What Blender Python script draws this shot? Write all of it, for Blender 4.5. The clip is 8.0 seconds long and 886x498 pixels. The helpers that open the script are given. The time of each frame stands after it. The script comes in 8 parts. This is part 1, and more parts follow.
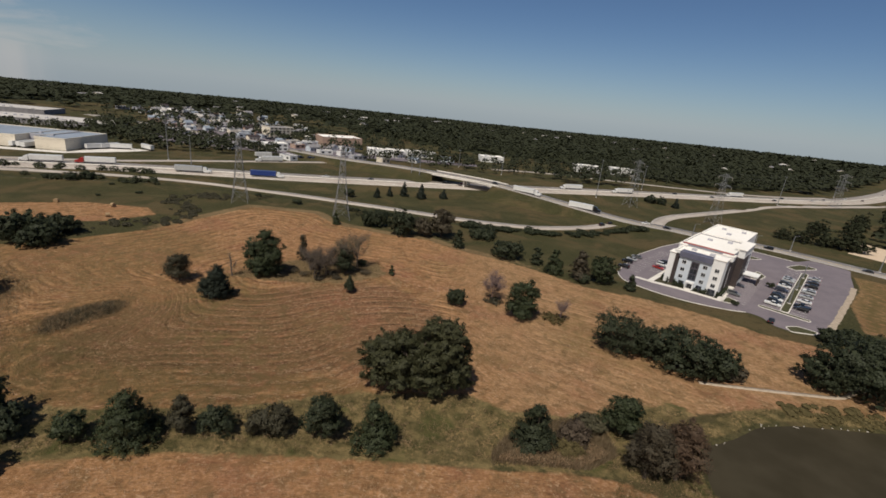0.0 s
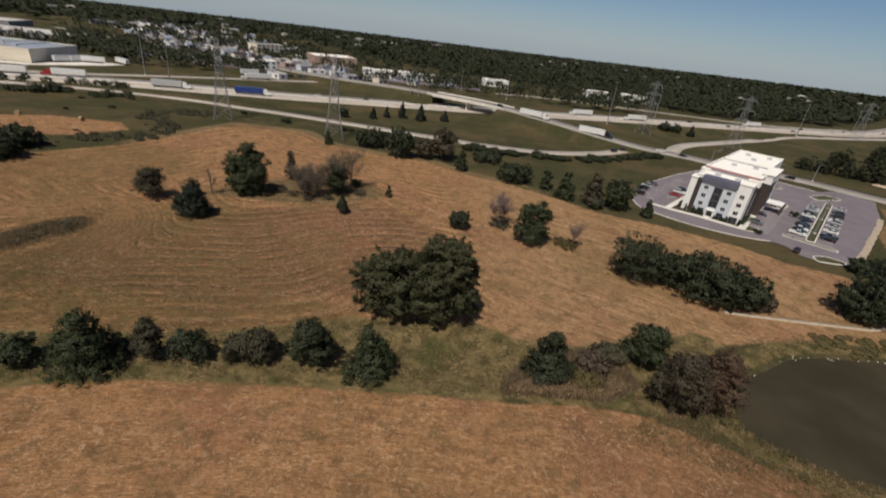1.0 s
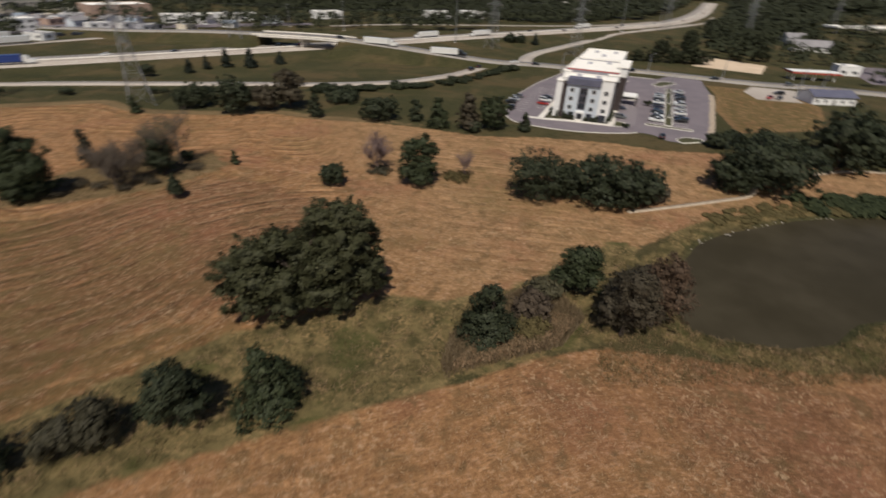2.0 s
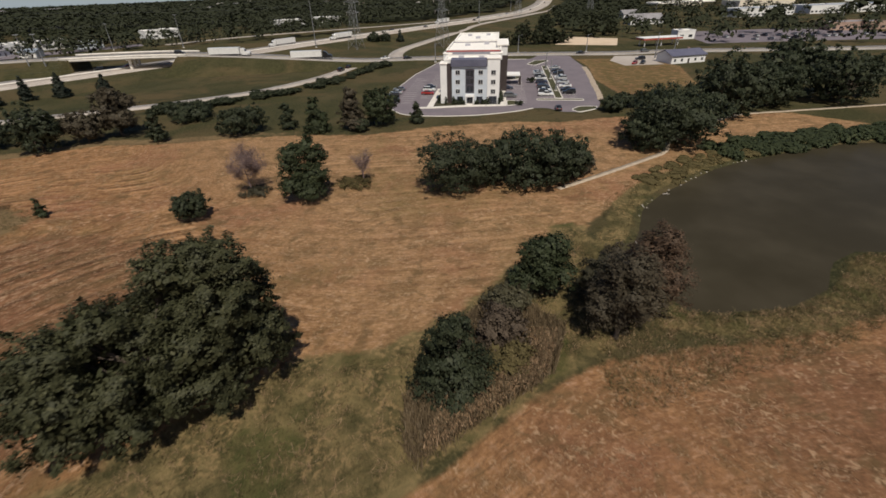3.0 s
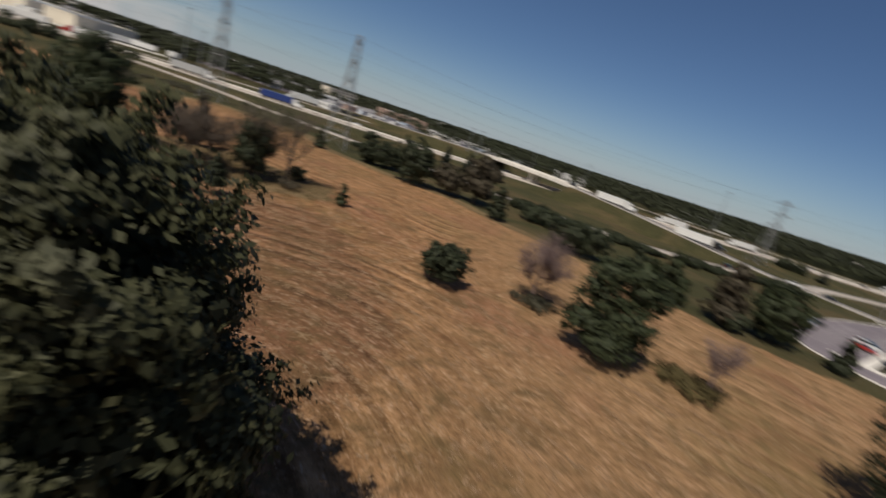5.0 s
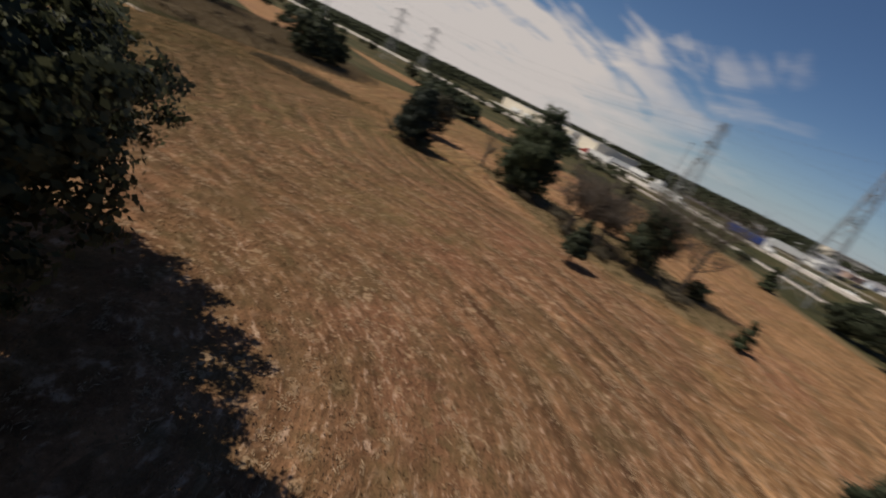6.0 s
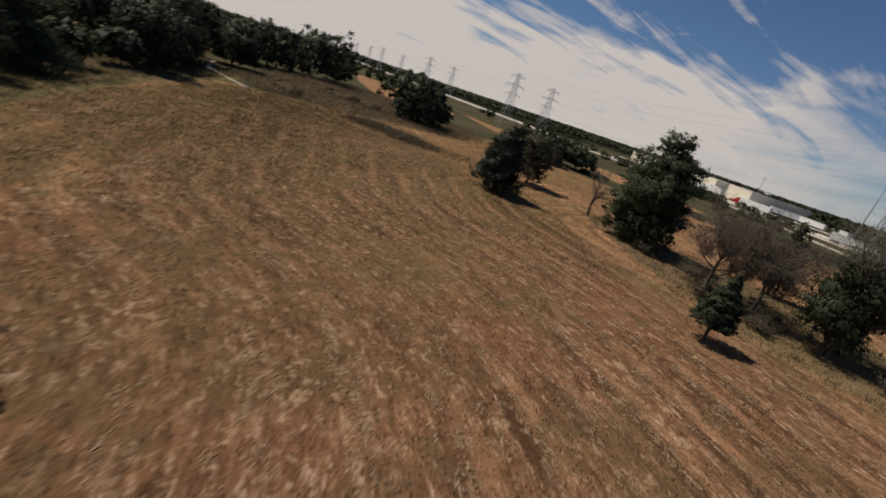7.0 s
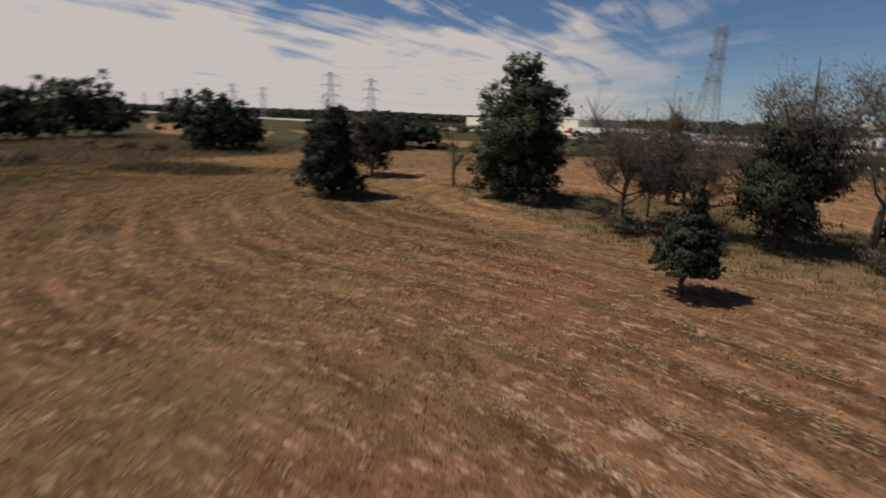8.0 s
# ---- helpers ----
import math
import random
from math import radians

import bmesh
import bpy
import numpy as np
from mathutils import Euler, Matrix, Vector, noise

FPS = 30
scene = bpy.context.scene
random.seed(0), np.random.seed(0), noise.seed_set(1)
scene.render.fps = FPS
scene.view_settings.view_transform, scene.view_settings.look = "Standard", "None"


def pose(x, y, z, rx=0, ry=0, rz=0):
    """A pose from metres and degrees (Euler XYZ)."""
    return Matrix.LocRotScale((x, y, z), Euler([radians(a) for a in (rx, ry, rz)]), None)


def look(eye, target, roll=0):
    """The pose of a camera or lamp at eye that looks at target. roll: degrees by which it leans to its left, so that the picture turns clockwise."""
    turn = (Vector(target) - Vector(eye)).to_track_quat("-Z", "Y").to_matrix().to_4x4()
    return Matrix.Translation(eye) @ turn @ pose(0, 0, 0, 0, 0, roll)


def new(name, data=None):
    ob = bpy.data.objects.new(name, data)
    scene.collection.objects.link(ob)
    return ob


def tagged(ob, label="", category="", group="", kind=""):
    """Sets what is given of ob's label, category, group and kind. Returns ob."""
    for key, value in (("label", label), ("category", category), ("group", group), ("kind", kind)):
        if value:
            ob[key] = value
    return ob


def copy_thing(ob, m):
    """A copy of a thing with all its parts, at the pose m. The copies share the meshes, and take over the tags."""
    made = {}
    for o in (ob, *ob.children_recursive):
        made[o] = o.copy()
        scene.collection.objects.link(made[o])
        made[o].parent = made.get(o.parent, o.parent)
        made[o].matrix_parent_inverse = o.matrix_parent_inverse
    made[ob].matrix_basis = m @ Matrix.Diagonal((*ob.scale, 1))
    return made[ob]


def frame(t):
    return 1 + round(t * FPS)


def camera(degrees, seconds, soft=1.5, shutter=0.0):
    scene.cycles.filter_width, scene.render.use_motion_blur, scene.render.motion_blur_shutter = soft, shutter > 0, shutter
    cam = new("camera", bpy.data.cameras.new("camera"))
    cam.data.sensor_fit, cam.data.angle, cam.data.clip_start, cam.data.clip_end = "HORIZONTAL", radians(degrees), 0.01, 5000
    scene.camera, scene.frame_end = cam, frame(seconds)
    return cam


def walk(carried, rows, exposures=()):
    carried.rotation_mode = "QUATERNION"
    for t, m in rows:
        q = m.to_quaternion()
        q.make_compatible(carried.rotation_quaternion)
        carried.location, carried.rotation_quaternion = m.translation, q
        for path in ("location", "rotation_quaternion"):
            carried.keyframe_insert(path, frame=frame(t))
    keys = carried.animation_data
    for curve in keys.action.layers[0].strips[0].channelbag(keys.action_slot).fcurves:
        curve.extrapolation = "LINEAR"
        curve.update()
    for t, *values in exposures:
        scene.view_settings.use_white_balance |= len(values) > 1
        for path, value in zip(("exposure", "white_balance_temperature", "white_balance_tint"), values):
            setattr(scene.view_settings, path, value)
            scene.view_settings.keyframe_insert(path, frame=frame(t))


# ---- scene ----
cam = camera(89.0, 8.0, 1.65, 0.38)
PATH = [
    (0, (-1.086, 0.207, 59.883), (-1.025, 2.109, 59.266), 6.3),
    (0.5, (-1.343, 4.709, 54.754), (-1.275, 6.6, 54.106), 7.0),
    (1, (-1.257, 10.574, 51.01), (-1.16, 12.368, 50.133), 7.4),
    (1.5, (-1.7, 18.233, 48.11), (-1.426, 19.928, 47.085), 6.3),
    (2, (-1.945, 26.682, 44.897), (-1.333, 28.269, 43.845), 2.5),
    (2.2, (-1.922, 30.31, 43.275), (-1.162, 31.834, 42.226), 0.7),
    (3.3, (4.13, 48.326, 33.275), (5.156, 49.726, 32.282), -1.6),
    (3.5, (4.957, 51.342, 31.73), (5.991, 52.763, 30.775), -1.7),
    (4, (8.143, 59.31, 27.122), (9.121, 60.797, 26.211), 1.0),
    (4.5, (11.602, 66.91, 22.894), (12.15, 68.723, 22.251), 9.7),
    (4.7, (12.715, 70.08, 21.359), (12.996, 71.982, 20.81), 13.0),
    (5.8, (14.838, 91.911, 14.456), (13.343, 93.097, 13.858), 26.9),
    (6, (13.939, 94.738, 14.091), (12.284, 95.615, 13.389), 25.8),
    (6.5, (9.996, 100.655, 12.87), (8.154, 100.968, 12.155), 25.6),
    (7, (4.721, 104.764, 11.768), (2.853, 105.048, 11.113), 18.7),
    (7.5, (-1.789, 107.676, 10.25), (-3.641, 108.123, 9.644), 10.9),
    (8, (-9.297, 110.164, 8.732), (-11.052, 110.942, 8.173), 2.0),
]
walk(cam, [(t, look(eye, target, roll)) for t, eye, target, roll in PATH], [(0.0, 0.0), (8.0, 0.0)])

# ---- light ----
SUN_FROM = Vector((-0.42, -0.90, 0.0)).normalized()
SUN_HEIGHT = radians(57.0)
sun = new("sun", bpy.data.lights.new("sun", "SUN"))
sun.data.energy, sun.data.angle, sun.data.color = 4.6, radians(0.53), (1.0, 0.92, 0.79)
sun.matrix_world = look(SUN_FROM * math.cos(SUN_HEIGHT) * 100 + Vector((0, 0, math.sin(SUN_HEIGHT) * 100)), (0, 0, 0))


def build_world():
    world = bpy.data.worlds.new("sky")
    scene.world = world
    world.use_nodes = True
    nt = world.node_tree
    nt.nodes.clear()
    N = lambda kind: nt.nodes.new("ShaderNode" + kind)
    link = nt.links.new
    sky = N("TexSky")
    sky.sky_type, sky.sun_disc = "NISHITA", False
    sky.sun_elevation = SUN_HEIGHT
    sky.sun_rotation = math.atan2(SUN_FROM.x, SUN_FROM.y)
    sky.altitude, sky.air_density, sky.dust_density, sky.ozone_density = 200, 1.0, 0.0, 4.0
    base = N("Background")
    base.inputs["Strength"].default_value = 0.05
    tint = N("Mix")
    tint.data_type, tint.blend_type = "RGBA", "MULTIPLY"
    tint.inputs[0].default_value, tint.inputs[7].default_value = 1.0, (0.86, 0.96, 1.11, 1)
    link(sky.outputs["Color"], tint.inputs[6])
    link(tint.outputs[2], base.inputs["Color"])
    # thin high cloud to the west, carried on unseen over the south: flat layer coordinates from the direction
    co = N("TexCoord")
    sep = N("SeparateXYZ")
    link(co.outputs["Generated"], sep.inputs[0])

    def mth(op, a, b=None, c=None, clamp=False):
        n = N("Math")
        n.operation, n.use_clamp = op, clamp
        for i, v in enumerate((a, b, c)):
            if v is None:
                continue
            if isinstance(v, (int, float)):
                n.inputs[i].default_value = v
            else:
                link(v, n.inputs[i])
        return n.outputs[0]

    x, y, z = sep.outputs
    up = mth("MAXIMUM", z, 0.015)
    lift = mth("ADD", up, 0.16)
    px, py = mth("DIVIDE", x, lift), mth("DIVIDE", y, lift)
    comb = N("CombineXYZ")
    link(px, comb.inputs[0])
    link(py, comb.inputs[1])
    turn = N("Mapping")
    turn.inputs["Rotation"].default_value = (0, 0, radians(38))
    turn.inputs["Scale"].default_value = (0.85, 1.25, 1)
    link(comb.outputs[0], turn.inputs["Vector"])
    noise_a = N("TexNoise")
    noise_a.inputs["Scale"].default_value, noise_a.inputs["Detail"].default_value = 1.25, 9
    noise_a.inputs["Roughness"].default_value, noise_a.inputs["Distortion"].default_value = 0.54, 0.5
    link(turn.outputs[0], noise_a.inputs["Vector"])
    noise_b = N("TexNoise")
    noise_b.inputs["Scale"].default_value, noise_b.inputs["Detail"].default_value = 0.45, 3
    link(comb.outputs[0], noise_b.inputs["Vector"])
    # fibres drawn out to the north by the wind aloft
    run = mth("ADD", mth("MULTIPLY", px, -0.36), mth("MULTIPLY", py, 0.93))
    over = mth("ADD", mth("MULTIPLY", px, 0.93), mth("MULTIPLY", py, 0.36))
    fib = N("CombineXYZ")
    link(mth("MULTIPLY", run, 0.55), fib.inputs[0])
    link(mth("MULTIPLY", over, 2.6), fib.inputs[1])
    noise_s = N("TexNoise")
    noise_s.inputs["Scale"].default_value, noise_s.inputs["Detail"].default_value = 1.5, 7
    noise_s.inputs["Roughness"].default_value, noise_s.inputs["Distortion"].default_value = 0.58, 0.9
    link(fib.outputs[0], noise_s.inputs["Vector"])
    flat = mth("SQRT", mth("ADD", mth("MULTIPLY", x, x), mth("ADD", mth("MULTIPLY", y, y), 1e-4)))
    # axis turned south-west to take in the added, unseen southern cover
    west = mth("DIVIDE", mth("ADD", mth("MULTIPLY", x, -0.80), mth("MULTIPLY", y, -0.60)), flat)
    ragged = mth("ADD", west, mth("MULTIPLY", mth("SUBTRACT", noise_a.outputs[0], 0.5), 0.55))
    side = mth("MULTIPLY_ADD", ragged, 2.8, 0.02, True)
    # unseen cloud stands higher to the south, added to brighten shaded sides
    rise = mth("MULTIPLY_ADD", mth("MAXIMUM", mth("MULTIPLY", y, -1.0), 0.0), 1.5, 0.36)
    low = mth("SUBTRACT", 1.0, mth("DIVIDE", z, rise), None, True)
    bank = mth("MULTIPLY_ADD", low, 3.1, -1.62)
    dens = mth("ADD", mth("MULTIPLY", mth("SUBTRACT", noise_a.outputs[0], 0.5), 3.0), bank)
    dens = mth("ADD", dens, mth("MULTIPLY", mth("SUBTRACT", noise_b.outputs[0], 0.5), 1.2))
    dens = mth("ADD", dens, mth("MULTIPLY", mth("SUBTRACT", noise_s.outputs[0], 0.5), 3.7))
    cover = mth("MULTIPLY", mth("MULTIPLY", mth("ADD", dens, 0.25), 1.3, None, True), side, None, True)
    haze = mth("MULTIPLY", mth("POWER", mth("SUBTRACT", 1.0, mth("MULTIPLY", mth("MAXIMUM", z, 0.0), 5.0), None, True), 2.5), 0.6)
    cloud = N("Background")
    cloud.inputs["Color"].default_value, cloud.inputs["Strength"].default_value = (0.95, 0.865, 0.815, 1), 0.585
    fog = N("Background")
    fog.inputs["Color"].default_value, fog.inputs["Strength"].default_value = (0.50, 0.62, 0.76, 1), 0.58
    m1, m2, out = N("MixShader"), N("MixShader"), N("OutputWorld")
    link(haze, m1.inputs[0])
    link(base.outputs[0], m1.inputs[1])
    link(fog.outputs[0], m1.inputs[2])
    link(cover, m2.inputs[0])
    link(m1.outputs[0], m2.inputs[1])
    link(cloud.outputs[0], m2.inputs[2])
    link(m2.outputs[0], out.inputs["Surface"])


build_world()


# ---- materials ----
class Mat:
    """A node material under construction."""

    def __init__(self, name, rough=0.8, metal=0.0, spec=0.3):
        self.m = bpy.data.materials.new(name)
        self.m.use_nodes = True
        self.nt = self.m.node_tree
        self.b = self.nt.nodes["Principled BSDF"]
        self.b.inputs["Roughness"].default_value, self.b.inputs["Metallic"].default_value = rough, metal
        self.b.inputs["Specular IOR Level"].default_value = spec
        self.co = self.node("TexCoord").outputs["Object"]

    def node(self, kind):
        return self.nt.nodes.new("ShaderNode" + kind)

    def put(self, value, socket):
        if hasattr(value, "is_linked"):
            self.nt.links.new(value, socket)
        elif isinstance(value, tuple) and len(value) == 3 and len(socket.default_value) == 4:
            socket.default_value = (*value, 1)
        else:
            socket.default_value = value

    def noise(self, scale, detail=4, rough=0.55, vector=None, stretch=None, distort=0.0):
        n = self.node("TexNoise")
        n.inputs["Scale"].default_value, n.inputs["Detail"].default_value = scale, detail
        n.inputs["Roughness"].default_value, n.inputs["Distortion"].default_value = rough, distort
        v = vector or self.co
        if stretch:
            mp = self.node("Mapping")
            mp.inputs["Scale"].default_value = stretch
            self.nt.links.new(v, mp.inputs["Vector"])
            v = mp.outputs[0]
        self.nt.links.new(v, n.inputs["Vector"])
        return n.outputs[0]

    def math(self, op, a, b=0.0, c=0.0, clamp=False):
        n = self.node("Math")
        n.operation, n.use_clamp = op, clamp
        for i, v in enumerate((a, b, c)):
            self.put(v, n.inputs[i])
        return n.outputs[0]

    def sharpen(self, v, low, high):
        n = self.node("MapRange")
        n.interpolation_type = "SMOOTHSTEP"
        self.put(v, n.inputs[0])
        n.inputs[1].default_value, n.inputs[2].default_value = low, high
        return n.outputs[0]

    def mix(self, f, a, b):
        n = self.node("Mix")
        n.data_type = "RGBA"
        self.put(f, n.inputs[0])
        self.put(a, n.inputs[6])
        self.put(b, n.inputs[7])
        return n.outputs[2]

    def attr(self, name):
        n = self.node("Attribute")
        n.attribute_name = name
        return n.outputs["Fac"]

    def island(self):
        return self.node("NewGeometry").outputs["Random Per Island"]

    def chance(self):
        return self.node("ObjectInfo").outputs["Random"]

    def color(self, c):
        self.put(c, self.b.inputs["Base Color"])
        return self

    def bump(self, height, strength=0.4, distance=0.05):
        n = self.node("Bump")
        n.inputs["Strength"].default_value, n.inputs["Distance"].default_value = strength, distance
        self.nt.links.new(height, n.inputs["Height"])
        self.nt.links.new(n.outputs[0], self.b.inputs["Normal"])
        return self


def worn(name, a, b, scale, rough=0.8, metal=0.0, fine=0.0, spec=0.3):
    """A surface that drifts between two colours at two scales."""
    m = Mat(name, rough, metal, spec)
    f = m.math("MULTIPLY_ADD", m.noise(scale * 9, 3), 0.45, m.math("MULTIPLY", m.noise(scale, 4), 0.6))
    m.color(m.mix(m.sharpen(f, 0.3, 0.75), a, b))
    if fine:
        m.bump(m.noise(scale * 22, 3), fine, 0.02)
    return m.m


def leafy(name, dark, mid, light, rough=0.55, glow=0.42):
    m = Mat(name, rough, 0, 0.17)
    dark = tuple(0.55 * p + 0.45 * q for p, q in zip(dark, mid))
    light = tuple(0.75 * p + 0.25 * q for p, q in zip(light, mid))
    r = m.island()
    c = m.mix(m.sharpen(r, 0.0, 0.7), dark, mid)
    c = m.mix(m.sharpen(r, 0.72, 1.0), c, light)
    c = m.mix(m.math("MULTIPLY", m.chance(), 0.35), c, tuple(0.5 * (p + q) for p, q in zip(dark, light)))
    big = m.noise(0.35, 2)
    c = m.mix(m.math("MULTIPLY", m.sharpen(big, 0.45, 0.7), 0.5), c, mid)
    m.color(c)
    thin = m.node("BsdfTranslucent")
    m.nt.links.new(c, thin.inputs["Color"])
    both = m.node("MixShader")
    both.inputs[0].default_value = glow
    m.nt.links.new(m.b.outputs[0], both.inputs[1])
    m.nt.links.new(thin.outputs[0], both.inputs[2])
    m.nt.links.new(both.outputs[0], m.nt.nodes["Material Output"].inputs["Surface"])
    return m.m


def build_ground_material():
    m = Mat("field_ground", 0.95, 0, 0.1)
    hay, lush, wood, weed, lane = (m.attr(n) for n in ("hay", "lush", "wood", "weed", "lane"))
    huge, wide, mid = m.noise(0.018, 3), m.noise(0.07, 4), m.noise(0.35, 5, 0.6)
    fine, grit = m.noise(1.6, 5, 0.65), m.noise(7.0, 4, 0.7)
    # windrows: a wave along the distance from the field's edge
    wav = m.math("ADD", lane, m.math("MULTIPLY", m.math("SUBTRACT", wide, 0.5), 1.6))
    w1 = m.math("SINE", m.math("MULTIPLY", wav, 6.283 / 3.6))
    w2 = m.math("SINE", m.math("MULTIPLY", wav, 6.283 / 1.8))
    mown = m.attr("mown")
    both = m.math("MULTIPLY_ADD", w1, 0.30, m.math("MULTIPLY", w2, 0.28))
    both = m.math("MULTIPLY", both, m.math("MULTIPLY_ADD", m.sharpen(m.noise(0.11, 3), 0.36, 0.6), 0.9, 0.15))
    both = m.math("MULTIPLY", both, m.math("MULTIPLY_ADD", m.sharpen(m.noise(0.03, 3), 0.40, 0.58), 0.95, 0.1))
    row = m.math("MULTIPLY_ADD", both, mown, 0.5)
    # streaks that run with the windrows
    part_of = m.node("SeparateXYZ")
    m.nt.links.new(m.co, part_of.inputs[0])
    flow = m.node("CombineXYZ")
    m.nt.links.new(m.math("MULTIPLY", wav, 1.25), flow.inputs[0])
    m.nt.links.new(m.math("MULTIPLY", part_of.outputs[0], 0.24), flow.inputs[1])
    m.nt.links.new(m.math("MULTIPLY", part_of.outputs[1], 0.24), flow.inputs[2])
    calm = m.math("MULTIPLY_ADD", mown, 0.7, 0.3)
    streak, thread = m.noise(0.75, 5, 0.62, flow.outputs[0]), m.noise(3.2, 3, 0.6, flow.outputs[0])
    row = m.math("ADD", row, m.math("MULTIPLY", m.math("SUBTRACT", streak, 0.5), m.math("MULTIPLY", calm, 1.3)))
    row = m.math("ADD", row, m.math("MULTIPLY", m.math("SUBTRACT", thread, 0.5), m.math("MULTIPLY", calm, 1.1)))
    row = m.math("ADD", row, m.math("MULTIPLY", m.math("SUBTRACT", mid, 0.5), 0.9))
    row = m.math("ADD", row, m.math("MULTIPLY", m.math("SUBTRACT", grit, 0.5), 0.7))
    row = m.math("ADD", row, m.math("MULTIPLY", m.math("SUBTRACT", fine, 0.5), 1.15), 0, True)
    straw = m.mix(row, (0.108, 0.052, 0.022), (0.400, 0.218, 0.104))
    straw = m.mix(m.math("MULTIPLY", m.attr("pale"), 0.42), straw, m.mix(row, (0.135, 0.088, 0.042), (0.41, 0.275, 0.155)))
    # red-brown stubble, with the shade among its stalks also put into the colour
    thin = m.sharpen(m.math("ADD", m.attr("thin"), m.math("SUBTRACT", wide, 0.5)), 0.3, 0.75)
    bare = m.mix(row, (0.056, 0.028, 0.015), (0.222, 0.109, 0.060))
    straw = m.mix(m.math("MULTIPLY", thin, 0.76), straw, bare)
    flecks = m.math("MULTIPLY", m.sharpen(grit, 0.56, 0.74), m.sharpen(fine, 0.45, 0.66))
    straw = m.mix(m.math("MULTIPLY", flecks, 0.75), straw, (0.49, 0.325, 0.185))
    straw = m.mix(m.math("MULTIPLY", m.sharpen(m.noise(0.045, 3), 0.50, 0.68), 0.55), straw, (0.225, 0.100, 0.058))
    pale = m.math("MULTIPLY", m.sharpen(thread, 0.55, 0.66), m.sharpen(fine, 0.42, 0.6))
    straw = m.mix(m.math("MULTIPLY", m.math("MULTIPLY", pale, calm), 0.72), straw, (0.47, 0.325, 0.23))
    blot = m.math("MULTIPLY", m.sharpen(m.noise(1.0, 4, 0.62), 0.52, 0.66), m.sharpen(mid, 0.36, 0.6))
    straw = m.mix(m.math("MULTIPLY", blot, 0.32), straw, (0.41, 0.265, 0.175))
    straw = m.mix(m.math("MULTIPLY", m.sharpen(m.noise(0.6, 4, 0.6), 0.53, 0.66), 0.32), straw, (0.105, 0.056, 0.028))
    dull = m.math("MULTIPLY", m.sharpen(thread, 0.46, 0.36), m.sharpen(mid, 0.40, 0.6))
    straw = m.mix(m.math("MULTIPLY", dull, 0.5), straw, (0.088, 0.052, 0.026))
    patch = m.math("MULTIPLY", m.sharpen(m.noise(0.21, 3, 0.55, distort=0.5), 0.50, 0.64), m.sharpen(streak, 0.30, 0.6))
    straw = m.mix(m.math("MULTIPLY", patch, 0.55), straw, (0.098, 0.066, 0.031))
    spots = m.sharpen(m.noise(0.33, 3, 0.5, distort=0.4), 0.57, 0.67)
    straw = m.mix(m.math("MULTIPLY", spots, 0.5), straw, (0.100, 0.068, 0.032))
    tuft = m.math("MULTIPLY", m.sharpen(m.noise(1.35, 4, 0.66, distort=0.7), 0.555, 0.64), m.sharpen(m.noise(0.13, 3), 0.40, 0.6))
    straw = m.mix(m.math("MULTIPLY", tuft, 0.52), straw, (0.47, 0.325, 0.20))
    damp = m.math("MULTIPLY", m.attr("damp"), m.sharpen(mid, 0.25, 0.6))
    straw = m.mix(m.math("MULTIPLY", damp, 0.7), straw, (0.090, 0.069, 0.027))
    olive = m.math("MULTIPLY", m.sharpen(m.noise(0.028, 4, 0.6, distort=0.6), 0.50, 0.66), m.sharpen(mid, 0.30, 0.62))
    straw = m.mix(m.math("MULTIPLY", olive, 0.5), straw, (0.128, 0.096, 0.038))
    grass = m.mix(m.sharpen(fine, 0.35, 0.68), (0.024, 0.026, 0.011), (0.070, 0.063, 0.028))
    grass = m.mix(m.math("MULTIPLY", m.sharpen(m.noise(0.032, 4, 0.6, distort=0.8), 0.46, 0.62), 0.6), grass, (0.100, 0.070, 0.036))
    grass = m.mix(m.math("MULTIPLY", m.sharpen(mid, 0.54, 0.66), 0.5), grass, (0.024, 0.026, 0.011))
    grass = m.mix(m.math("MULTIPLY", m.sharpen(wide, 0.45, 0.7), 0.6), grass, (0.074, 0.062, 0.030))
    green = m.mix(m.sharpen(mid, 0.3, 0.7), (0.044, 0.041, 0.017), (0.172, 0.130, 0.060))
    green = m.mix(m.math("MULTIPLY", m.math("MULTIPLY", m.sharpen(fine, 0.46, 0.62), m.sharpen(m.noise(0.16, 4, 0.6), 0.40, 0.60)), 0.85), green, (0.245, 0.168, 0.082))
    green = m.mix(m.math("MULTIPLY", m.sharpen(m.noise(0.11, 3, 0.5, distort=0.6), 0.54, 0.66), 0.7), green, (0.050, 0.056, 0.018))
    green = m.mix(m.math("MULTIPLY", m.sharpen(grit, 0.55, 0.75), 0.5), green, (0.24, 0.18, 0.095))
    brown = m.mix(m.sharpen(fine, 0.3, 0.7), (0.070, 0.050, 0.026), (0.195, 0.134, 0.070))
    brown = m.mix(m.math("MULTIPLY", m.sharpen(wide, 0.42, 0.62), 0.55), brown, (0.19, 0.135, 0.072))
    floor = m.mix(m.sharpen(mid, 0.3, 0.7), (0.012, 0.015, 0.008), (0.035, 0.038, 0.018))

    def edge(a, soft=0.16):
        e = m.math("ADD", a, m.math("MULTIPLY", m.math("SUBTRACT", mid, 0.5), 0.9))
        return m.sharpen(e, 0.5 - soft, 0.5 + soft)

    c = m.mix(edge(hay), grass, straw)
    c = m.mix(edge(lush), c, green)
    c = m.mix(edge(weed), c, brown)
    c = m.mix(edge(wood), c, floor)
    m.color(c)
    rough = m.math("ADD", m.math("MULTIPLY", row, 0.8), m.math("MULTIPLY", grit, 0.9))
    m.bump(m.math("ADD", rough, fine), 0.7, 0.16)
    return m.m


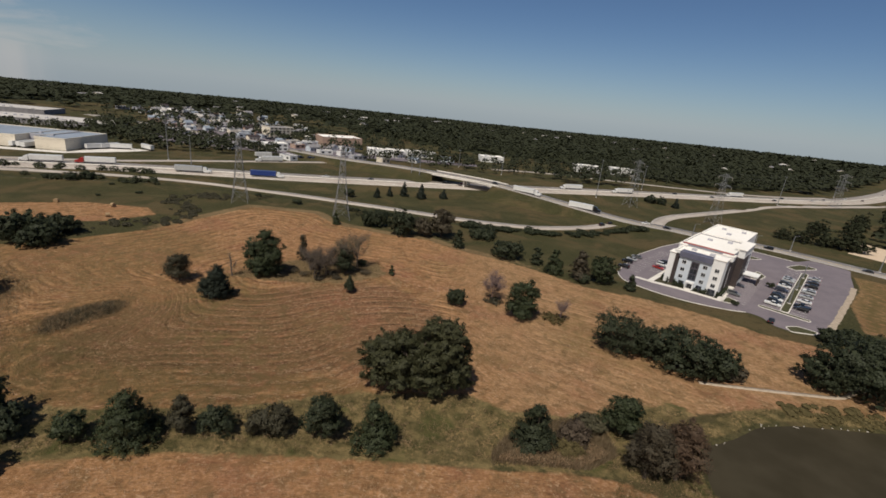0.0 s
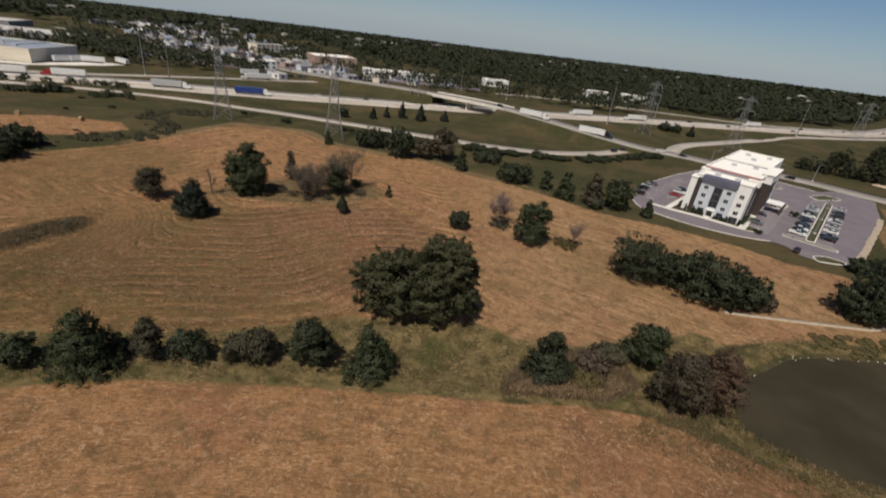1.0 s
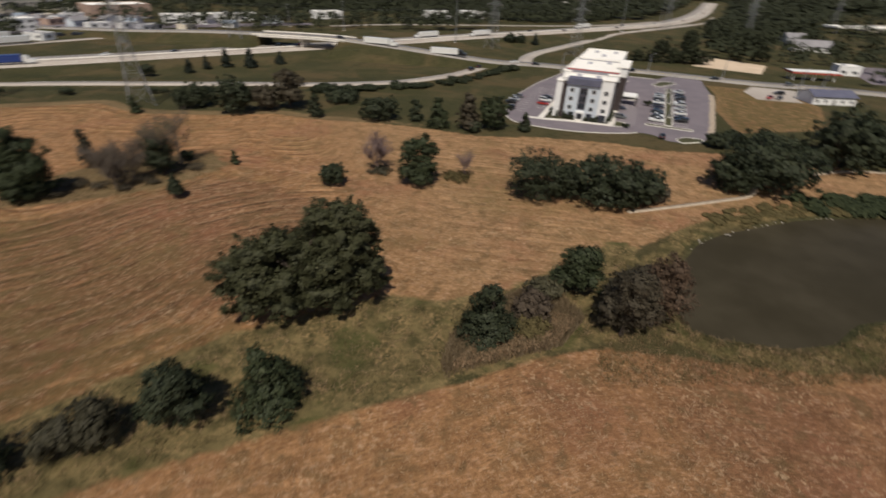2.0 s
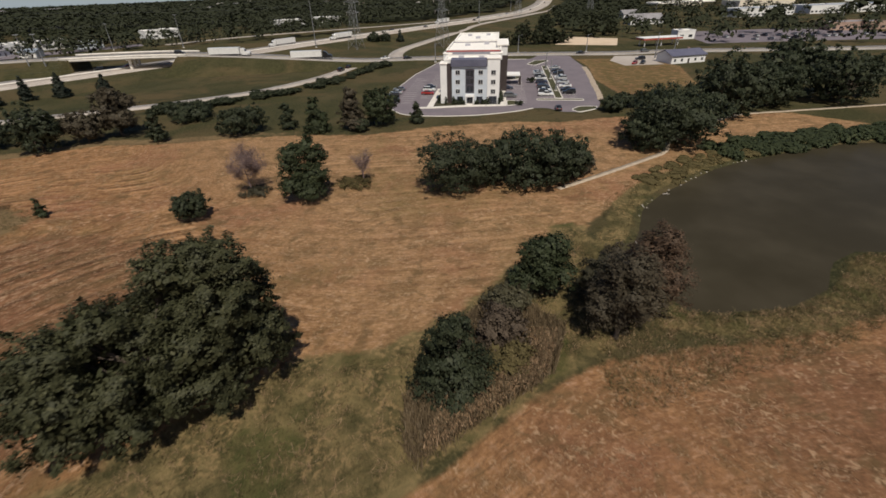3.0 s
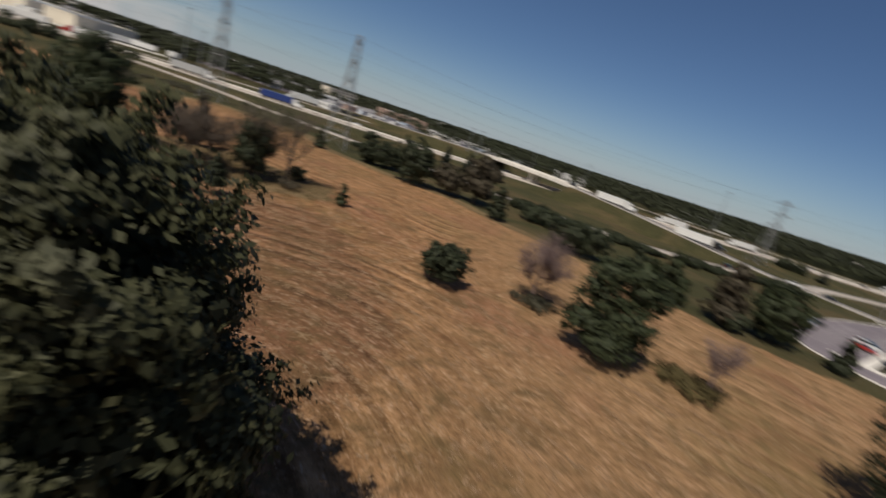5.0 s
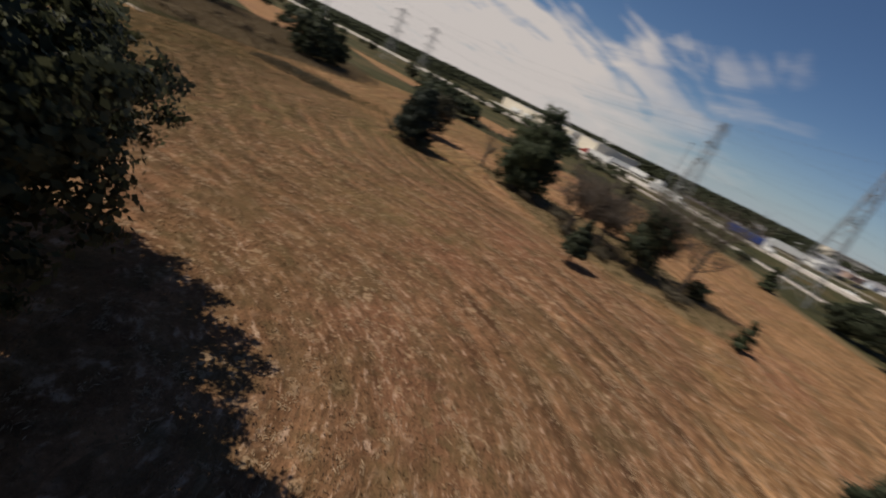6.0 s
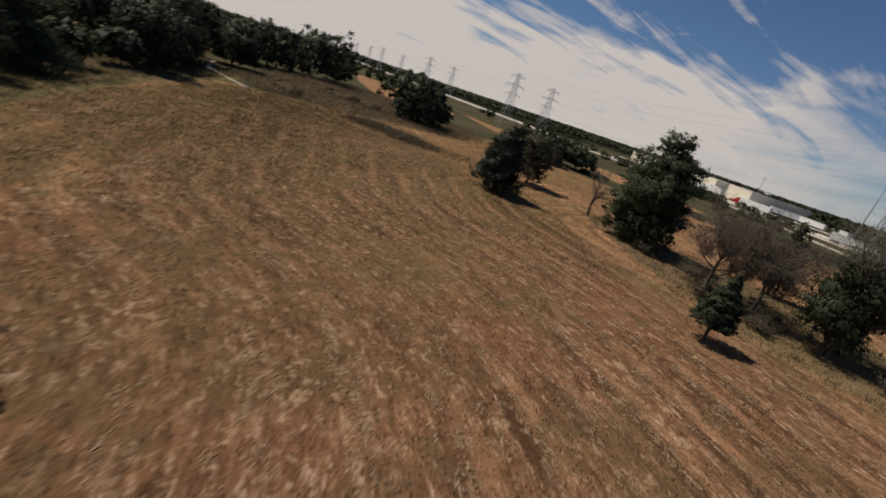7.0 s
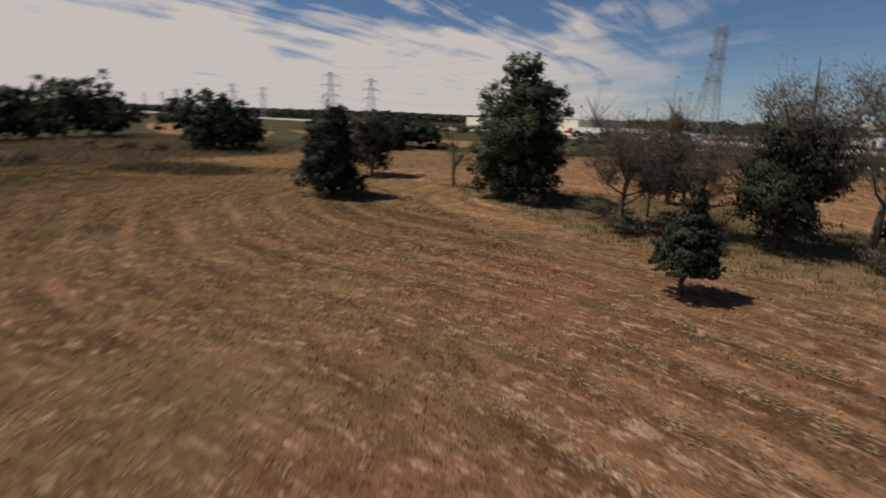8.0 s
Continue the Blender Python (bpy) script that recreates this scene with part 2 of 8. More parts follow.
MAT = {
    "ground": build_ground_material(),
    "bark": worn("bark", (0.045, 0.034, 0.026), (0.12, 0.095, 0.075), 1.5, 0.95, 0, 0.6),
    "dry_wood": worn("dry_wood", (0.078, 0.064, 0.052), (0.150, 0.122, 0.100), 1.5, 0.95, 0, 0.5),
    "purple_twig": worn("purple_twig", (0.11, 0.075, 0.075), (0.20, 0.145, 0.14), 1.5, 0.95),
    "oak_leaf": leafy("oak_leaf", (0.031, 0.037, 0.022), (0.065, 0.068, 0.035), (0.139, 0.135, 0.071)),
    "green_leaf": leafy("green_leaf", (0.026, 0.036, 0.021), (0.053, 0.066, 0.034), (0.098, 0.110, 0.055)),
    "dark_leaf": leafy("dark_leaf", (0.025, 0.033, 0.021), (0.048, 0.058, 0.034), (0.090, 0.097, 0.054)),
    "fir_leaf": leafy("fir_leaf", (0.020, 0.028, 0.022), (0.036, 0.045, 0.034), (0.062, 0.070, 0.051)),
    "olive_leaf": leafy("olive_leaf", (0.040, 0.038, 0.025), (0.070, 0.065, 0.042), (0.112, 0.100, 0.066)),
    "grey_leaf": leafy("grey_leaf", (0.054, 0.046, 0.032), (0.092, 0.078, 0.054), (0.146, 0.118, 0.082)),
    "sparse_leaf": leafy("sparse_leaf", (0.066, 0.062, 0.038), (0.108, 0.100, 0.062), (0.165, 0.150, 0.096)),
    "brown_leaf": leafy("brown_leaf", (0.058, 0.045, 0.033), (0.109, 0.084, 0.062), (0.167, 0.129, 0.096), 0.8, 0.35),
    "red_leaf": leafy("red_leaf", (0.060, 0.043, 0.029), (0.118, 0.080, 0.055), (0.190, 0.122, 0.080)),
    "far_leaf": leafy("far_leaf", (0.023, 0.027, 0.014), (0.028, 0.032, 0.017), (0.034, 0.037, 0.020), 0.9, 0.12),
    "mauve_leaf": leafy("mauve_leaf", (0.12, 0.088, 0.084), (0.18, 0.135, 0.126), (0.24, 0.185, 0.172), 0.9, 0.3),
    "straw": leafy("straw", (0.18, 0.112, 0.064), (0.31, 0.205, 0.122), (0.46, 0.34, 0.225), 0.9, 0.25),
    "stubble": leafy("stubble", (0.128, 0.080, 0.041), (0.156, 0.101, 0.052), (0.27, 0.178, 0.105), 0.9, 0.08),
    "reed": leafy("reed", (0.080, 0.058, 0.032), (0.150, 0.108, 0.062), (0.30, 0.235, 0.16), 0.9, 0.2),
    "regrowth": leafy("regrowth", (0.090, 0.072, 0.034), (0.130, 0.103, 0.049), (0.22, 0.165, 0.088), 0.9, 0.15),
    "weed": leafy("weed", (0.050, 0.045, 0.019), (0.110, 0.090, 0.040), (0.200, 0.155, 0.078), 0.9, 0.3),
    "asphalt": worn("asphalt", (0.125, 0.108, 0.122), (0.175, 0.150, 0.166), 0.12, 0.9, 0, 0.15),
    "road": worn("road", (0.20, 0.185, 0.175), (0.29, 0.265, 0.245), 0.05, 0.9, 0, 0.1),
    "concrete_road": worn("concrete_road", (0.29, 0.252, 0.222), (0.40, 0.357, 0.318), 0.04, 0.9, 0, 0.1),
    "concrete": worn("concrete", (0.50, 0.47, 0.43), (0.68, 0.645, 0.60), 0.3, 0.85, 0, 0.15),
    "gravel": worn("gravel", (0.24, 0.19, 0.14), (0.42, 0.35, 0.275), 0.8, 0.95, 0, 0.6),
    "sand": worn("sand", (0.44, 0.34, 0.24), (0.58, 0.46, 0.345), 0.1, 0.95, 0, 0.3),
    "white_wall": worn("white_wall", (0.60, 0.60, 0.60), (0.70, 0.695, 0.69), 0.2, 0.8),
    "blue_wall": worn("blue_wall", (0.42, 0.465, 0.52), (0.50, 0.54, 0.59), 0.2, 0.8),
    "white_roof": worn("white_roof", (0.74, 0.71, 0.66), (0.84, 0.81, 0.77), 0.08, 0.7),
    "aged_roof": worn("aged_roof", (0.37, 0.35, 0.33), (0.53, 0.505, 0.48), 0.05, 0.85),
    "navy": worn("navy", (0.075, 0.078, 0.115), (0.12, 0.12, 0.165), 0.4, 0.5),
    "brown_clad": worn("brown_clad", (0.034, 0.026, 0.026), (0.055, 0.043, 0.042), 0.5, 0.6),
    "grey_panel": worn("grey_panel", (0.30, 0.30, 0.34), (0.40, 0.40, 0.44), 0.3, 0.6),
    "slate_panel": worn("slate_panel", (0.17, 0.17, 0.20), (0.23, 0.23, 0.265), 0.3, 0.6),
    "cream_wall": worn("cream_wall", (0.56, 0.50, 0.41), (0.68, 0.62, 0.52), 0.08, 0.8),
    "blue_roof": worn("blue_roof", (0.20, 0.235, 0.285), (0.27, 0.305, 0.36), 0.06, 0.5),
    "grey_roof": worn("grey_roof", (0.16, 0.155, 0.165), (0.26, 0.25, 0.26), 0.2, 0.8),
    "brick_wall": worn("brick_wall", (0.26, 0.175, 0.14), (0.40, 0.29, 0.235), 0.3, 0.9),
    "red_roof": worn("red_roof", (0.30, 0.05, 0.04), (0.42, 0.075, 0.055), 0.3, 0.6),
    "steel": worn("steel", (0.20, 0.205, 0.215), (0.33, 0.335, 0.345), 0.6, 0.5, 0.6),
    "wire": worn("wire", (0.10, 0.10, 0.11), (0.15, 0.15, 0.16), 0.5, 0.5, 0.5),
    "paint_line": worn("paint_line", (0.62, 0.60, 0.57), (0.76, 0.74, 0.71), 1.0, 0.8),
    "yellow_line": worn("yellow_line", (0.50, 0.36, 0.07), (0.62, 0.46, 0.10), 1.0, 0.8),
    "rubber": worn("rubber", (0.012, 0.012, 0.013), (0.03, 0.03, 0.03), 3, 0.9),
    "rim": worn("rim", (0.35, 0.35, 0.36), (0.5, 0.5, 0.5), 3, 0.4, 0.8),
    "lamp_glass": worn("lamp_glass", (0.6, 0.6, 0.58), (0.75, 0.75, 0.72), 3, 0.2),
    "tail_red": worn("tail_red", (0.30, 0.02, 0.02), (0.4, 0.03, 0.03), 3, 0.3),
    "stone": worn("stone", (0.30, 0.27, 0.235), (0.52, 0.475, 0.425), 1.2, 0.9, 0, 0.4),
    "hay_bale": worn("hay_bale", (0.20, 0.13, 0.07), (0.36, 0.26, 0.15), 1.5, 0.95, 0, 0.6),
    "mulch": worn("mulch", (0.026, 0.024, 0.014), (0.062, 0.056, 0.030), 1.2, 0.95, 0, 0.6),
    "lawn": worn("lawn", (0.034, 0.036, 0.016), (0.068, 0.064, 0.030), 0.5, 0.95, 0, 0.4),
}


def glassy(name, tint, rough):
    m = Mat(name, rough, 0, 0.6)
    m.color(m.mix(m.sharpen(m.noise(0.7, 2), 0.35, 0.65), tint, tuple(1.7 * v for v in tint)))
    return m.m


MAT["window_glass"] = glassy("window_glass", (0.016, 0.019, 0.024), 0.08)
MAT["car_glass"] = glassy("car_glass", (0.012, 0.014, 0.017), 0.06)


def build_water():
    m = Mat("pond_water", 0.3, 0, 0.035)
    m.color(m.mix(m.sharpen(m.noise(0.06, 4, 0.6), 0.35, 0.7), (0.032, 0.027, 0.017), (0.046, 0.039, 0.026)))
    m.b.inputs["IOR"].default_value = 1.33
    m.bump(m.noise(1.3, 4, 0.6), 0.05, 0.05)
    return m.m


MAT["water"] = build_water()


def car_paint(name, c):
    m = Mat(name, 0.28, 0.15, 0.5)
    m.color(m.mix(m.sharpen(m.noise(2.0, 3), 0.3, 0.7), c, tuple(0.82 * v for v in c)))
    m.b.inputs["Coat Weight"].default_value = 0.25
    return m.m


PAINT = {n: car_paint(n + "_paint", c) for n, c in {
    "white": (0.74, 0.74, 0.73), "black": (0.012, 0.012, 0.014), "grey": (0.12, 0.125, 0.13), "silver": (0.42, 0.43, 0.44),
    "red": (0.34, 0.025, 0.02), "blue": (0.025, 0.05, 0.20), "navy": (0.02, 0.026, 0.05), "tan": (0.34, 0.29, 0.22)}.items()}


# ---- building blocks ----
def mesh_of(name, verts, faces, smooth=False):
    """A mesh from arrays of places and of faces with one number of corners."""
    verts, faces = np.asarray(verts, np.float32), np.asarray(faces, np.int32)
    me = bpy.data.meshes.new(name)
    k = faces.shape[1]
    me.vertices.add(len(verts))
    me.vertices.foreach_set("co", verts.ravel())
    me.loops.add(faces.size)
    me.loops.foreach_set("vertex_index", faces.ravel())
    me.polygons.add(len(faces))
    me.polygons.foreach_set("loop_start", np.arange(0, faces.size, k, dtype=np.int32))
    if smooth:
        me.polygons.foreach_set("use_smooth", np.ones(len(faces), bool))
    me.update(calc_edges=True)
    return me


def to_mesh(name, bm):
    me = bpy.data.meshes.new(name)
    bm.normal_update()
    bm.to_mesh(me)
    bm.free()
    return me


def part(name, shape, material, parent=None, label="", at=None):
    """One mesh object, under a thing or a part, from a bmesh or a mesh."""
    me = shape if isinstance(shape, bpy.types.Mesh) else to_mesh(name, shape)
    if not me.materials:
        me.materials.append(material)
    ob = new(name, me)
    if parent:
        ob.parent = parent
    if at is not None:
        ob.matrix_basis = at
    return tagged(ob, label)


def lifted(m):
    """A pose on the higher land past the highway."""
    x, y, w = beyond(m.translation.x, m.translation.y)
    return Matrix.Translation((x - m.translation.x, y - m.translation.y, RISE * float(w))) @ m


def thing(name, m, label, category, group="", kind=""):
    ob = new(name)
    ob.matrix_basis = lifted(m)
    ob.empty_display_size = 0.5
    return tagged(ob, label, category, group, kind)


def add_box(bm, x0, x1, y0, y1, z0, z1, bevel=0.0):
    vs = [bm.verts.new(p) for p in ((x0, y0, z0), (x1, y0, z0), (x1, y1, z0), (x0, y1, z0), (x0, y0, z1), (x1, y0, z1), (x1, y1, z1), (x0, y1, z1))]
    fs = [bm.faces.new([vs[i] for i in f]) for f in ((3, 2, 1, 0), (4, 5, 6, 7), (0, 1, 5, 4), (1, 2, 6, 5), (2, 3, 7, 6), (3, 0, 4, 7))]
    if bevel:
        es = list({e for f in fs for e in f.edges})
        bmesh.ops.bevel(bm, geom=es, offset=bevel, segments=1, affect="EDGES")
    return bm


def box(x0, x1, y0, y1, z0, z1, bevel=0.0):
    return add_box(bmesh.new(), x0, x1, y0, y1, z0, z1, bevel)


def prism(outline, z0, z1):
    """An upright solid over an outline, given counter-clockwise."""
    bm = bmesh.new()
    low = [bm.verts.new((x, y, z0)) for x, y in outline]
    top = [bm.verts.new((x, y, z1)) for x, y in outline]
    bm.faces.new(top)
    bm.faces.new(low[::-1])
    n = len(low)
    for i in range(n):
        j = (i + 1) % n
        bm.faces.new((low[i], low[j], top[j], top[i]))
    bmesh.ops.triangulate(bm, faces=[f for f in bm.faces if len(f.verts) > 4])
    return bm


def side_shape(profile, x0, x1):
    """A solid with a profile in y and z, drawn out along x."""
    bm = bmesh.new()
    a = [bm.verts.new((x0, y, z)) for y, z in profile]
    b = [bm.verts.new((x1, y, z)) for y, z in profile]
    bm.faces.new(a[::-1])
    bm.faces.new(b)
    n = len(a)
    for i in range(n):
        j = (i + 1) % n
        bm.faces.new((a[i], a[j], b[j], b[i]))
    bmesh.ops.recalc_face_normals(bm, faces=bm.faces)
    return bm


def tubes(paths, sides=6):
    """Places and faces of tapered tubes; each path is rows of x, y, z, radius."""
    V, F, base = [], [], 0
    ang = np.arange(sides) * 2 * np.pi / sides
    for p in paths:
        p = np.asarray(p, float)
        d = np.gradient(p[:, :3], axis=0)
        d /= np.linalg.norm(d, axis=1, keepdims=True) + 1e-9
        ref = np.where(np.abs(d[:, 2:3]) > 0.9, [[1.0, 0, 0]], [[0, 0, 1.0]])
        u = np.cross(d, ref)
        u /= np.linalg.norm(u, axis=1, keepdims=True) + 1e-9
        w = np.cross(d, u)
        ring = p[:, None, :3] + p[:, None, 3:4] * (np.cos(ang)[None, :, None] * u[:, None] + np.sin(ang)[None, :, None] * w[:, None])
        V.append(ring.reshape(-1, 3))
        n = len(p)
        i, j = np.meshgrid(np.arange(n - 1), np.arange(sides), indexing="ij")
        k = (j + 1) % sides
        F.append(np.stack([base + i * sides + j, base + i * sides + k, base + (i + 1) * sides + k, base + (i + 1) * sides + j], -1).reshape(-1, 4))
        base += n * sides
    return np.concatenate(V), np.concatenate(F)


def unit(rng, n):
    v = rng.normal(size=(n, 3))
    return v / np.linalg.norm(v, axis=1, keepdims=True)


def leaves(places, out, size, rng, wild=0.8, long=1.5):
    """A folded pointed blade at each place, facing roughly outwards."""
    n = len(places)
    nor = out + wild * unit(rng, n)
    nor /= np.linalg.norm(nor, axis=1, keepdims=True) + 1e-9
    t = np.cross(nor, unit(rng, n))
    t /= np.linalg.norm(t, axis=1, keepdims=True) + 1e-9
    s = np.cross(nor, t)
    size = np.broadcast_to(np.asarray(size, float), (n,))[:, None] * rng.uniform(0.6, 1.35, (n, 1))
    a = places - t * size * 0.5 * long
    b = places + t * size * 0.5 * long - nor * size * 0.12
    c = places + s * size * 0.5 - nor * size * 0.15
    d = places - s * size * 0.5 - nor * size * 0.15
    V = np.stack([a, c, b, d], 1).reshape(-1, 3)
    return V, np.arange(n)[:, None] * 4 + np.arange(4)[None], nor


def soften(name, V, nor, away, mix):
    """Blades whose shading normals lean towards the way that their clump faces."""
    Q = V.reshape(-1, 4, 3)
    face = np.cross(Q[:, 1] - Q[:, 0], Q[:, 2] - Q[:, 0])
    back = (face * away).sum(1) < 0
    Q = np.where(back[:, None, None], Q[:, ::-1], Q)
    me = mesh_of(name, Q.reshape(-1, 3), np.arange(len(Q) * 4).reshape(-1, 4), True)
    v = nor * (1 - mix) * np.where((nor * away).sum(1, keepdims=True) < 0, -1, 1) + away * mix
    v /= np.linalg.norm(v, axis=1, keepdims=True) + 1e-9
    me.normals_split_custom_set_from_vertices(np.repeat(v, 4, axis=0).astype(np.float32))
    return me


def smooth_noise(p, seed):
    """Cheap lumpy noise in about -1 to 1."""
    rng = np.random.default_rng(seed)
    v = np.zeros(len(p))
    for k in (1.0, 2.1, 4.3):
        f = rng.normal(size=(3, 3)) * k
        v += np.sin(p @ f + rng.uniform(0, 6.28, 3)).sum(1) / (3 * k ** 0.6)
    return v


def crown_mesh(name, lobes, count, size, seed, clump=0.9, per=22, wild=0.8, reach=0.0, lump=0.19):
    """A crown of many blades in clumps over lobes (x, y, z, rx, ry, rz), with gaps and an uneven outline."""
    rng = np.random.default_rng(seed)
    L = np.asarray(lobes, float)
    area = (L[:, 3] * L[:, 4] + L[:, 3] * L[:, 5] + L[:, 4] * L[:, 5])
    k = max(8, count // per)
    which = rng.choice(len(L), k, p=area / area.sum())
    d = unit(rng, k)
    d[:, 2] = np.where(d[:, 2] < -0.55, -d[:, 2] * 0.6, d[:, 2])
    r = 0.92 + lump * smooth_noise(d * 1.6 + which[:, None], seed + 5) + rng.normal(0, 0.05, k)
    inner = rng.random(k) < 0.26
    r = np.where(inner, r * rng.uniform(0.45, 0.85, k), r)
    c = L[which, :3] + d * r[:, None] * L[which, 3:]
    keep = np.ones(k, bool)
    for i, lobe in enumerate(L):
        q = np.linalg.norm((c - lobe[:3]) / lobe[3:], axis=1)
        keep &= (which == i) | (q > 0.66) | inner
    keep &= c[:, 2] > 0.25
    c, d, which = c[keep], d[keep], which[keep]
    k = len(c)
    m = count // k + 1
    off = rng.normal(size=(k, m, 3)) * clump * np.array([0.62, 0.62, 0.42]) * rng.uniform(0.55, 1.25, (k, 1, 1))
    if reach:
        far = rng.uniform(0, 1, (k, m, 1))
        tip = d + 0.45 * unit(rng, k) + [0, 0, 0.15]
        off = off * (1.05 - 0.7 * far) + tip[:, None] * (far - 0.45) * reach * clump * rng.uniform(0.5, 1.5, (k, 1, 1))
    p = (c[:, None] + off).reshape(-1, 3)
    out = (d[:, None] * 0.7 + off * 0.5 / clump + [0, 0, 0.35]).reshape(-1, 3)
    ok = p[:, 2] > 0.12
    away = (d[:, None] * 0.9 + off * 0.55 / clump + [0, 0, 0.12]).reshape(-1, 3)
    p, out, away = p[ok], out[ok], away[ok]
    grow = np.full(len(p), size)
    f = max(12, count // 12)
    inside = rng.choice(len(L), f, p=area / area.sum())
    e = unit(rng, f)
    core = L[inside, :3] + e * rng.uniform(0.35, 0.8, (f, 1)) * L[inside, 3:]
    e, core = e[core[:, 2] > 0.3], core[core[:, 2] > 0.3]
    p, out, away = np.concatenate([p, core]), np.concatenate([out, e]), np.concatenate([away, e])
    grow = np.concatenate([grow, np.full(len(core), size * 2.3)])
    V, F, nor = leaves(p, out, grow, rng, wild)
    away /= np.linalg.norm(away, axis=1, keepdims=True) + 1e-9
    return soften(name, V, nor, away, 0.6)


def limb_paths(lobes, height, r0, seed, fork=0.28, bend=0.5, plain=False):
    rng = np.random.default_rng(seed)
    L = np.asarray(lobes, float)
    top = L[:, :3].mean(0)
    zf = height * fork
    trunk = [(0, 0, -0.15, r0 * 1.35), (0.02 * height * rng.normal(), 0, zf * 0.3, r0), (top[0] * 0.15, top[1] * 0.15, zf, r0 * 0.8),
             (top[0] * 0.5, top[1] * 0.5, (zf + top[2]) / 2, r0 * 0.5), (top[0], top[1], top[2] + 0.15 * height, r0 * 0.12)]
    out = [trunk]
    for lobe in L:
        for _ in range(1 if plain else 2):
            e = lobe[:3] + rng.normal(size=3).clip(-1.2, 1.2) * lobe[3:] * 0.3
            s = np.array([top[0] * 0.2, top[1] * 0.2, zf * rng.uniform(0.8, 1.15)])
            mid = (s + e) / 2 + rng.normal(size=3) * bend
            out.append([(*s, r0 * 0.48), (*mid, r0 * 0.3), (*e, r0 * 0.1)])
            for _ in range(0 if plain else 2):
                g = e + rng.normal(size=3).clip(-1.2, 1.2) * lobe[3:] * 0.32
                out.append([(*mid, r0 * 0.2), (*((mid + g) / 2 + rng.normal(size=3) * 0.2), r0 * 0.13), (*g, r0 * 0.04)])
    return out


def auto_lobes(kind, h, r, seed):
    """Lobes for a tree of height h and crown radius r."""
    rng = np.random.default_rng(seed)
    out = []
    if kind == "cone":
        for i in range(6):
            f = i / 5
            rr = r * (1.0 - 0.72 * f) * rng.uniform(0.88, 1.08)
            out.append((rng.normal() * 0.1 * r, rng.normal() * 0.1 * r, h * (0.13 + 0.74 * f), rr, rr, h * 0.15))
    elif kind == "fir":
        for i in range(8):
            f = i / 7
            rr = r * (1.0 - 0.86 * f) * rng.uniform(0.9, 1.1)
            out.append((0, 0, h * (0.10 + 0.82 * f), rr, rr, h * 0.085))
    elif kind == "column":
        for i in range(4):
            out.append((rng.normal() * 0.12 * r, rng.normal() * 0.12 * r, h * (0.18 + 0.2 * i), r * (1 - 0.18 * i), r * (1 - 0.18 * i), h * 0.17))
    elif kind in ("bush", "full"):
        for i in range(6 if kind == "bush" else 9):
            a = i * 2.4 + rng.uniform(0, 1)
            q = 0.52 * r * (i > 0)
            k = rng.uniform(0.42, 0.66)
            out.append((q * math.cos(a), q * math.sin(a), h * rng.uniform(0.34, 0.52) if i else h * 0.55, r * k, r * k, h * rng.uniform(0.34, 0.44)))
        for i in range(0 if kind == "bush" else 5):
            a = i * 1.257 + rng.uniform(0, 0.5)
            out.append((0.44 * r * math.cos(a), 0.44 * r * math.sin(a), h * rng.uniform(0.17, 0.24), r * 0.48, r * 0.48, h * 0.2))
    else:
        n = 8
        for i in range(n):
            a = i * 2.4 + rng.uniform(0, 0.9)
            f = i / (n - 1)
            q = r * (0.60 - 0.45 * f) * (1 if i else 0.3)
            k = r * rng.uniform(0.40, 0.56)
            out.append((q * math.cos(a), q * math.sin(a), h * (0.24 + 0.56 * f), k, k, h * rng.uniform(0.17, 0.235)))
    return out


TREE_WORDS = {"oak": ("oak_tree", "tree"), "round": ("tree", "tree"), "cone": ("conical_tree", "tree"), "fir": ("fir_tree", "fir tree"), "column": ("slender_tree", "tree"), "bush": ("bush", "bush"), "full": ("tree", "tree")}
tree_count = 0


def tree(x, y, h, r, kind, leaf, label, count=0, size=0.0, lobes=None, group="", r0=0.0, per=38, clump=0.0, plain=False, reach=0.7, lump=0.19):
    """A tree or bush: trunk with limbs, and a crown of leaf clumps."""
    global tree_count
    tree_count += 1
    seed = 100 + tree_count
    name, cat = TREE_WORDS[kind]
    lobes = lobes or auto_lobes(kind, h, r, seed)
    off = min(math.hypot(x - 8, y - 80), math.hypot(x + 5, y - 112))
    near = off < 75
    count = count or int(min(13000 if near else 9500 if off < 110 else 6500 if off < 190 else 3200, 1100 + (220 if near else 110 if off < 190 else 50) * r * h))
    size = size or (0.20 + 0.012 * r if near else (0.25 + 0.012 * r if off < 110 else 0.27 + 0.022 * r) * (1 if off < 190 else 1.35))
    if group and off < 60:
        count, size = int(count * 1.25), size * 0.72
        if leaf in ("grey_leaf", "red_leaf"):
            count, size = int(count * 1.2), size * 0.8
    ob = thing(name, pose(x, y, 0, 0, 0, 0), label, cat, group)
    r0 = r0 or 0.022 * h + 0.03
    V, F = tubes(limb_paths(lobes, h, r0, seed, 0.13 if kind in ("bush", "cone", "fir", "column") else 0.24, 0.06 * r, plain), 4 if plain else 6)
    part("trunk", mesh_of("trunk", V, F, True), MAT["bark"], ob)
    part("crown", crown_mesh("crown", lobes, count, size, seed, clump or max(0.34, 0.10 * r + 0.26), per, reach=0 if plain else reach, lump=lump), MAT[leaf], ob)
    return ob


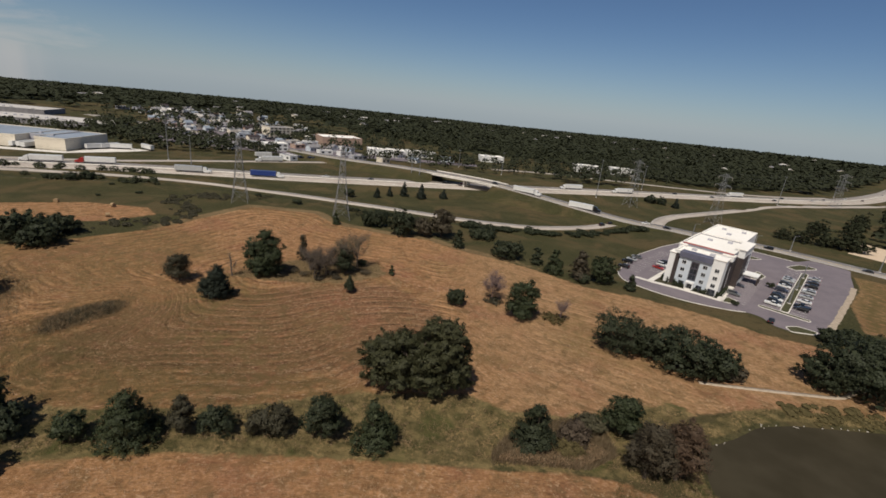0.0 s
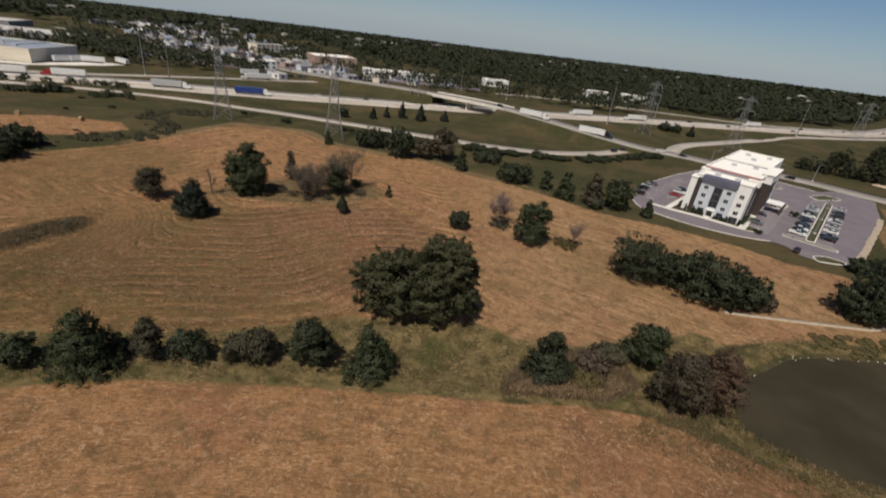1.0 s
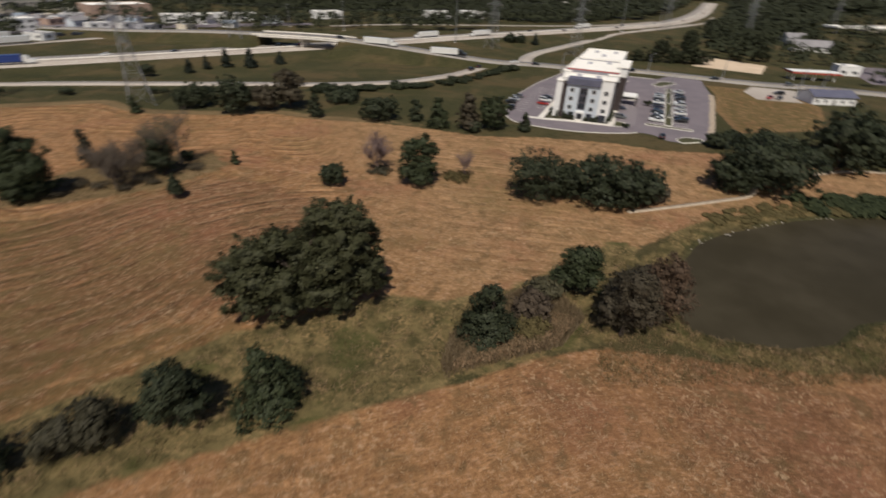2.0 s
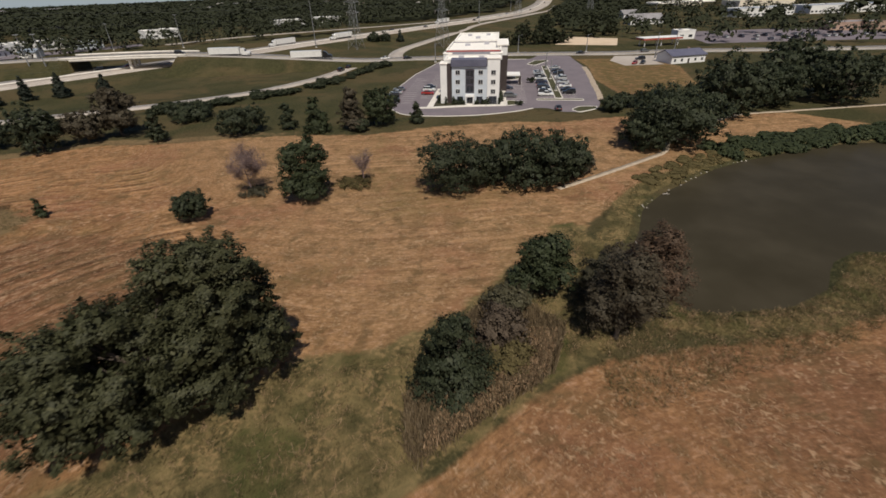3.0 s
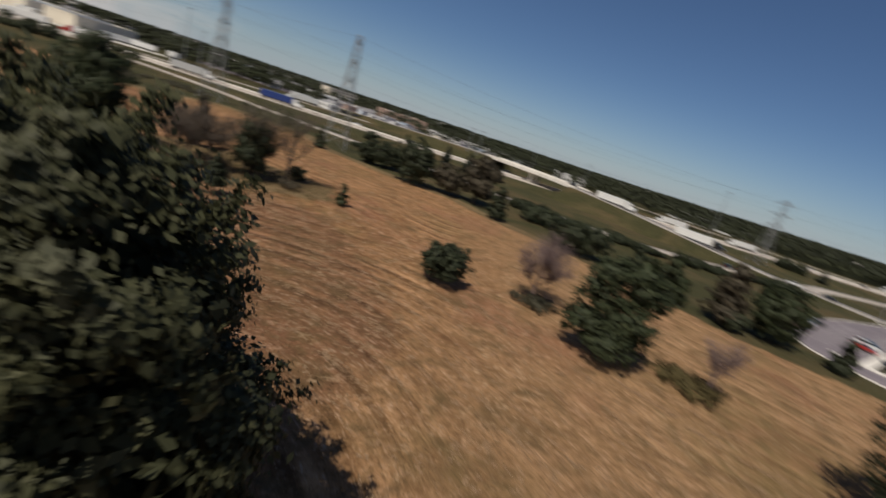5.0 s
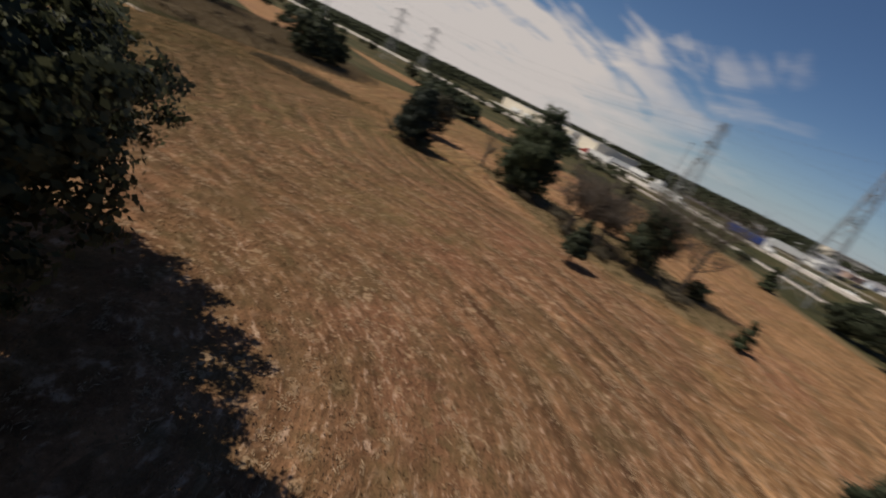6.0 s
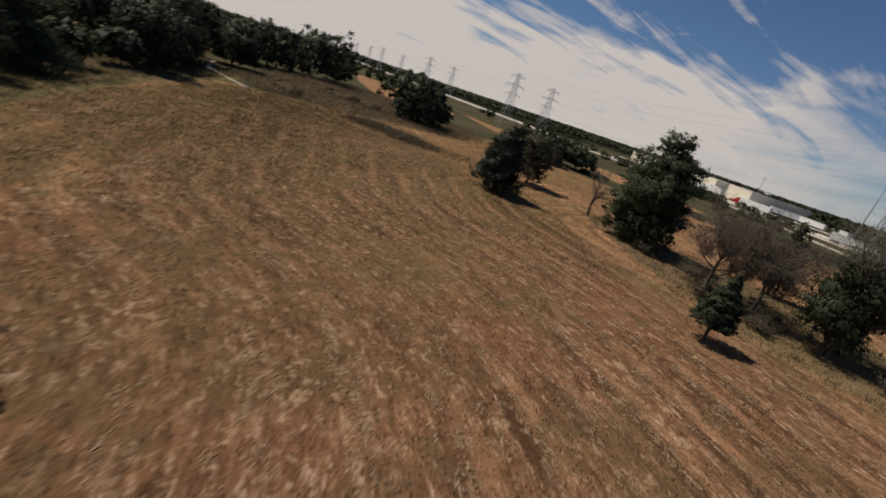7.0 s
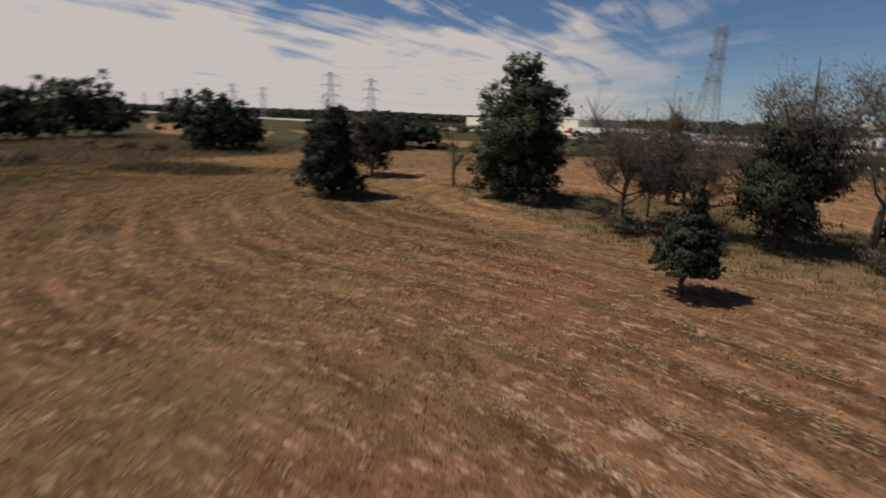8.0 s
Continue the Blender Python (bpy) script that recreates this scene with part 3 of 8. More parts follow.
def bare_tree(x, y, h, r, wood, label, twigs=220, seed=1, haze=0, leaf="grey_leaf", name="bare_tree", r0=0.0):
    """A leafless tree: trunk, forking limbs and fine twigs."""
    rng = np.random.default_rng(seed)
    ob = thing(name, pose(x, y, 0), label, "dead tree")
    r0 = r0 or 0.016 * h + 0.03
    main = [[(0, 0, -0.1, r0 * 1.3), (0.1 * rng.normal(), 0.1 * rng.normal(), h * 0.22, r0), (0.25 * rng.normal(), 0.25 * rng.normal(), h * 0.62, r0 * 0.5), (0.2 * r * rng.normal(), 0.2 * r * rng.normal(), h * 0.98, r0 * 0.1)]]
    limbs, ends = [], []
    for i in range(9):
        a = i * 2.4 + rng.uniform(0, 0.6)
        z = h * rng.uniform(0.18, 0.62)
        e = np.array([r * 0.85 * math.cos(a) * rng.uniform(0.6, 1), r * 0.85 * math.sin(a) * rng.uniform(0.6, 1), z + h * rng.uniform(0.18, 0.34)])
        s = np.array([0, 0, z])
        limbs.append([(*s, r0 * 0.5), (*((s + e) / 2 + [0, 0, -0.04 * h]), r0 * 0.32), (*e, r0 * 0.09)])
        ends += [(s + e) / 2, e, s * 0.35 + e * 0.65]
    V, F = tubes(main + limbs, 6)
    part("trunk", mesh_of("trunk", V, F, True), MAT[wood], ob)
    fine = []
    for i in range(twigs):
        s = ends[rng.integers(len(ends))] + rng.normal(size=3) * 0.07 * r
        e = s + (unit(rng, 1)[0] + [0, 0, 0.55]) * rng.uniform(0.10, 0.42) * r
        fine.append([(*s, 0.02), (*((s + e) / 2 + rng.normal(size=3) * 0.03 * r), 0.014), (*e, 0.006)])
    V, F = tubes(fine, 3)
    tagged(part("twigwork", mesh_of("twigwork", V, F), MAT[wood], ob), kind="stuff")
    if haze:
        part("crown", crown_mesh("crown", [(0, 0, h * 0.52, r * 0.7, r * 0.7, h * 0.34), (0.4 * r, 0.2 * r, h * 0.74, r * 0.55, r * 0.55, h * 0.22), (-0.45 * r, 0, h * 0.70, r * 0.5, r * 0.5, h * 0.24), (0, -0.4 * r, h * 0.66, r * 0.5, r * 0.5, h * 0.22)], haze, 0.085, seed, 0.55, 24, reach=2.0, lump=0.3), MAT[leaf], ob)
    return ob


def along(points, step=2.0):
    """A smooth line through points, by Catmull-Rom, as rows of x, y (and z)."""
    P = np.asarray(points, float)
    P = np.vstack([2 * P[0] - P[1], P, 2 * P[-1] - P[-2]])
    out = []
    for i in range(1, len(P) - 2):
        n = max(2, int(np.linalg.norm(P[i + 1] - P[i]) / step))
        t = np.linspace(0, 1, n, endpoint=False)[:, None]
        a, b, c, d = P[i - 1], P[i], P[i + 1], P[i + 2]
        out.append(0.5 * (2 * b + (c - a) * t + (2 * a - 5 * b + 4 * c - d) * t ** 2 + (3 * b - a - 3 * c + d) * t ** 3))
    return np.vstack([*out, P[-2:-1]])


def strip(line, left, right, z, depth=0.3):
    """A slab that follows a line, from left to right of it, with its top z above the line's height."""
    line = np.asarray(line, float)
    if line.shape[1] == 2:
        line = np.c_[line, np.zeros(len(line))]
    d = np.gradient(line[:, :2], axis=0)
    d /= np.linalg.norm(d, axis=1, keepdims=True)
    nrm = np.c_[-d[:, 1], d[:, 0]]
    a, b = line[:, :2] + nrm * left, line[:, :2] + nrm * right
    zt = line[:, 2] + z
    V = np.stack([np.c_[a, zt], np.c_[b, zt], np.c_[b, zt - depth], np.c_[a, zt - depth]], 1).reshape(-1, 3)
    n = len(line)
    i = np.arange(n - 1)[:, None] * 4
    F = np.concatenate([np.hstack([i + p, i + q, i + 4 + q, i + 4 + p]) for p, q in ((1, 0), (2, 1), (3, 2), (0, 3))])
    V, F = list(V), F.tolist() + [[0, 1, 2, 3], [4 * n - 1, 4 * n - 2, 4 * n - 3, 4 * n - 4]]
    return mesh_of("strip", V, F)


def edge_distance(poly, X, Y):
    """Signed distance to a closed outline, positive inside."""
    P = np.asarray(poly, float)
    best = np.full(X.shape, 1e9)
    inside = np.zeros(X.shape, bool)
    for (ax, ay), (bx, by) in zip(P, np.roll(P, -1, 0)):
        dx, dy = bx - ax, by - ay
        t = np.clip(((X - ax) * dx + (Y - ay) * dy) / (dx * dx + dy * dy), 0, 1)
        best = np.minimum(best, np.hypot(X - ax - t * dx, Y - ay - t * dy))
        cross = (ay > Y) != (by > Y)
        inside ^= cross & (X < (bx - ax) * (Y - ay) / np.where(by == ay, 1e-9, by - ay) + ax)
    return np.where(inside, best, -best)


def line_distance(line, X, Y):
    best = np.full(X.shape, 1e9)
    for (ax, ay), (bx, by) in zip(line[:-1], line[1:]):
        dx, dy = bx - ax, by - ay
        t = np.clip(((X - ax) * dx + (Y - ay) * dy) / (dx * dx + dy * dy), 0, 1)
        best = np.minimum(best, np.hypot(X - ax - t * dx, Y - ay - t * dy))
    return best


def ramp(v, low, high):
    t = np.clip((v - low) / (high - low), 0, 1)
    return t * t * (3 - 2 * t)


# ---- the plan: outlines and lines on the ground ----
HAYFIELD = [(-71, 64), (-56, 69.8), (-36.6, 72.5), (-20.5, 76.5), (-12.1, 80.4), (-4.9, 79.2), (10.7, 82.8), (18.7, 78.3), (30.5, 78.2), (43.8, 81.7), (58, 83.5), (74, 87), (100, 87.8), (122, 86.5), (146, 79), (168, 74), (166, 92), (150, 106), (126, 122), (108, 130), (97, 140), (78, 150), (58, 156), (44, 168), (32, 176), (11, 186), (-2, 196), (-20, 198), (-46, 206), (-60, 222), (-92, 222), (-112, 172), (-130, 152), (-146, 140), (-142, 118), (-118, 108), (-102, 97), (-95, 84), (-87, 70)]
SOUTHFIELD = [(-160, -200), (60, -200), (95, 20), (72, 46), (52, 55), (36.6, 62.7), (26.9, 64.2), (16.6, 63.1), (-3.2, 63.4), (-22.9, 63.8), (-40.9, 61.4), (-57, 58.5), (-75, 54), (-160, 40)]
WESTFIELD = [(-260, 130), (-183, 188), (-158, 201), (-131, 202), (-122, 193), (-133, 177), (-164, 165), (-200, 140)]
FARWEST = [(-330, 60), (-330, 100), (-230, 124), (-188, 118), (-186, 88), (-250, 72)]
DITCH = [(-110, 52), (-75, 56), (-40, 63.5), (-3, 65.5), (27, 66.5), (40, 66), (50, 74), (58, 85), (44, 80.5), (30, 77), (18, 77), (10, 81.5), (-12, 79), (-36, 71), (-60, 67), (-110, 66)]
OVAL = [(-91, 92), (-86, 90.5), (-81, 97), (-77.5, 106), (-79, 112), (-84, 112.5), (-90, 107), (-93, 99)]
WESTREEDS = [(-96, 72), (-99, 88), (-113, 111), (-132, 124), (-156, 116), (-185, 84), (-150, 66), (-112, 66)]
GREYREEDS = [(14, 65), (30, 65), (38, 70), (37, 78), (27, 76), (18, 71)]
LAWN_EAST = [(192, 186), (206, 205), (232, 184), (222, 158), (188, 132), (150, 138), (168, 164)]
POND = [(57, 74), (62.5, 76), (66.5, 77.7), (74.5, 82.2), (84, 84), (104, 84), (116, 82), (130, 77.8), (146, 72), (160, 62), (166, 48), (150, 36), (118, 34), (98, 44), (86, 54), (80, 55), (72, 53), (64, 54.3), (56, 59), (53, 62), (54, 66)]
OPEN_LAND = [(-650, -200), (-650, 85), (-300, 232), (-200, 272), (-100, 292), (0, 318), (100, 352), (200, 388), (330, 430), (420, 470), (440, 440), (330, 330), (262, 262), (300, 210), (300, 120), (190, 60), (200, -200)]
TOWN = [(-560, 300), (-250, 330), (-70, 390), (120, 440), (240, 470), (230, 560), (40, 590), (-100, 700), (-250, 920), (-470, 860), (-620, 600)]
COMMERCE = [(290, 110), (700, 110), (980, 330), (960, 640), (600, 420), (300, 262)]
HIGHWAY = along([(-1020, -100), (-700, 55), (-420, 190), (-254, 264), (-186, 290), (-99, 311), (-12, 337), (60, 359), (130, 384), (195, 406), (337, 452), (450, 499), (560, 572), (700, 684), (850, 812)], 12)
RISE, NEARER = 2.0, 0.0334
OLD_LINE = HIGHWAY.copy()


def beyond(x, y):
    """Land past the highway lies a little higher and nearer: places moved so, and how much of it."""
    w = ramp(y - np.interp(x, OLD_LINE[:, 0], OLD_LINE[:, 1]), -45, -18)
    return -1.1 + (x + 1.1) * (1 - NEARER * w), 0.2 + (y - 0.2) * (1 - NEARER * w), w


def hill_at(x, y):
    """The far land to the north-east climbs slowly."""
    x, y = np.asarray(x, float), np.asarray(y, float) - 100
    return 18.0 * ramp(np.degrees(np.arctan2(x, y)), 2, 52) * ramp(np.hypot(x, y), 780, 1420)


def rise_at(x, y):
    return RISE * ramp(y - np.interp(x, HIGHWAY[:, 0], HIGHWAY[:, 1]), -43, -17)


def moved(points):
    """An outline or a line past the highway, with its height as a third column for lines."""
    P = np.asarray(points, float)
    x, y, w = beyond(P[:, 0], P[:, 1])
    return np.c_[x, y, RISE * w]


HIGHWAY = moved(HIGHWAY)
HIGHWAY[:, 2] += hill_at(HIGHWAY[:, 0], HIGHWAY[:, 1])
RAMP = along([(-330, 212), (-260, 243), (-196, 259), (-165, 261.5), (-120, 261.5), (-82, 258), (-45, 251.5), (-10, 245), (21, 239), (49, 238), (64, 241), (89, 252), (110, 268), (131, 283)], 4)
RAMP = moved(RAMP)
RAMP[:, 2] = rise_at(RAMP[:, 0], RAMP[:, 1]) + 0.04
EXIT_RAMP = along([(-300, 262), (-224, 299), (-180, 333), (-121, 376), (-85, 398), (-42, 402)], 6)
EXIT_RAMP = moved(EXIT_RAMP)
EXIT_RAMP[:, 2] = rise_at(EXIT_RAMP[:, 0], EXIT_RAMP[:, 1]) + 0.04
ON_RAMP = along([(142, 279), (152, 294), (168, 310), (194, 328), (255, 369), (316, 409), (420, 458), (512, 505), (620, 590)], 5)
ON_RAMP = moved(ON_RAMP)
ON_RAMP[:, 2] = rise_at(ON_RAMP[:, 0], ON_RAMP[:, 1]) + hill_at(ON_RAMP[:, 0], ON_RAMP[:, 1]) + 0.04
FAR_RAMP = along([(52, 447), (105, 460), (175, 458), (244, 454), (310, 456), (375, 474), (440, 502)], 6)
FAR_RAMP = np.c_[FAR_RAMP, rise_at(FAR_RAMP[:, 0], FAR_RAMP[:, 1]) + 0.04]
CROSS_ROAD = along([(-420, 560, 0), (-200, 470, 0.5), (-88, 392, 5.2), (-36, 366, 7.2), (-1, 347, 7.9), (36, 328, 7.7), (64, 308, 6.4), (92, 288, 4.2), (118, 274, 1.9), (145, 268, 0.5), (163, 259, 0.05), (192, 247, 0), (218, 223.5, 0), (241, 202, 0), (270, 184, 0), (340, 124, 0), (420, 62, 0), (560, -60, 0)], 4)
CROSS_ROAD[:, 2] = np.maximum(CROSS_ROAD[:, 2], rise_at(CROSS_ROAD[:, 0], CROSS_ROAD[:, 1]))
TRAIL_EAST = along([(69.5, 97.4), (81, 96.8), (98, 96.2), (106, 96.5), (118, 101), (149, 101.5), (167, 93.5), (182, 85.5), (230, 60)], 2)
TRAIL_WEST = along([(-114, 56), (-105, 58.5), (-98.5, 61.6), (-92.6, 67), (-86, 74)], 2)


def ground_height(X, Y):
    z = np.zeros_like(X)
    far = np.hypot(X, Y - 100)
    z -= 6e-5 * np.maximum(far - 1100, 0) ** 2
    z += rise_at(X, Y) + hill_at(X, Y)
    pond = edge_distance(POND, X, Y)
    z -= np.where(pond > -2.2, 1.15 * ramp(pond, -2.2, 3.4), 0)
    ditch = edge_distance(DITCH, X, Y)
    z -= 0.5 * ramp(ditch, 0.5, 6.0) * (X < 42)
    z += 0.45 * ramp(edge_distance(OVAL, X, Y), -1, 5)
    near = np.maximum(ramp(edge_distance(HAYFIELD, X, Y), 2, 14), ramp(edge_distance(SOUTHFIELD, X, Y), 2, 14))
    z += near * 0.10 * np.sin(X * 0.11 + 1.3 * np.sin(Y * 0.07)) * np.sin(Y * 0.13 + 0.4)
    return z


def graded(a, b, step, lo, hi):
    mid = np.arange(a, b + step, step)
    up, s = [mid[-1]], step
    while up[-1] < hi:
        s *= 1.13
        up.append(up[-1] + s)
    dn, s = [mid[0]], step
    while dn[-1] > lo:
        s *= 1.13
        dn.append(dn[-1] - s)
    return np.concatenate([dn[:0:-1], mid, up[1:]])


LANES = []


def lane_at(x, y):
    """The row coordinate of the mown field at places, between the ground's points."""
    xs, ys, g = LANES[0]
    i, j = np.clip(np.searchsorted(xs, x) - 1, 0, len(xs) - 2), np.clip(np.searchsorted(ys, y) - 1, 0, len(ys) - 2)
    u, v = (x - xs[i]) / (xs[i + 1] - xs[i]), (y - ys[j]) / (ys[j + 1] - ys[j])
    return (g[j, i] * (1 - u) + g[j, i + 1] * u) * (1 - v) + (g[j + 1, i] * (1 - u) + g[j + 1, i + 1] * u) * v


def build_ground():
    xs, ys = graded(-200, 240, 2.0, -3700, 3700), graded(-10, 300, 2.0, -3700, 3700)
    X, Y = np.meshgrid(xs, ys)
    X, Y = X.ravel(), Y.ravel()
    Z = ground_height(X, Y)
    nx, ny = len(xs), len(ys)
    i, j = np.meshgrid(np.arange(nx - 1), np.arange(ny - 1))
    a = (j * nx + i).ravel()
    me = mesh_of("ground", np.c_[X, Y, Z], np.c_[a, a + 1, a + nx + 1, a + nx], True)
    main, south = edge_distance(HAYFIELD, X, Y), edge_distance(SOUTHFIELD, X, Y)
    oval = edge_distance(OVAL, X, Y)
    others = np.maximum(edge_distance(WESTFIELD, X, Y), np.maximum(edge_distance(LAWN_EAST, X, Y), edge_distance(FARWEST, X, Y)))
    hay = ramp(np.maximum(np.maximum(main, south), others), -2.5, 2.5)
    lush = np.maximum(ramp(edge_distance(DITCH, X, Y), -5.5, 0.5), ramp(3.2 - np.abs(edge_distance(POND, X, Y) + 3.2), 0, 2.5))
    weed = np.maximum(0.55 * ramp(oval, -1.0, 3), np.maximum(ramp(edge_distance(WESTREEDS, X, Y), -4, 4), ramp(edge_distance(GREYREEDS, X, Y), -2, 2)))
    shade_weeds = [(-66, 134), (-52, 134), (-36, 135), (-24, 140), (-14, 149), (-20, 160), (-44, 160), (-60, 146)]
    weed = np.maximum(weed, 0.8 * ramp(edge_distance(shade_weeds, X, Y), -3, 3))
    weed = np.maximum(weed, ramp(5 - np.abs(main + 2), 0, 4) * ramp(Y, 150, 190) * 0.75)
    far = np.hypot(X, Y - 100)
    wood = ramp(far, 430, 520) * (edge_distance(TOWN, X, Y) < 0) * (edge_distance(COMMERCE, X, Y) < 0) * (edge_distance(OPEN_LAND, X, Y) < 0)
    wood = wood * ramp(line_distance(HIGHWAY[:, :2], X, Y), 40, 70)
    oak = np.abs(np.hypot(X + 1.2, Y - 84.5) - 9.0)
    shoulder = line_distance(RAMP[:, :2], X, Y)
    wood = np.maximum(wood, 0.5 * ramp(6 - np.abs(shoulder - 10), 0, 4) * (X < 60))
    lane = np.where(main > south, np.minimum(np.where(np.abs(oval) < 8, np.minimum(np.abs(main), np.abs(oval)), np.abs(main)), oak), south)
    slant = 94.5 + (X + 2) * 0.514 + (Y - 196) * 0.857
    east = ramp(X, 4, 34) * (main > south)
    meet = np.clip(np.abs(lane - slant) / 12, 0, 1) * 4 * east * (1 - east)
    lane = lane * (1 - east) + slant * east
    lane = lane + 0.9 * np.sin(X * 0.05 + 1.0) + 0.7 * np.sin(Y * 0.06 + X * 0.03)
    grid = lane.reshape(ny, nx)
    for _ in range(14):
        grid[1:-1, 1:-1] = (grid[1:-1, 1:-1] * 2 + grid[:-2, 1:-1] + grid[2:, 1:-1] + grid[1:-1, :-2] + grid[1:-1, 2:]) / 6
    lane = grid.ravel()
    LANES.append((xs, ys, grid))
    # first outline: reddish ground, darkened further for self-shade seen at low angles
    thin = ramp(edge_distance([(-80, 82), (-40, 82), (-14, 88), (7, 92), (9, 108), (2, 126), (-12, 140), (-40, 134), (-62, 118), (-82, 108)], X, Y), -8, 8)
    thin = np.maximum(thin, 0.6 * ramp(edge_distance([(24, 60), (44, 58), (60, 50), (92, 24), (70, -40), (40, -20), (34, 40)], X, Y), -24, 12) * 1.2)
    pale = ramp(X, -6, 30) * (main > south)
    mown = np.where(main > south, (1.0 - 0.5 * ramp(X, 0, 34)) * (1 - 0.9 * meet), 0.25)
    damp = ramp(edge_distance([(-96, 66), (-60, 68), (-36, 72), (-20, 77), (-8, 81), (-22, 87), (-46, 86), (-66, 88), (-92, 100)], X, Y), -6, 6)
    damp = np.maximum(damp, 0.8 * ramp(edge_distance([(-128, 140), (-96, 110), (-88, 120), (-84, 140), (-74, 150), (-92, 176), (-110, 176)], X, Y), -8, 8))
    damp = np.maximum(damp, 0.7 * np.maximum(1.9 * ramp(edge_distance(LAWN_EAST, X, Y), -4, 4), ramp(edge_distance([(-150, 150), (-150, 100), (-108, 96), (-100, 112), (-110, 140), (-118, 170)], X, Y), -8, 10)))
    damp = np.maximum(damp, 0.62 * ramp(edge_distance([(-98, 80), (-50, 78), (-26, 84), (-28, 98), (-40, 116), (-48, 128), (-70, 128), (-98, 112)], X, Y), -9, 9))
    damp = np.maximum(damp, 0.42 * ramp(edge_distance([(-36, 90), (-10, 89), (-5, 97), (-12, 106), (-32, 107)], X, Y), -4, 4))
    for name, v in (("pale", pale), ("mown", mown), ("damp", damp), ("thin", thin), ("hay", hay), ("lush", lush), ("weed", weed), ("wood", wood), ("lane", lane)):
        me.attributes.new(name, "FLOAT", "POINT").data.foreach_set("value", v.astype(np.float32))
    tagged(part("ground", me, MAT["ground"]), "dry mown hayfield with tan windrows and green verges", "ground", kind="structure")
    bm = bmesh.new()
    edge = along(POND + POND[:1], 3)[:-1]
    c = edge.mean(0)
    wide = c + (edge - c) * (1 + 2.6 / np.linalg.norm(edge - c, axis=1, keepdims=True))
    f = bm.faces.new([bm.verts.new((x, y, -0.42)) for x, y in wide])
    bmesh.ops.triangulate(bm, faces=[f])
    bmesh.ops.recalc_face_normals(bm, faces=bm.faces)
    if sum(f.normal.z for f in bm.faces) < 0:
        bmesh.ops.reverse_faces(bm, faces=bm.faces)
    tagged(part("water", bm, MAT["water"]), "still dark brown pond with muddy grassy banks", "pond", kind="structure")


build_ground()


def road_piece(name, mesh, mat, label, category):
    return tagged(part(name, mesh, mat), label, category, kind="structure")


def dashes(line, offset, width, dash, gap, z):
    """Joined paint strokes along a line."""
    line = np.asarray(line, float)
    if line.shape[1] == 2:
        line = np.c_[line, np.zeros(len(line))]
    seg = np.r_[0, np.cumsum(np.linalg.norm(np.diff(line[:, :2], axis=0), axis=1))]
    V, F = [], []
    s = 0.0
    while s + dash < seg[-1]:
        a, b = (np.array([np.interp(q, seg, line[:, k]) for k in range(3)]) for q in (s, s + dash))
        d = (b - a)[:2] / np.linalg.norm((b - a)[:2])
        n = np.array([-d[1], d[0], 0])
        k = len(V)
        for p, w in ((a, offset - width), (b, offset - width), (b, offset + width), (a, offset + width)):
            V.append(p + n * w + [0, 0, z])
        F.append((k, k + 1, k + 2, k + 3))
        s += dash + gap
    return mesh_of("paint", V, F)


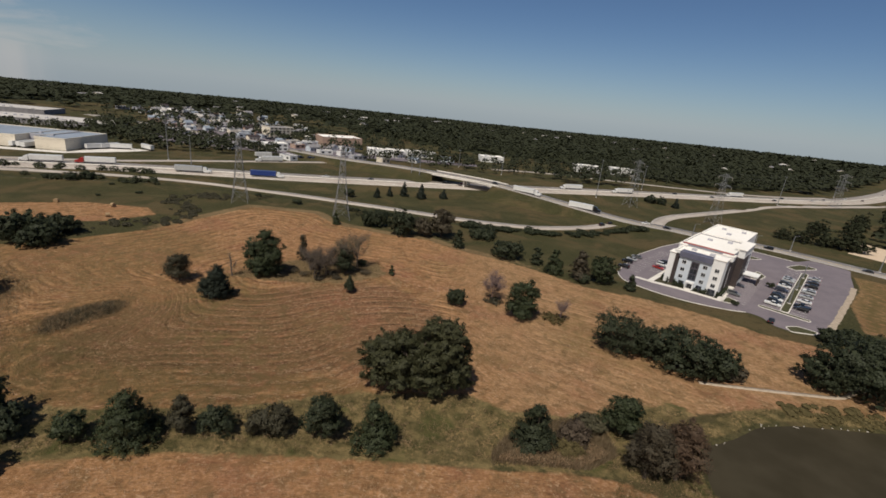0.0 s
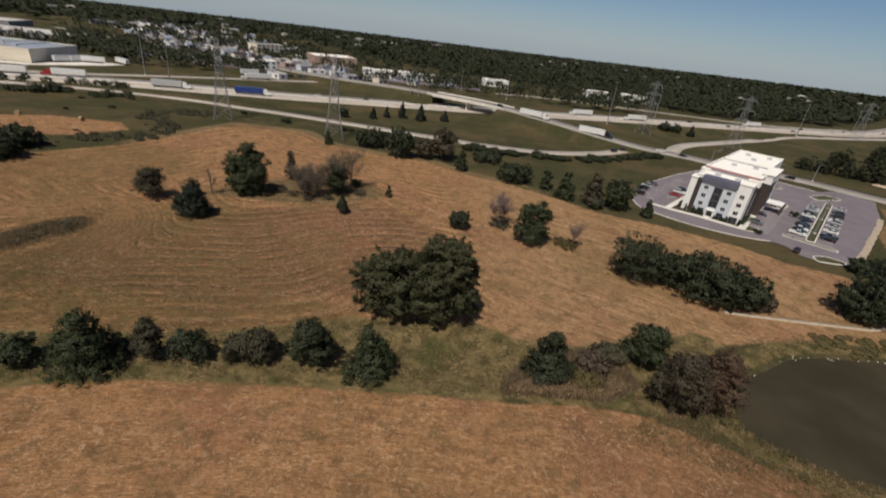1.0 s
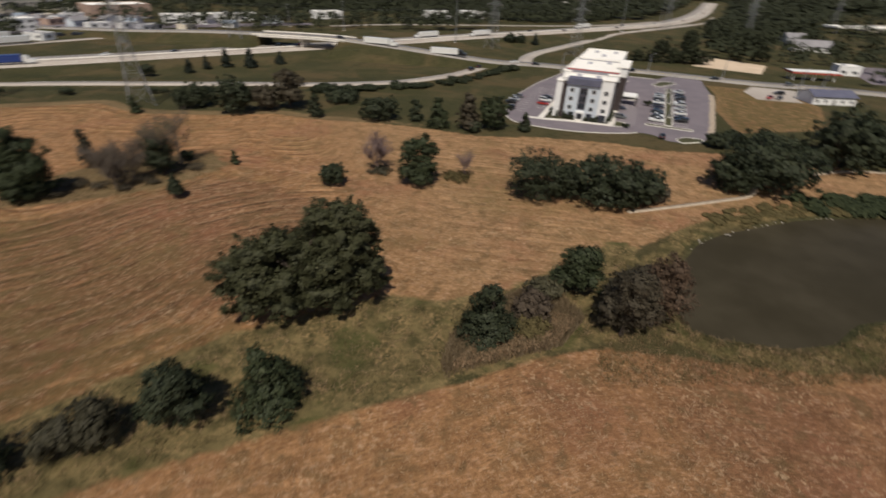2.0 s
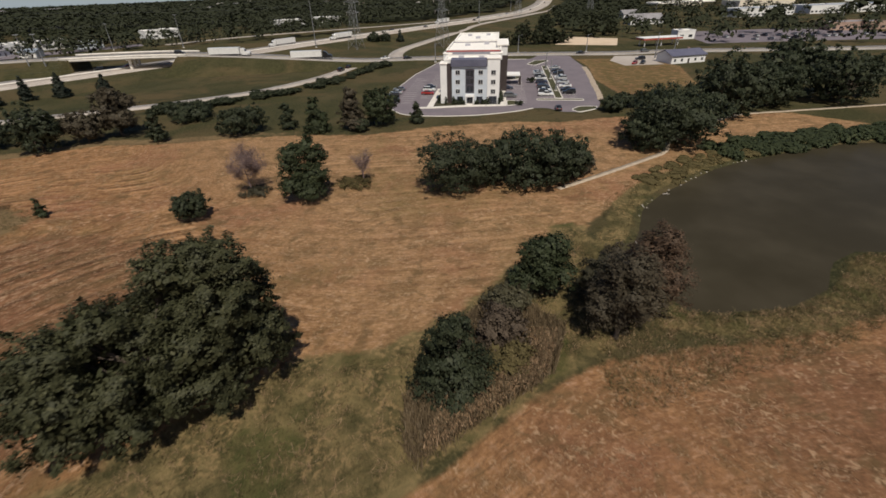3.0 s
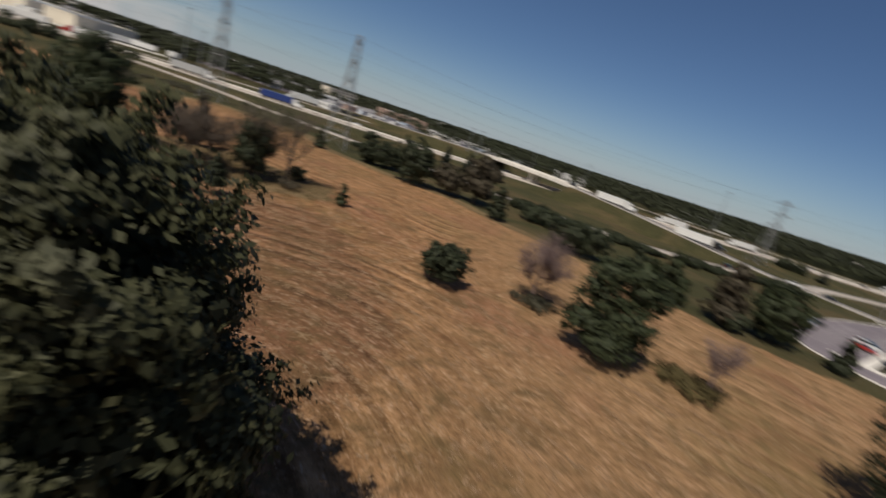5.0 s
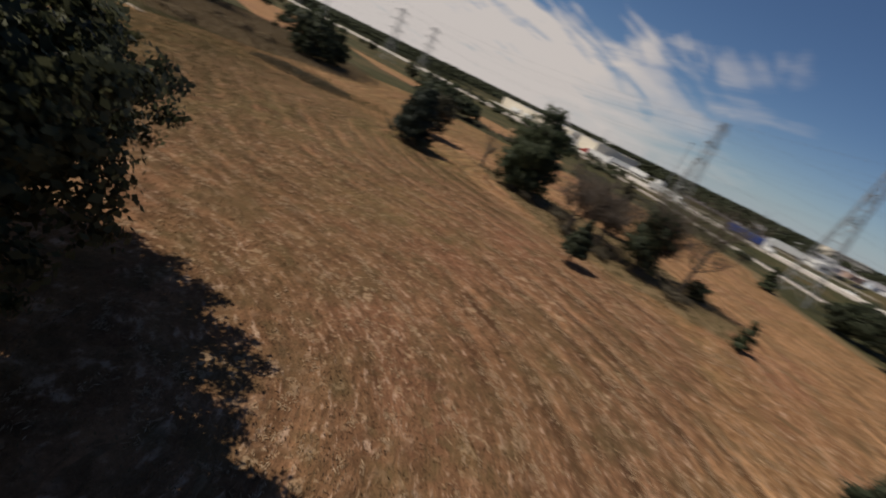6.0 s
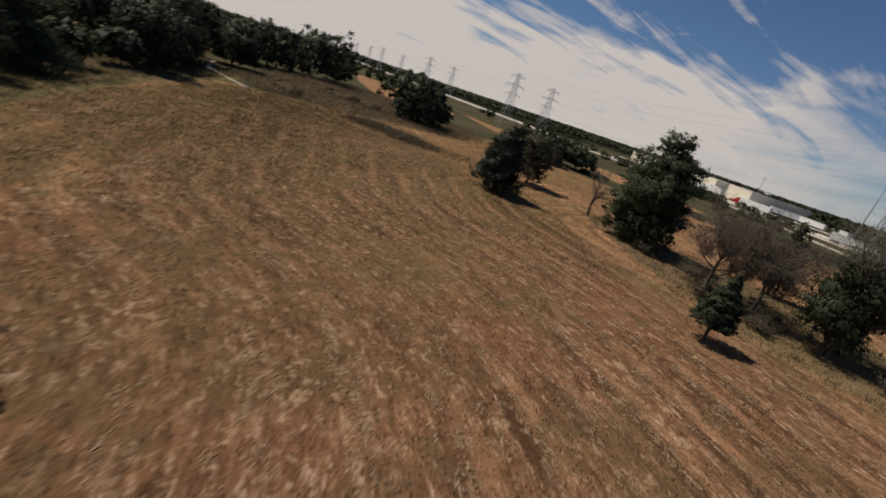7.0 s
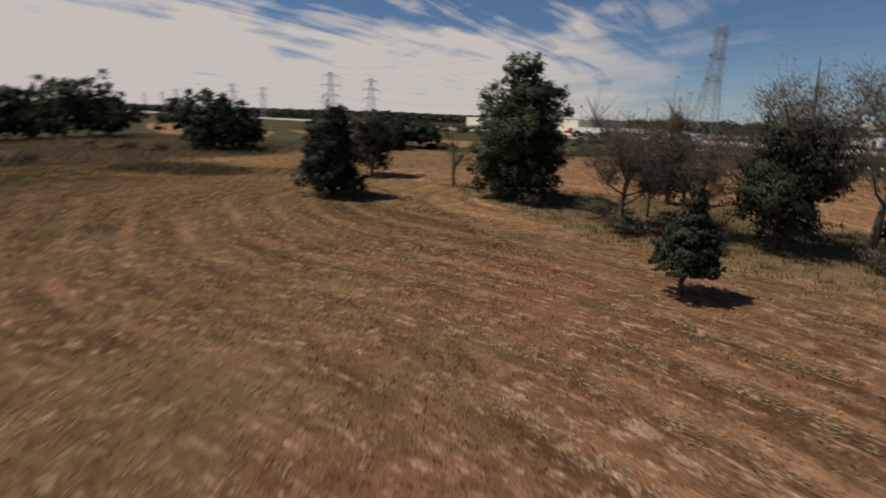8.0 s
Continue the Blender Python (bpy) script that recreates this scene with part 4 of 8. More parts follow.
def build_roads():
    hw = road_piece("highway", strip(HIGHWAY, 13.5, -13.5, 0.10, 0.6), MAT["concrete_road"], "pale concrete highway with two carriageways", "highway")
    part("median_barrier", strip(HIGHWAY, 0.35, -0.35, 0.95, 0.9), MAT["concrete"], hw, "low concrete median barrier")
    near = HIGHWAY[(HIGHWAY[:, 0] > -420) & (HIGHWAY[:, 0] < 700)]
    for off, d, g in ((4.4, 3.0, 9.0), (8.0, 3.0, 9.0), (-4.4, 3.0, 9.0), (-8.0, 3.0, 9.0), (11.6, 11, 0.02), (-11.6, 11, 0.02)):
        part("lane_marking", dashes(near, off, 0.11, d, g, 0.106), MAT["paint_line"], hw)
    rp = road_piece("loop_ramp", strip(RAMP, 3.6, -3.6, 0.09, 0.5), MAT["concrete_road"], "curving single-lane concrete ramp beside the field", "road")
    part("edge_line", dashes(RAMP, 3.0, 0.08, 4, 0.02, 0.096), MAT["paint_line"], rp)
    road_piece("exit_ramp", strip(EXIT_RAMP, 3.4, -3.4, 0.08, 0.5), MAT["concrete_road"], "single-lane concrete exit ramp", "road")
    op = road_piece("on_ramp", strip(ON_RAMP, 4.2, -4.2, 0.08, 0.5), MAT["concrete_road"], "concrete ramp that joins the highway", "road")
    part("edge_line", dashes(ON_RAMP, 3.4, 0.08, 5, 0.02, 0.086), MAT["paint_line"], op)
    road_piece("far_ramp", strip(FAR_RAMP, 3.4, -3.4, 0.08, 0.5), MAT["concrete_road"], "single-lane concrete ramp along the far verge", "road")
    cr = road_piece("cross_road", strip(CROSS_ROAD, 7.0, -7.0, 0.12, 0.55), MAT["road"], "grey two-way road that climbs over the highway", "road")
    part("centre_line", dashes(CROSS_ROAD, 0.18, 0.07, 4, 0.02, 0.126), MAT["yellow_line"], cr)
    part("centre_line", dashes(CROSS_ROAD, -0.18, 0.07, 4, 0.02, 0.126), MAT["yellow_line"], cr)
    part("edge_line", dashes(CROSS_ROAD, 6.2, 0.07, 4, 0.02, 0.126), MAT["paint_line"], cr)
    part("edge_line", dashes(CROSS_ROAD, -6.2, 0.07, 4, 0.02, 0.126), MAT["paint_line"], cr)
    # earth slopes up to the bridge, open over the highway
    hi = line_distance(HIGHWAY[:, :2], CROSS_ROAD[:, 0], CROSS_ROAD[:, 1])
    deck = (hi < 19) & (CROSS_ROAD[:, 2] > 3)
    first, last = np.where(deck)[0][[0, -1]]
    for sl in (CROSS_ROAD[: first + 1], CROSS_ROAD[last:]):
        sl = sl[sl[:, 2] > 0.15]
        d = np.gradient(sl[:, :2], axis=0)
        d /= np.linalg.norm(d, axis=1, keepdims=True)
        nrm = np.c_[-d[:, 1], d[:, 0]]
        z = sl[:, 2] - 0.1
        foot = 8.2 + 2.4 * z
        cols = [np.c_[sl[:, :2] + nrm * w[:, None], zz] for w, zz in ((foot, 0 * z - 0.3), (0 * z + 8.2, z), (0 * z - 8.2, z), (-foot, 0 * z - 0.3))]
        V = np.stack(cols, 1).reshape(-1, 3)
        i = np.arange(len(sl) - 1)[:, None] * 4
        F = np.concatenate([np.hstack([i + p + 1, i + p, i + 4 + p, i + 5 + p]) for p in range(3)])
        F = F.tolist() + [[0, 1, 2, 3], [4 * len(sl) - 1, 4 * len(sl) - 2, 4 * len(sl) - 3, 4 * len(sl) - 4]]
        road_piece("embankment", mesh_of("embankment", V, F), MAT["ground"], "grassy earth slope that carries the road up to the bridge", "embankment")
    br = thing("bridge", pose(0, 0, 0), "concrete highway overpass on pale round-edged piers", "bridge", kind="structure")
    span = CROSS_ROAD[first - 1: last + 2]
    part("deck", strip(span, 7.9, -7.9, 0.06, 1.0), MAT["concrete"], br)
    for s in (7.7, -7.7):
        part("parapet", strip(span, s + 0.2, s - 0.2, 0.95, 0.95), MAT["concrete"], br)
    for f in (0.03, 0.5, 0.97):
        k = int(f * (len(span) - 1))
        p, q = span[k], span[min(k + 1, len(span) - 1)] - span[k - 1]
        a = math.degrees(math.atan2(q[1], q[0]))
        for side in (-5.0, 0.0, 5.0):
            part("pier", box(-0.55, 0.55, side - 0.6, side + 0.6, -0.3, p[2] - 1.5, 0.12), MAT["concrete"], br, at=pose(p[0], p[1], 0, 0, 0, a))
        part("pier_cap", box(-0.7, 0.7, -7.2, 7.2, p[2] - 1.6, p[2] - 0.95, 0.1), MAT["concrete"], br, at=pose(p[0], p[1], 0, 0, 0, a))
    road_piece("gravel_trail", strip(TRAIL_EAST, 0.6, -0.6, 0.14, 0.5), MAT["gravel"], "pale gravel footpath through the field", "path")
    road_piece("gravel_trail", strip(TRAIL_WEST, 0.45, -0.45, 0.13, 0.5), MAT["gravel"], "narrow worn gravel footpath into the trees", "path")


build_roads()


# ---- the hotel and its car park ----
HOTEL = pose(96.8, 171.6, 0, 0, 0, -42.85)


def window_part(name, parent, x, z, w, h, frame_mat, at):
    """A framed pane on a wall that faces -y in the pose at."""
    bm = bmesh.new()
    t = 0.09
    add_box(bm, x - w / 2 - t, x - w / 2, -0.07, 0.02, z - h / 2 - t, z + h / 2 + t)
    add_box(bm, x + w / 2, x + w / 2 + t, -0.07, 0.02, z - h / 2 - t, z + h / 2 + t)
    add_box(bm, x - w / 2, x + w / 2, -0.07, 0.02, z + h / 2, z + h / 2 + t)
    add_box(bm, x - w / 2 - 0.06, x + w / 2 + 0.06, -0.14, 0.02, z - h / 2 - t, z - h / 2)
    if w > 1.2:
        add_box(bm, x - 0.03, x + 0.03, -0.05, 0.02, z - h / 2, z + h / 2)
    ob = part(name, bm, frame_mat, parent, at=at)
    part("pane", box(x - w / 2, x + w / 2, -0.025, 0.015, z - h / 2, z + h / 2), MAT["window_glass"], ob)
    return ob


def build_hotel():
    ob = thing("hotel", HOTEL, "four-storey white hotel with dark accents and flat white roofs", "hotel")
    wall = MAT["white_wall"]
    part("front_block", box(0.0, 18.0, 0.0, 11.0, 0.0, 13.4), wall, ob)
    part("middle_block", box(-0.5, 18.4, 11.0, 37.0, 0.0, 15.0), MAT["grey_panel"], ob, "grey panelled middle block")
    part("rear_block", box(0.2, 17.4, 37.0, 67.0, 0.0, 15.4), wall, ob)
    for x0, x1, y0, y1, z in ((0, 18, 0, 11, 13.4), (-0.5, 18.4, 11, 37, 15.0), (0.2, 17.4, 37, 67, 15.4)):
        part("roof", box(x0 + 0.35, x1 - 0.35, y0 + 0.35, y1 - 0.35, z, z + 0.12), MAT["white_roof"], ob, "white membrane roof")
        bm = bmesh.new()
        t, hh = 0.35, 0.55
        add_box(bm, x0 - 0.05, x1 + 0.05, y0 - 0.05, y0 + t, z, z + hh)
        add_box(bm, x0 - 0.05, x1 + 0.05, y1 - t, y1 + 0.05, z, z + hh)
        add_box(bm, x0 - 0.05, x0 + t, y0 + t, y1 - t, z, z + hh)
        add_box(bm, x1 - t, x1 + 0.05, y0 + t, y1 - t, z, z + hh)
        part("parapet", bm, MAT["slate_panel"] if y0 == 11 else wall, ob)
        bm = bmesh.new()
        for b in ((x0 - 0.12, x1 + 0.12, y0 - 0.12, y0 + 0.42), (x0 - 0.12, x1 + 0.12, y1 - 0.42, y1 + 0.12), (x0 - 0.12, x0 + 0.42, y0 + 0.42, y1 - 0.42), (x1 - 0.42, x1 + 0.12, y0 + 0.42, y1 - 0.42)):
            add_box(bm, *b, z + hh, z + hh + 0.14)
        part("coping", bm, MAT["white_roof"], ob)
    # front: pale blue centre bay under a deep navy cornice, white wings
    part("centre_bay", box(2.42, 14.18, -0.45, 0.0, 0.0, 12.0), MAT["blue_wall"], ob, "pale blue-grey rendered bay")
    part("cornice", box(2.2, 14.0, -1.1, 3.2, 12.0, 14.2, 0.06), MAT["navy"], ob, "deep navy metal cornice")
    part("left_wing", box(-1.4, 0.75, -0.6, 4.6, 0.0, 12.7), wall, ob)
    part("dark_recess", box(0.76, 2.41, -0.12, 0.0, 0.0, 12.9), MAT["brown_clad"], ob, "dark brown recessed strip")
    part("right_wing", box(14.2, 18.25, -0.7, 5.0, 0.0, 14.3), wall, ob)
    part("wing_cap", box(13.95, 18.5, -0.95, 5.25, 14.3, 14.62, 0.04), MAT["white_roof"], ob)
    part("wing_cap", box(-1.65, 1.0, -0.85, 4.85, 12.7, 13.05, 0.04), MAT["white_roof"], ob)
    part("front_panel", box(-0.3, 18.2, 10.86, 10.98, 13.5, 15.1), MAT["slate_panel"], ob, "grey metal parapet panel")
    for x0, x1 in ((-1.3, 1.5), (14.9, 18.9)):
        part("corner_block", box(x0, x1, 9.4, 13.2, 12.6, 14.5), wall, ob)
        part("corner_cap", box(x0 - 0.2, x1 + 0.2, 9.2, 13.4, 14.5, 14.82, 0.04), MAT["white_roof"], ob)
    part("window_shaft", box(7.0, 9.9, -0.56, -0.45, 3.6, 11.1), MAT["brown_clad"], ob, "dark recessed window shaft")
    at = pose(0, -0.56, 0)
    for z in (4.9, 7.35, 9.8):
        window_part("shaft_window", ob, 8.45, z, 2.3, 1.9, MAT["navy"], at)
    at = pose(0, -0.45, 0)
    for z in (10.1, 7.1, 4.1):
        for x in (4.4, 12.0):
            window_part("window", ob, x, z, 1.45, 1.35, wall, at)
        window_part("window", ob, 16.2, z, 1.45, 1.35, wall, pose(0, -0.7, 0))
    part("porch", box(7.0, 10.0, -2.2, -0.45, 2.55, 3.2, 0.05), wall, ob, "white slab porch over the end door")
    for x in (7.2, 9.8):
        part("porch_post", box(x - 0.18, x + 0.18, -2.1, -1.74, 0, 2.55), wall, ob)
    window_part("door", ob, 8.5, 1.2, 1.7, 2.2, MAT["navy"], at)
    window_part("shop_window", ob, 11.7, 1.35, 1.9, 2.0, MAT["navy"], at)
    window_part("shop_window", ob, 5.2, 1.35, 1.9, 2.0, MAT["navy"], at)
    window_part("shop_window", ob, 16.2, 1.35, 2.5, 2.3, MAT["navy"], pose(0, -0.7, 0))
    # long sides
    for side, at in ((1, pose(0, 0, 0, 0, 0, 90)), (0, pose(0, 0, 0, 0, 0, -90))):
        for y0, y1, x in ((44, 66, 17.4),) if side else ((5.6, 10, 18.0), (32, 36, 18.4), (44, 66, 17.4)):
            n = int((y1 - y0) / 3.6)
            for i in range(n + 1):
                y = y0 + (y1 - y0) * i / max(n, 1)
                for z in (10.4, 7.4, 4.4, 1.4):
                    if side:
                        window_part("window", ob, y, z, 1.4, 1.35, wall, pose(x, 0, 0, 0, 0, 90))
                    else:
                        x2 = {18.0: 0.0, 18.4: -0.5, 17.4: 0.2}[x]
                        window_part("window", ob, -y, z, 1.4, 1.35, wall, pose(x2, 0, 0, 0, 0, -90))
    part("dark_cladding", box(18.0, 18.3, 5.3, 10.9, 0.0, 12.6), MAT["brown_clad"], ob, "dark brown side cladding")
    part("dark_cladding", box(18.4, 18.7, 11.2, 20.0, 0.0, 12.8), MAT["brown_clad"], ob, "dark brown side cladding")
    part("dark_cladding", box(17.4, 17.7, 46.0, 54.0, 2.9, 13.2), MAT["brown_clad"], ob, "dark brown side cladding")
    part("dark_cladding", box(-0.8, -0.5, 12.2, 30.0, 0.0, 12.4), MAT["brown_clad"], ob, "dark brown side cladding")
    part("dark_cladding", box(-0.12, 0.0, 4.7, 10.9, 0.0, 12.6), MAT["brown_clad"], ob, "dark brown side cladding")
    part("tower_bay", box(17.0, 20.8, 20.2, 38.5, 0.0, 15.9), wall, ob, "projecting white entrance bay")
    part("dark_cladding", box(18.4, 21.0, 20.0, 20.2, 0.0, 12.6), MAT["brown_clad"], ob, "dark brown end cladding")
    part("dark_cladding", box(20.8, 21.0, 20.2, 30.0, 3.2, 12.6), MAT["brown_clad"], ob, "dark brown side cladding")
    part("tower_cap", box(16.8, 21.2, 19.8, 38.8, 15.9, 16.25), MAT["white_roof"], ob)
    for z in (11.4, 8.2, 5.0):
        window_part("window", ob, 33.7, z, 2.4, 1.8, MAT["navy"], pose(20.8, 0, 0, 0, 0, 90))
    part("accent_stripe", box(-0.3, 18.2, 10.80, 10.98, 15.12, 15.42), MAT["red_roof"], ob, "thin dull red stripe")
    part("canopy", box(20.8, 26.4, 31.5, 38.0, 3.4, 4.0, 0.06), wall, ob, "white flat entrance canopy")
    for x, y in ((26.4, 32.1), (26.4, 37.3)):
        part("canopy_post", box(x - 0.35, x + 0.35, y - 0.35, y + 0.35, 0, 3.4), MAT["brown_clad"], ob)
    for x, y in ((5, 8), (12, 7), (6, 27), (13, 31), (9, 48), (5, 58), (13, 60)):
        z = 13.5 if y < 11 else 15.1 if y < 37 else 15.5
        part("rooftop_unit", box(x - 0.9, x + 0.9, y - 0.7, y + 0.7, z, z + 0.8, 0.05), MAT["grey_panel"], ob, "grey rooftop air unit")


LOT = [(78.3, 177), (77.2, 168.6), (81, 162.8), (87, 157), (94, 152.2), (101, 149.2), (108.5, 147), (115, 146.8), (118, 143), (116.6, 138), (122, 133), (129.5, 133), (141.5, 141.2), (166.3, 164.5), (190, 187), (204, 204.5), (214, 216), (202, 228), (190, 222), (168, 243), (152, 250), (138, 239), (121, 226.5), (99, 206), (83.5, 185)]


def rounded(outline, r=1.2, steps=5):
    """An outline with its corners rounded off."""
    P = np.asarray(outline, float)
    out = []
    for i, p in enumerate(P):
        a, b = P[i - 1] - p, P[(i + 1) % len(P)] - p
        la, lb = np.linalg.norm(a), np.linalg.norm(b)
        k = min(r, 0.45 * la, 0.45 * lb)
        s0, s1 = p + a / la * k, p + b / lb * k
        for t in np.linspace(0, 1, steps):
            out.append((1 - t) ** 2 * s0 + 2 * t * (1 - t) * p + t * t * s1)
    return np.array(out)


def kerb_ring(outline, width=0.35, z=0.17):
    """A closed kerb along an outline."""
    P = rounded(outline)
    return strip(np.vstack([P, P[:2]]), width / 2, -width / 2, z, 0.4)


def kerbed_island(outline, label, fill="lawn"):
    ob = thing("planted_island", pose(0, 0, 0), label, "traffic island")
    part("kerb", kerb_ring(outline), MAT["concrete"], ob, "pale concrete kerb")
    part("turf", prism(list(map(tuple, rounded(outline))), 0.0, 0.13), MAT[fill], ob)
    return ob


def build_car_park():
    lot = tagged(part("car_park", prism(list(map(tuple, rounded(LOT, 3.0))), -0.3, 0.05), MAT["asphalt"]), "purple-grey asphalt car park round the hotel", "car park", kind="structure")
    ring = rounded(LOT, 3.0)
    part("kerb", strip(ring[:37], 0.11, -0.11, 0.17, 0.4), MAT["concrete"], lot, "pale concrete kerb")
    part("kerb", strip(ring[-32:], 0.11, -0.11, 0.17, 0.4), MAT["concrete"], lot, "pale concrete kerb")
    rag = random.Random(5)
    worn_edge = along([(139, 139), (150, 149), (166, 164), (180, 177), (190, 187)], 1.6)
    inner = [(x - rag.uniform(0.5, 1.0), y + rag.uniform(0.5, 1.0)) for x, y in worn_edge]
    outer = [(x + rag.uniform(0.5, 0.9), y - rag.uniform(0.5, 0.9)) for x, y in worn_edge]
    part("gravel_edge", prism(inner + outer[::-1], -0.2, 0.075), MAT["gravel"], lot, "pale crumbled gravel edge of the asphalt")

    def uv(u, v):
        p = HOTEL @ Vector((u, v, 0))
        return (p.x, p.y)

    for walk_way in ([uv(-10.2, -8.0), uv(-3.0, -7.4), uv(5.6, -5.4), uv(12.7, -4.4), uv(20.8, -3.6), uv(20.8, -1.8), uv(12.7, -2.5), uv(5.0, -3.4), uv(-3.2, -5.4), uv(-10.2, -6.2)],
                     [uv(18.8, -1.75), uv(20.8, -1.75), uv(20.8, 19.8), uv(18.8, 19.8)], [uv(-5.6, -5.0), uv(-3.6, -5.2), uv(-3.4, 24), uv(-5.4, 24)], [uv(7.4, -3.8), uv(9.6, -3.6), uv(9.6, -0.5), uv(7.4, -0.5)]):
        tagged(part("sidewalk", prism(walk_way, 0.0, 0.21 if walk_way[0] != uv(7.4, -3.8) else 0.2), MAT["concrete"]), "bright concrete sidewalk along the hotel", "sidewalk", kind="structure")
    bed = [uv(-3.3, -5.1), uv(5.0, -3.3), uv(12.7, -2.4), uv(18.7, -1.9), uv(18.7, 19.6), uv(-3.3, 24)]
    tagged(part("lawn", prism(bed, 0.0, 0.16), MAT["mulch"]), "dark mulched planting bed round the hotel", "planting bed", kind="structure")
    # central planted strip between the two rows of parked cars
    d = Vector((0.685, 0.7285))
    r = Vector((0.7285, -0.685))
    a = Vector((129.8, 149.6))

    def st(s, w):
        p = a + d * s + r * w
        return (p.x, p.y)

    kerbed_island([st(1.5, -1.3), st(1.5, 1.3), st(72, 1.3), st(72, -1.3)], "narrow grass strip between rows of parked cars")
    kerbed_island([st(-1.4, -7.8), st(-1.6, 8.0), st(0.6, 8.0), st(0.8, -7.8)], "slim kerbed bed at the end of parked rows")
    kerbed_island([(120.5, 133.6), (128.2, 132.8), (130.8, 134.8), (126.5, 138.4), (121.4, 137.4)], "rounded kerbed grass island at the car park's corner")
    kerbed_island([(178, 206.5), (192, 211), (193.5, 213.5), (188, 217), (176.5, 211)], "kerbed grass island by the road entrance")
    kerbed_island([(152, 222), (166, 219), (171, 221), (167, 225), (153, 226)], "kerbed grass island beside the road")
    kerbed_island([uv(21.0, -3.4), uv(25.4, -1.2), uv(24.6, 3.4), uv(21.0, 4.6)], "kerbed shrub bed at the end of a parking row")
    kerbed_island([uv(22.9, 42), uv(26.2, 44), uv(27.2, 52), uv(23.0, 58)], "kerbed shrub bed by the entrance canopy")
    mark = MAT["paint_line"]
    line = box(-0.06, 0.06, -2.6, 2.6, 0.04, 0.058)
    line_mesh = to_mesh("stall_line", line)
    ang = math.degrees(math.atan2(r.y, r.x))
    for i in range(19):
        s = 3.5 + i * 3.85
        for w in (-4.1, 4.1):
            p = st(s, w)
            part("stall_line", line_mesh, mark, lot, at=pose(p[0], p[1], 0, 0, 0, ang - 90))
    for i in range(17):
        for u in (25.2, -7.4):
            p = uv(u, 1.5 + i * 2.9 + (7 if u < 0 else 0))
            part("stall_line", line_mesh, mark, lot, at=pose(p[0], p[1], 0, 0, 0, -42.85 - 90))
    for i in range(14):
        p = Vector((84.5, 183.5)).lerp(Vector((115, 217)), i / 13)
        part("stall_line", line_mesh, mark, lot, at=pose(p.x + 2, p.y - 1.8, 0, 0, 0, -42.85 - 90))
    return st, uv


build_hotel()
st, uv = build_car_park()


# ---- vehicles ----
def wheel_meshes(radius, width):
    tyre, rim = bmesh.new(), bmesh.new()
    turn = Matrix.Rotation(radians(90), 4, "Y")
    bmesh.ops.create_cone(tyre, cap_ends=True, segments=14, radius1=radius, radius2=radius, depth=width, matrix=turn)
    bmesh.ops.bevel(tyre, geom=[e for e in tyre.edges if abs(e.verts[0].co.x - e.verts[1].co.x) < 1e-4], offset=0.03, segments=1, affect="EDGES")
    bmesh.ops.create_cone(rim, cap_ends=True, segments=10, radius1=radius * 0.62, radius2=radius * 0.62, depth=width + 0.03, matrix=turn)
    return to_mesh("tyre", tyre), to_mesh("rim", rim)


CAR_WHEEL, TRUCK_WHEEL = wheel_meshes(0.34, 0.22), wheel_meshes(0.5, 0.32)
BODY = {
    "sedan": ([(-2.35, 0.32), (-2.4, 0.72), (-2.25, 0.98), (-1.55, 1.02), (1.0, 1.0), (2.2, 0.80), (2.38, 0.55), (2.3, 0.30)], [(-1.75, 1.0), (-1.05, 1.42), (0.25, 1.45), (1.15, 1.0)]),
    "suv": ([(-2.35, 0.36), (-2.4, 0.85), (-2.3, 1.12), (1.15, 1.12), (2.25, 0.98), (2.4, 0.62), (2.3, 0.34)], [(-2.25, 1.12), (-2.05, 1.70), (0.35, 1.74), (1.25, 1.12)]),
    "pickup": ([(-2.75, 0.42), (-2.78, 1.1), (1.35, 1.12), (2.55, 1.02), (2.7, 0.65), (2.6, 0.38)], [(-0.75, 1.1), (-0.65, 1.74), (0.65, 1.76), (1.45, 1.1)]),
}
CAR_PROTO = {}


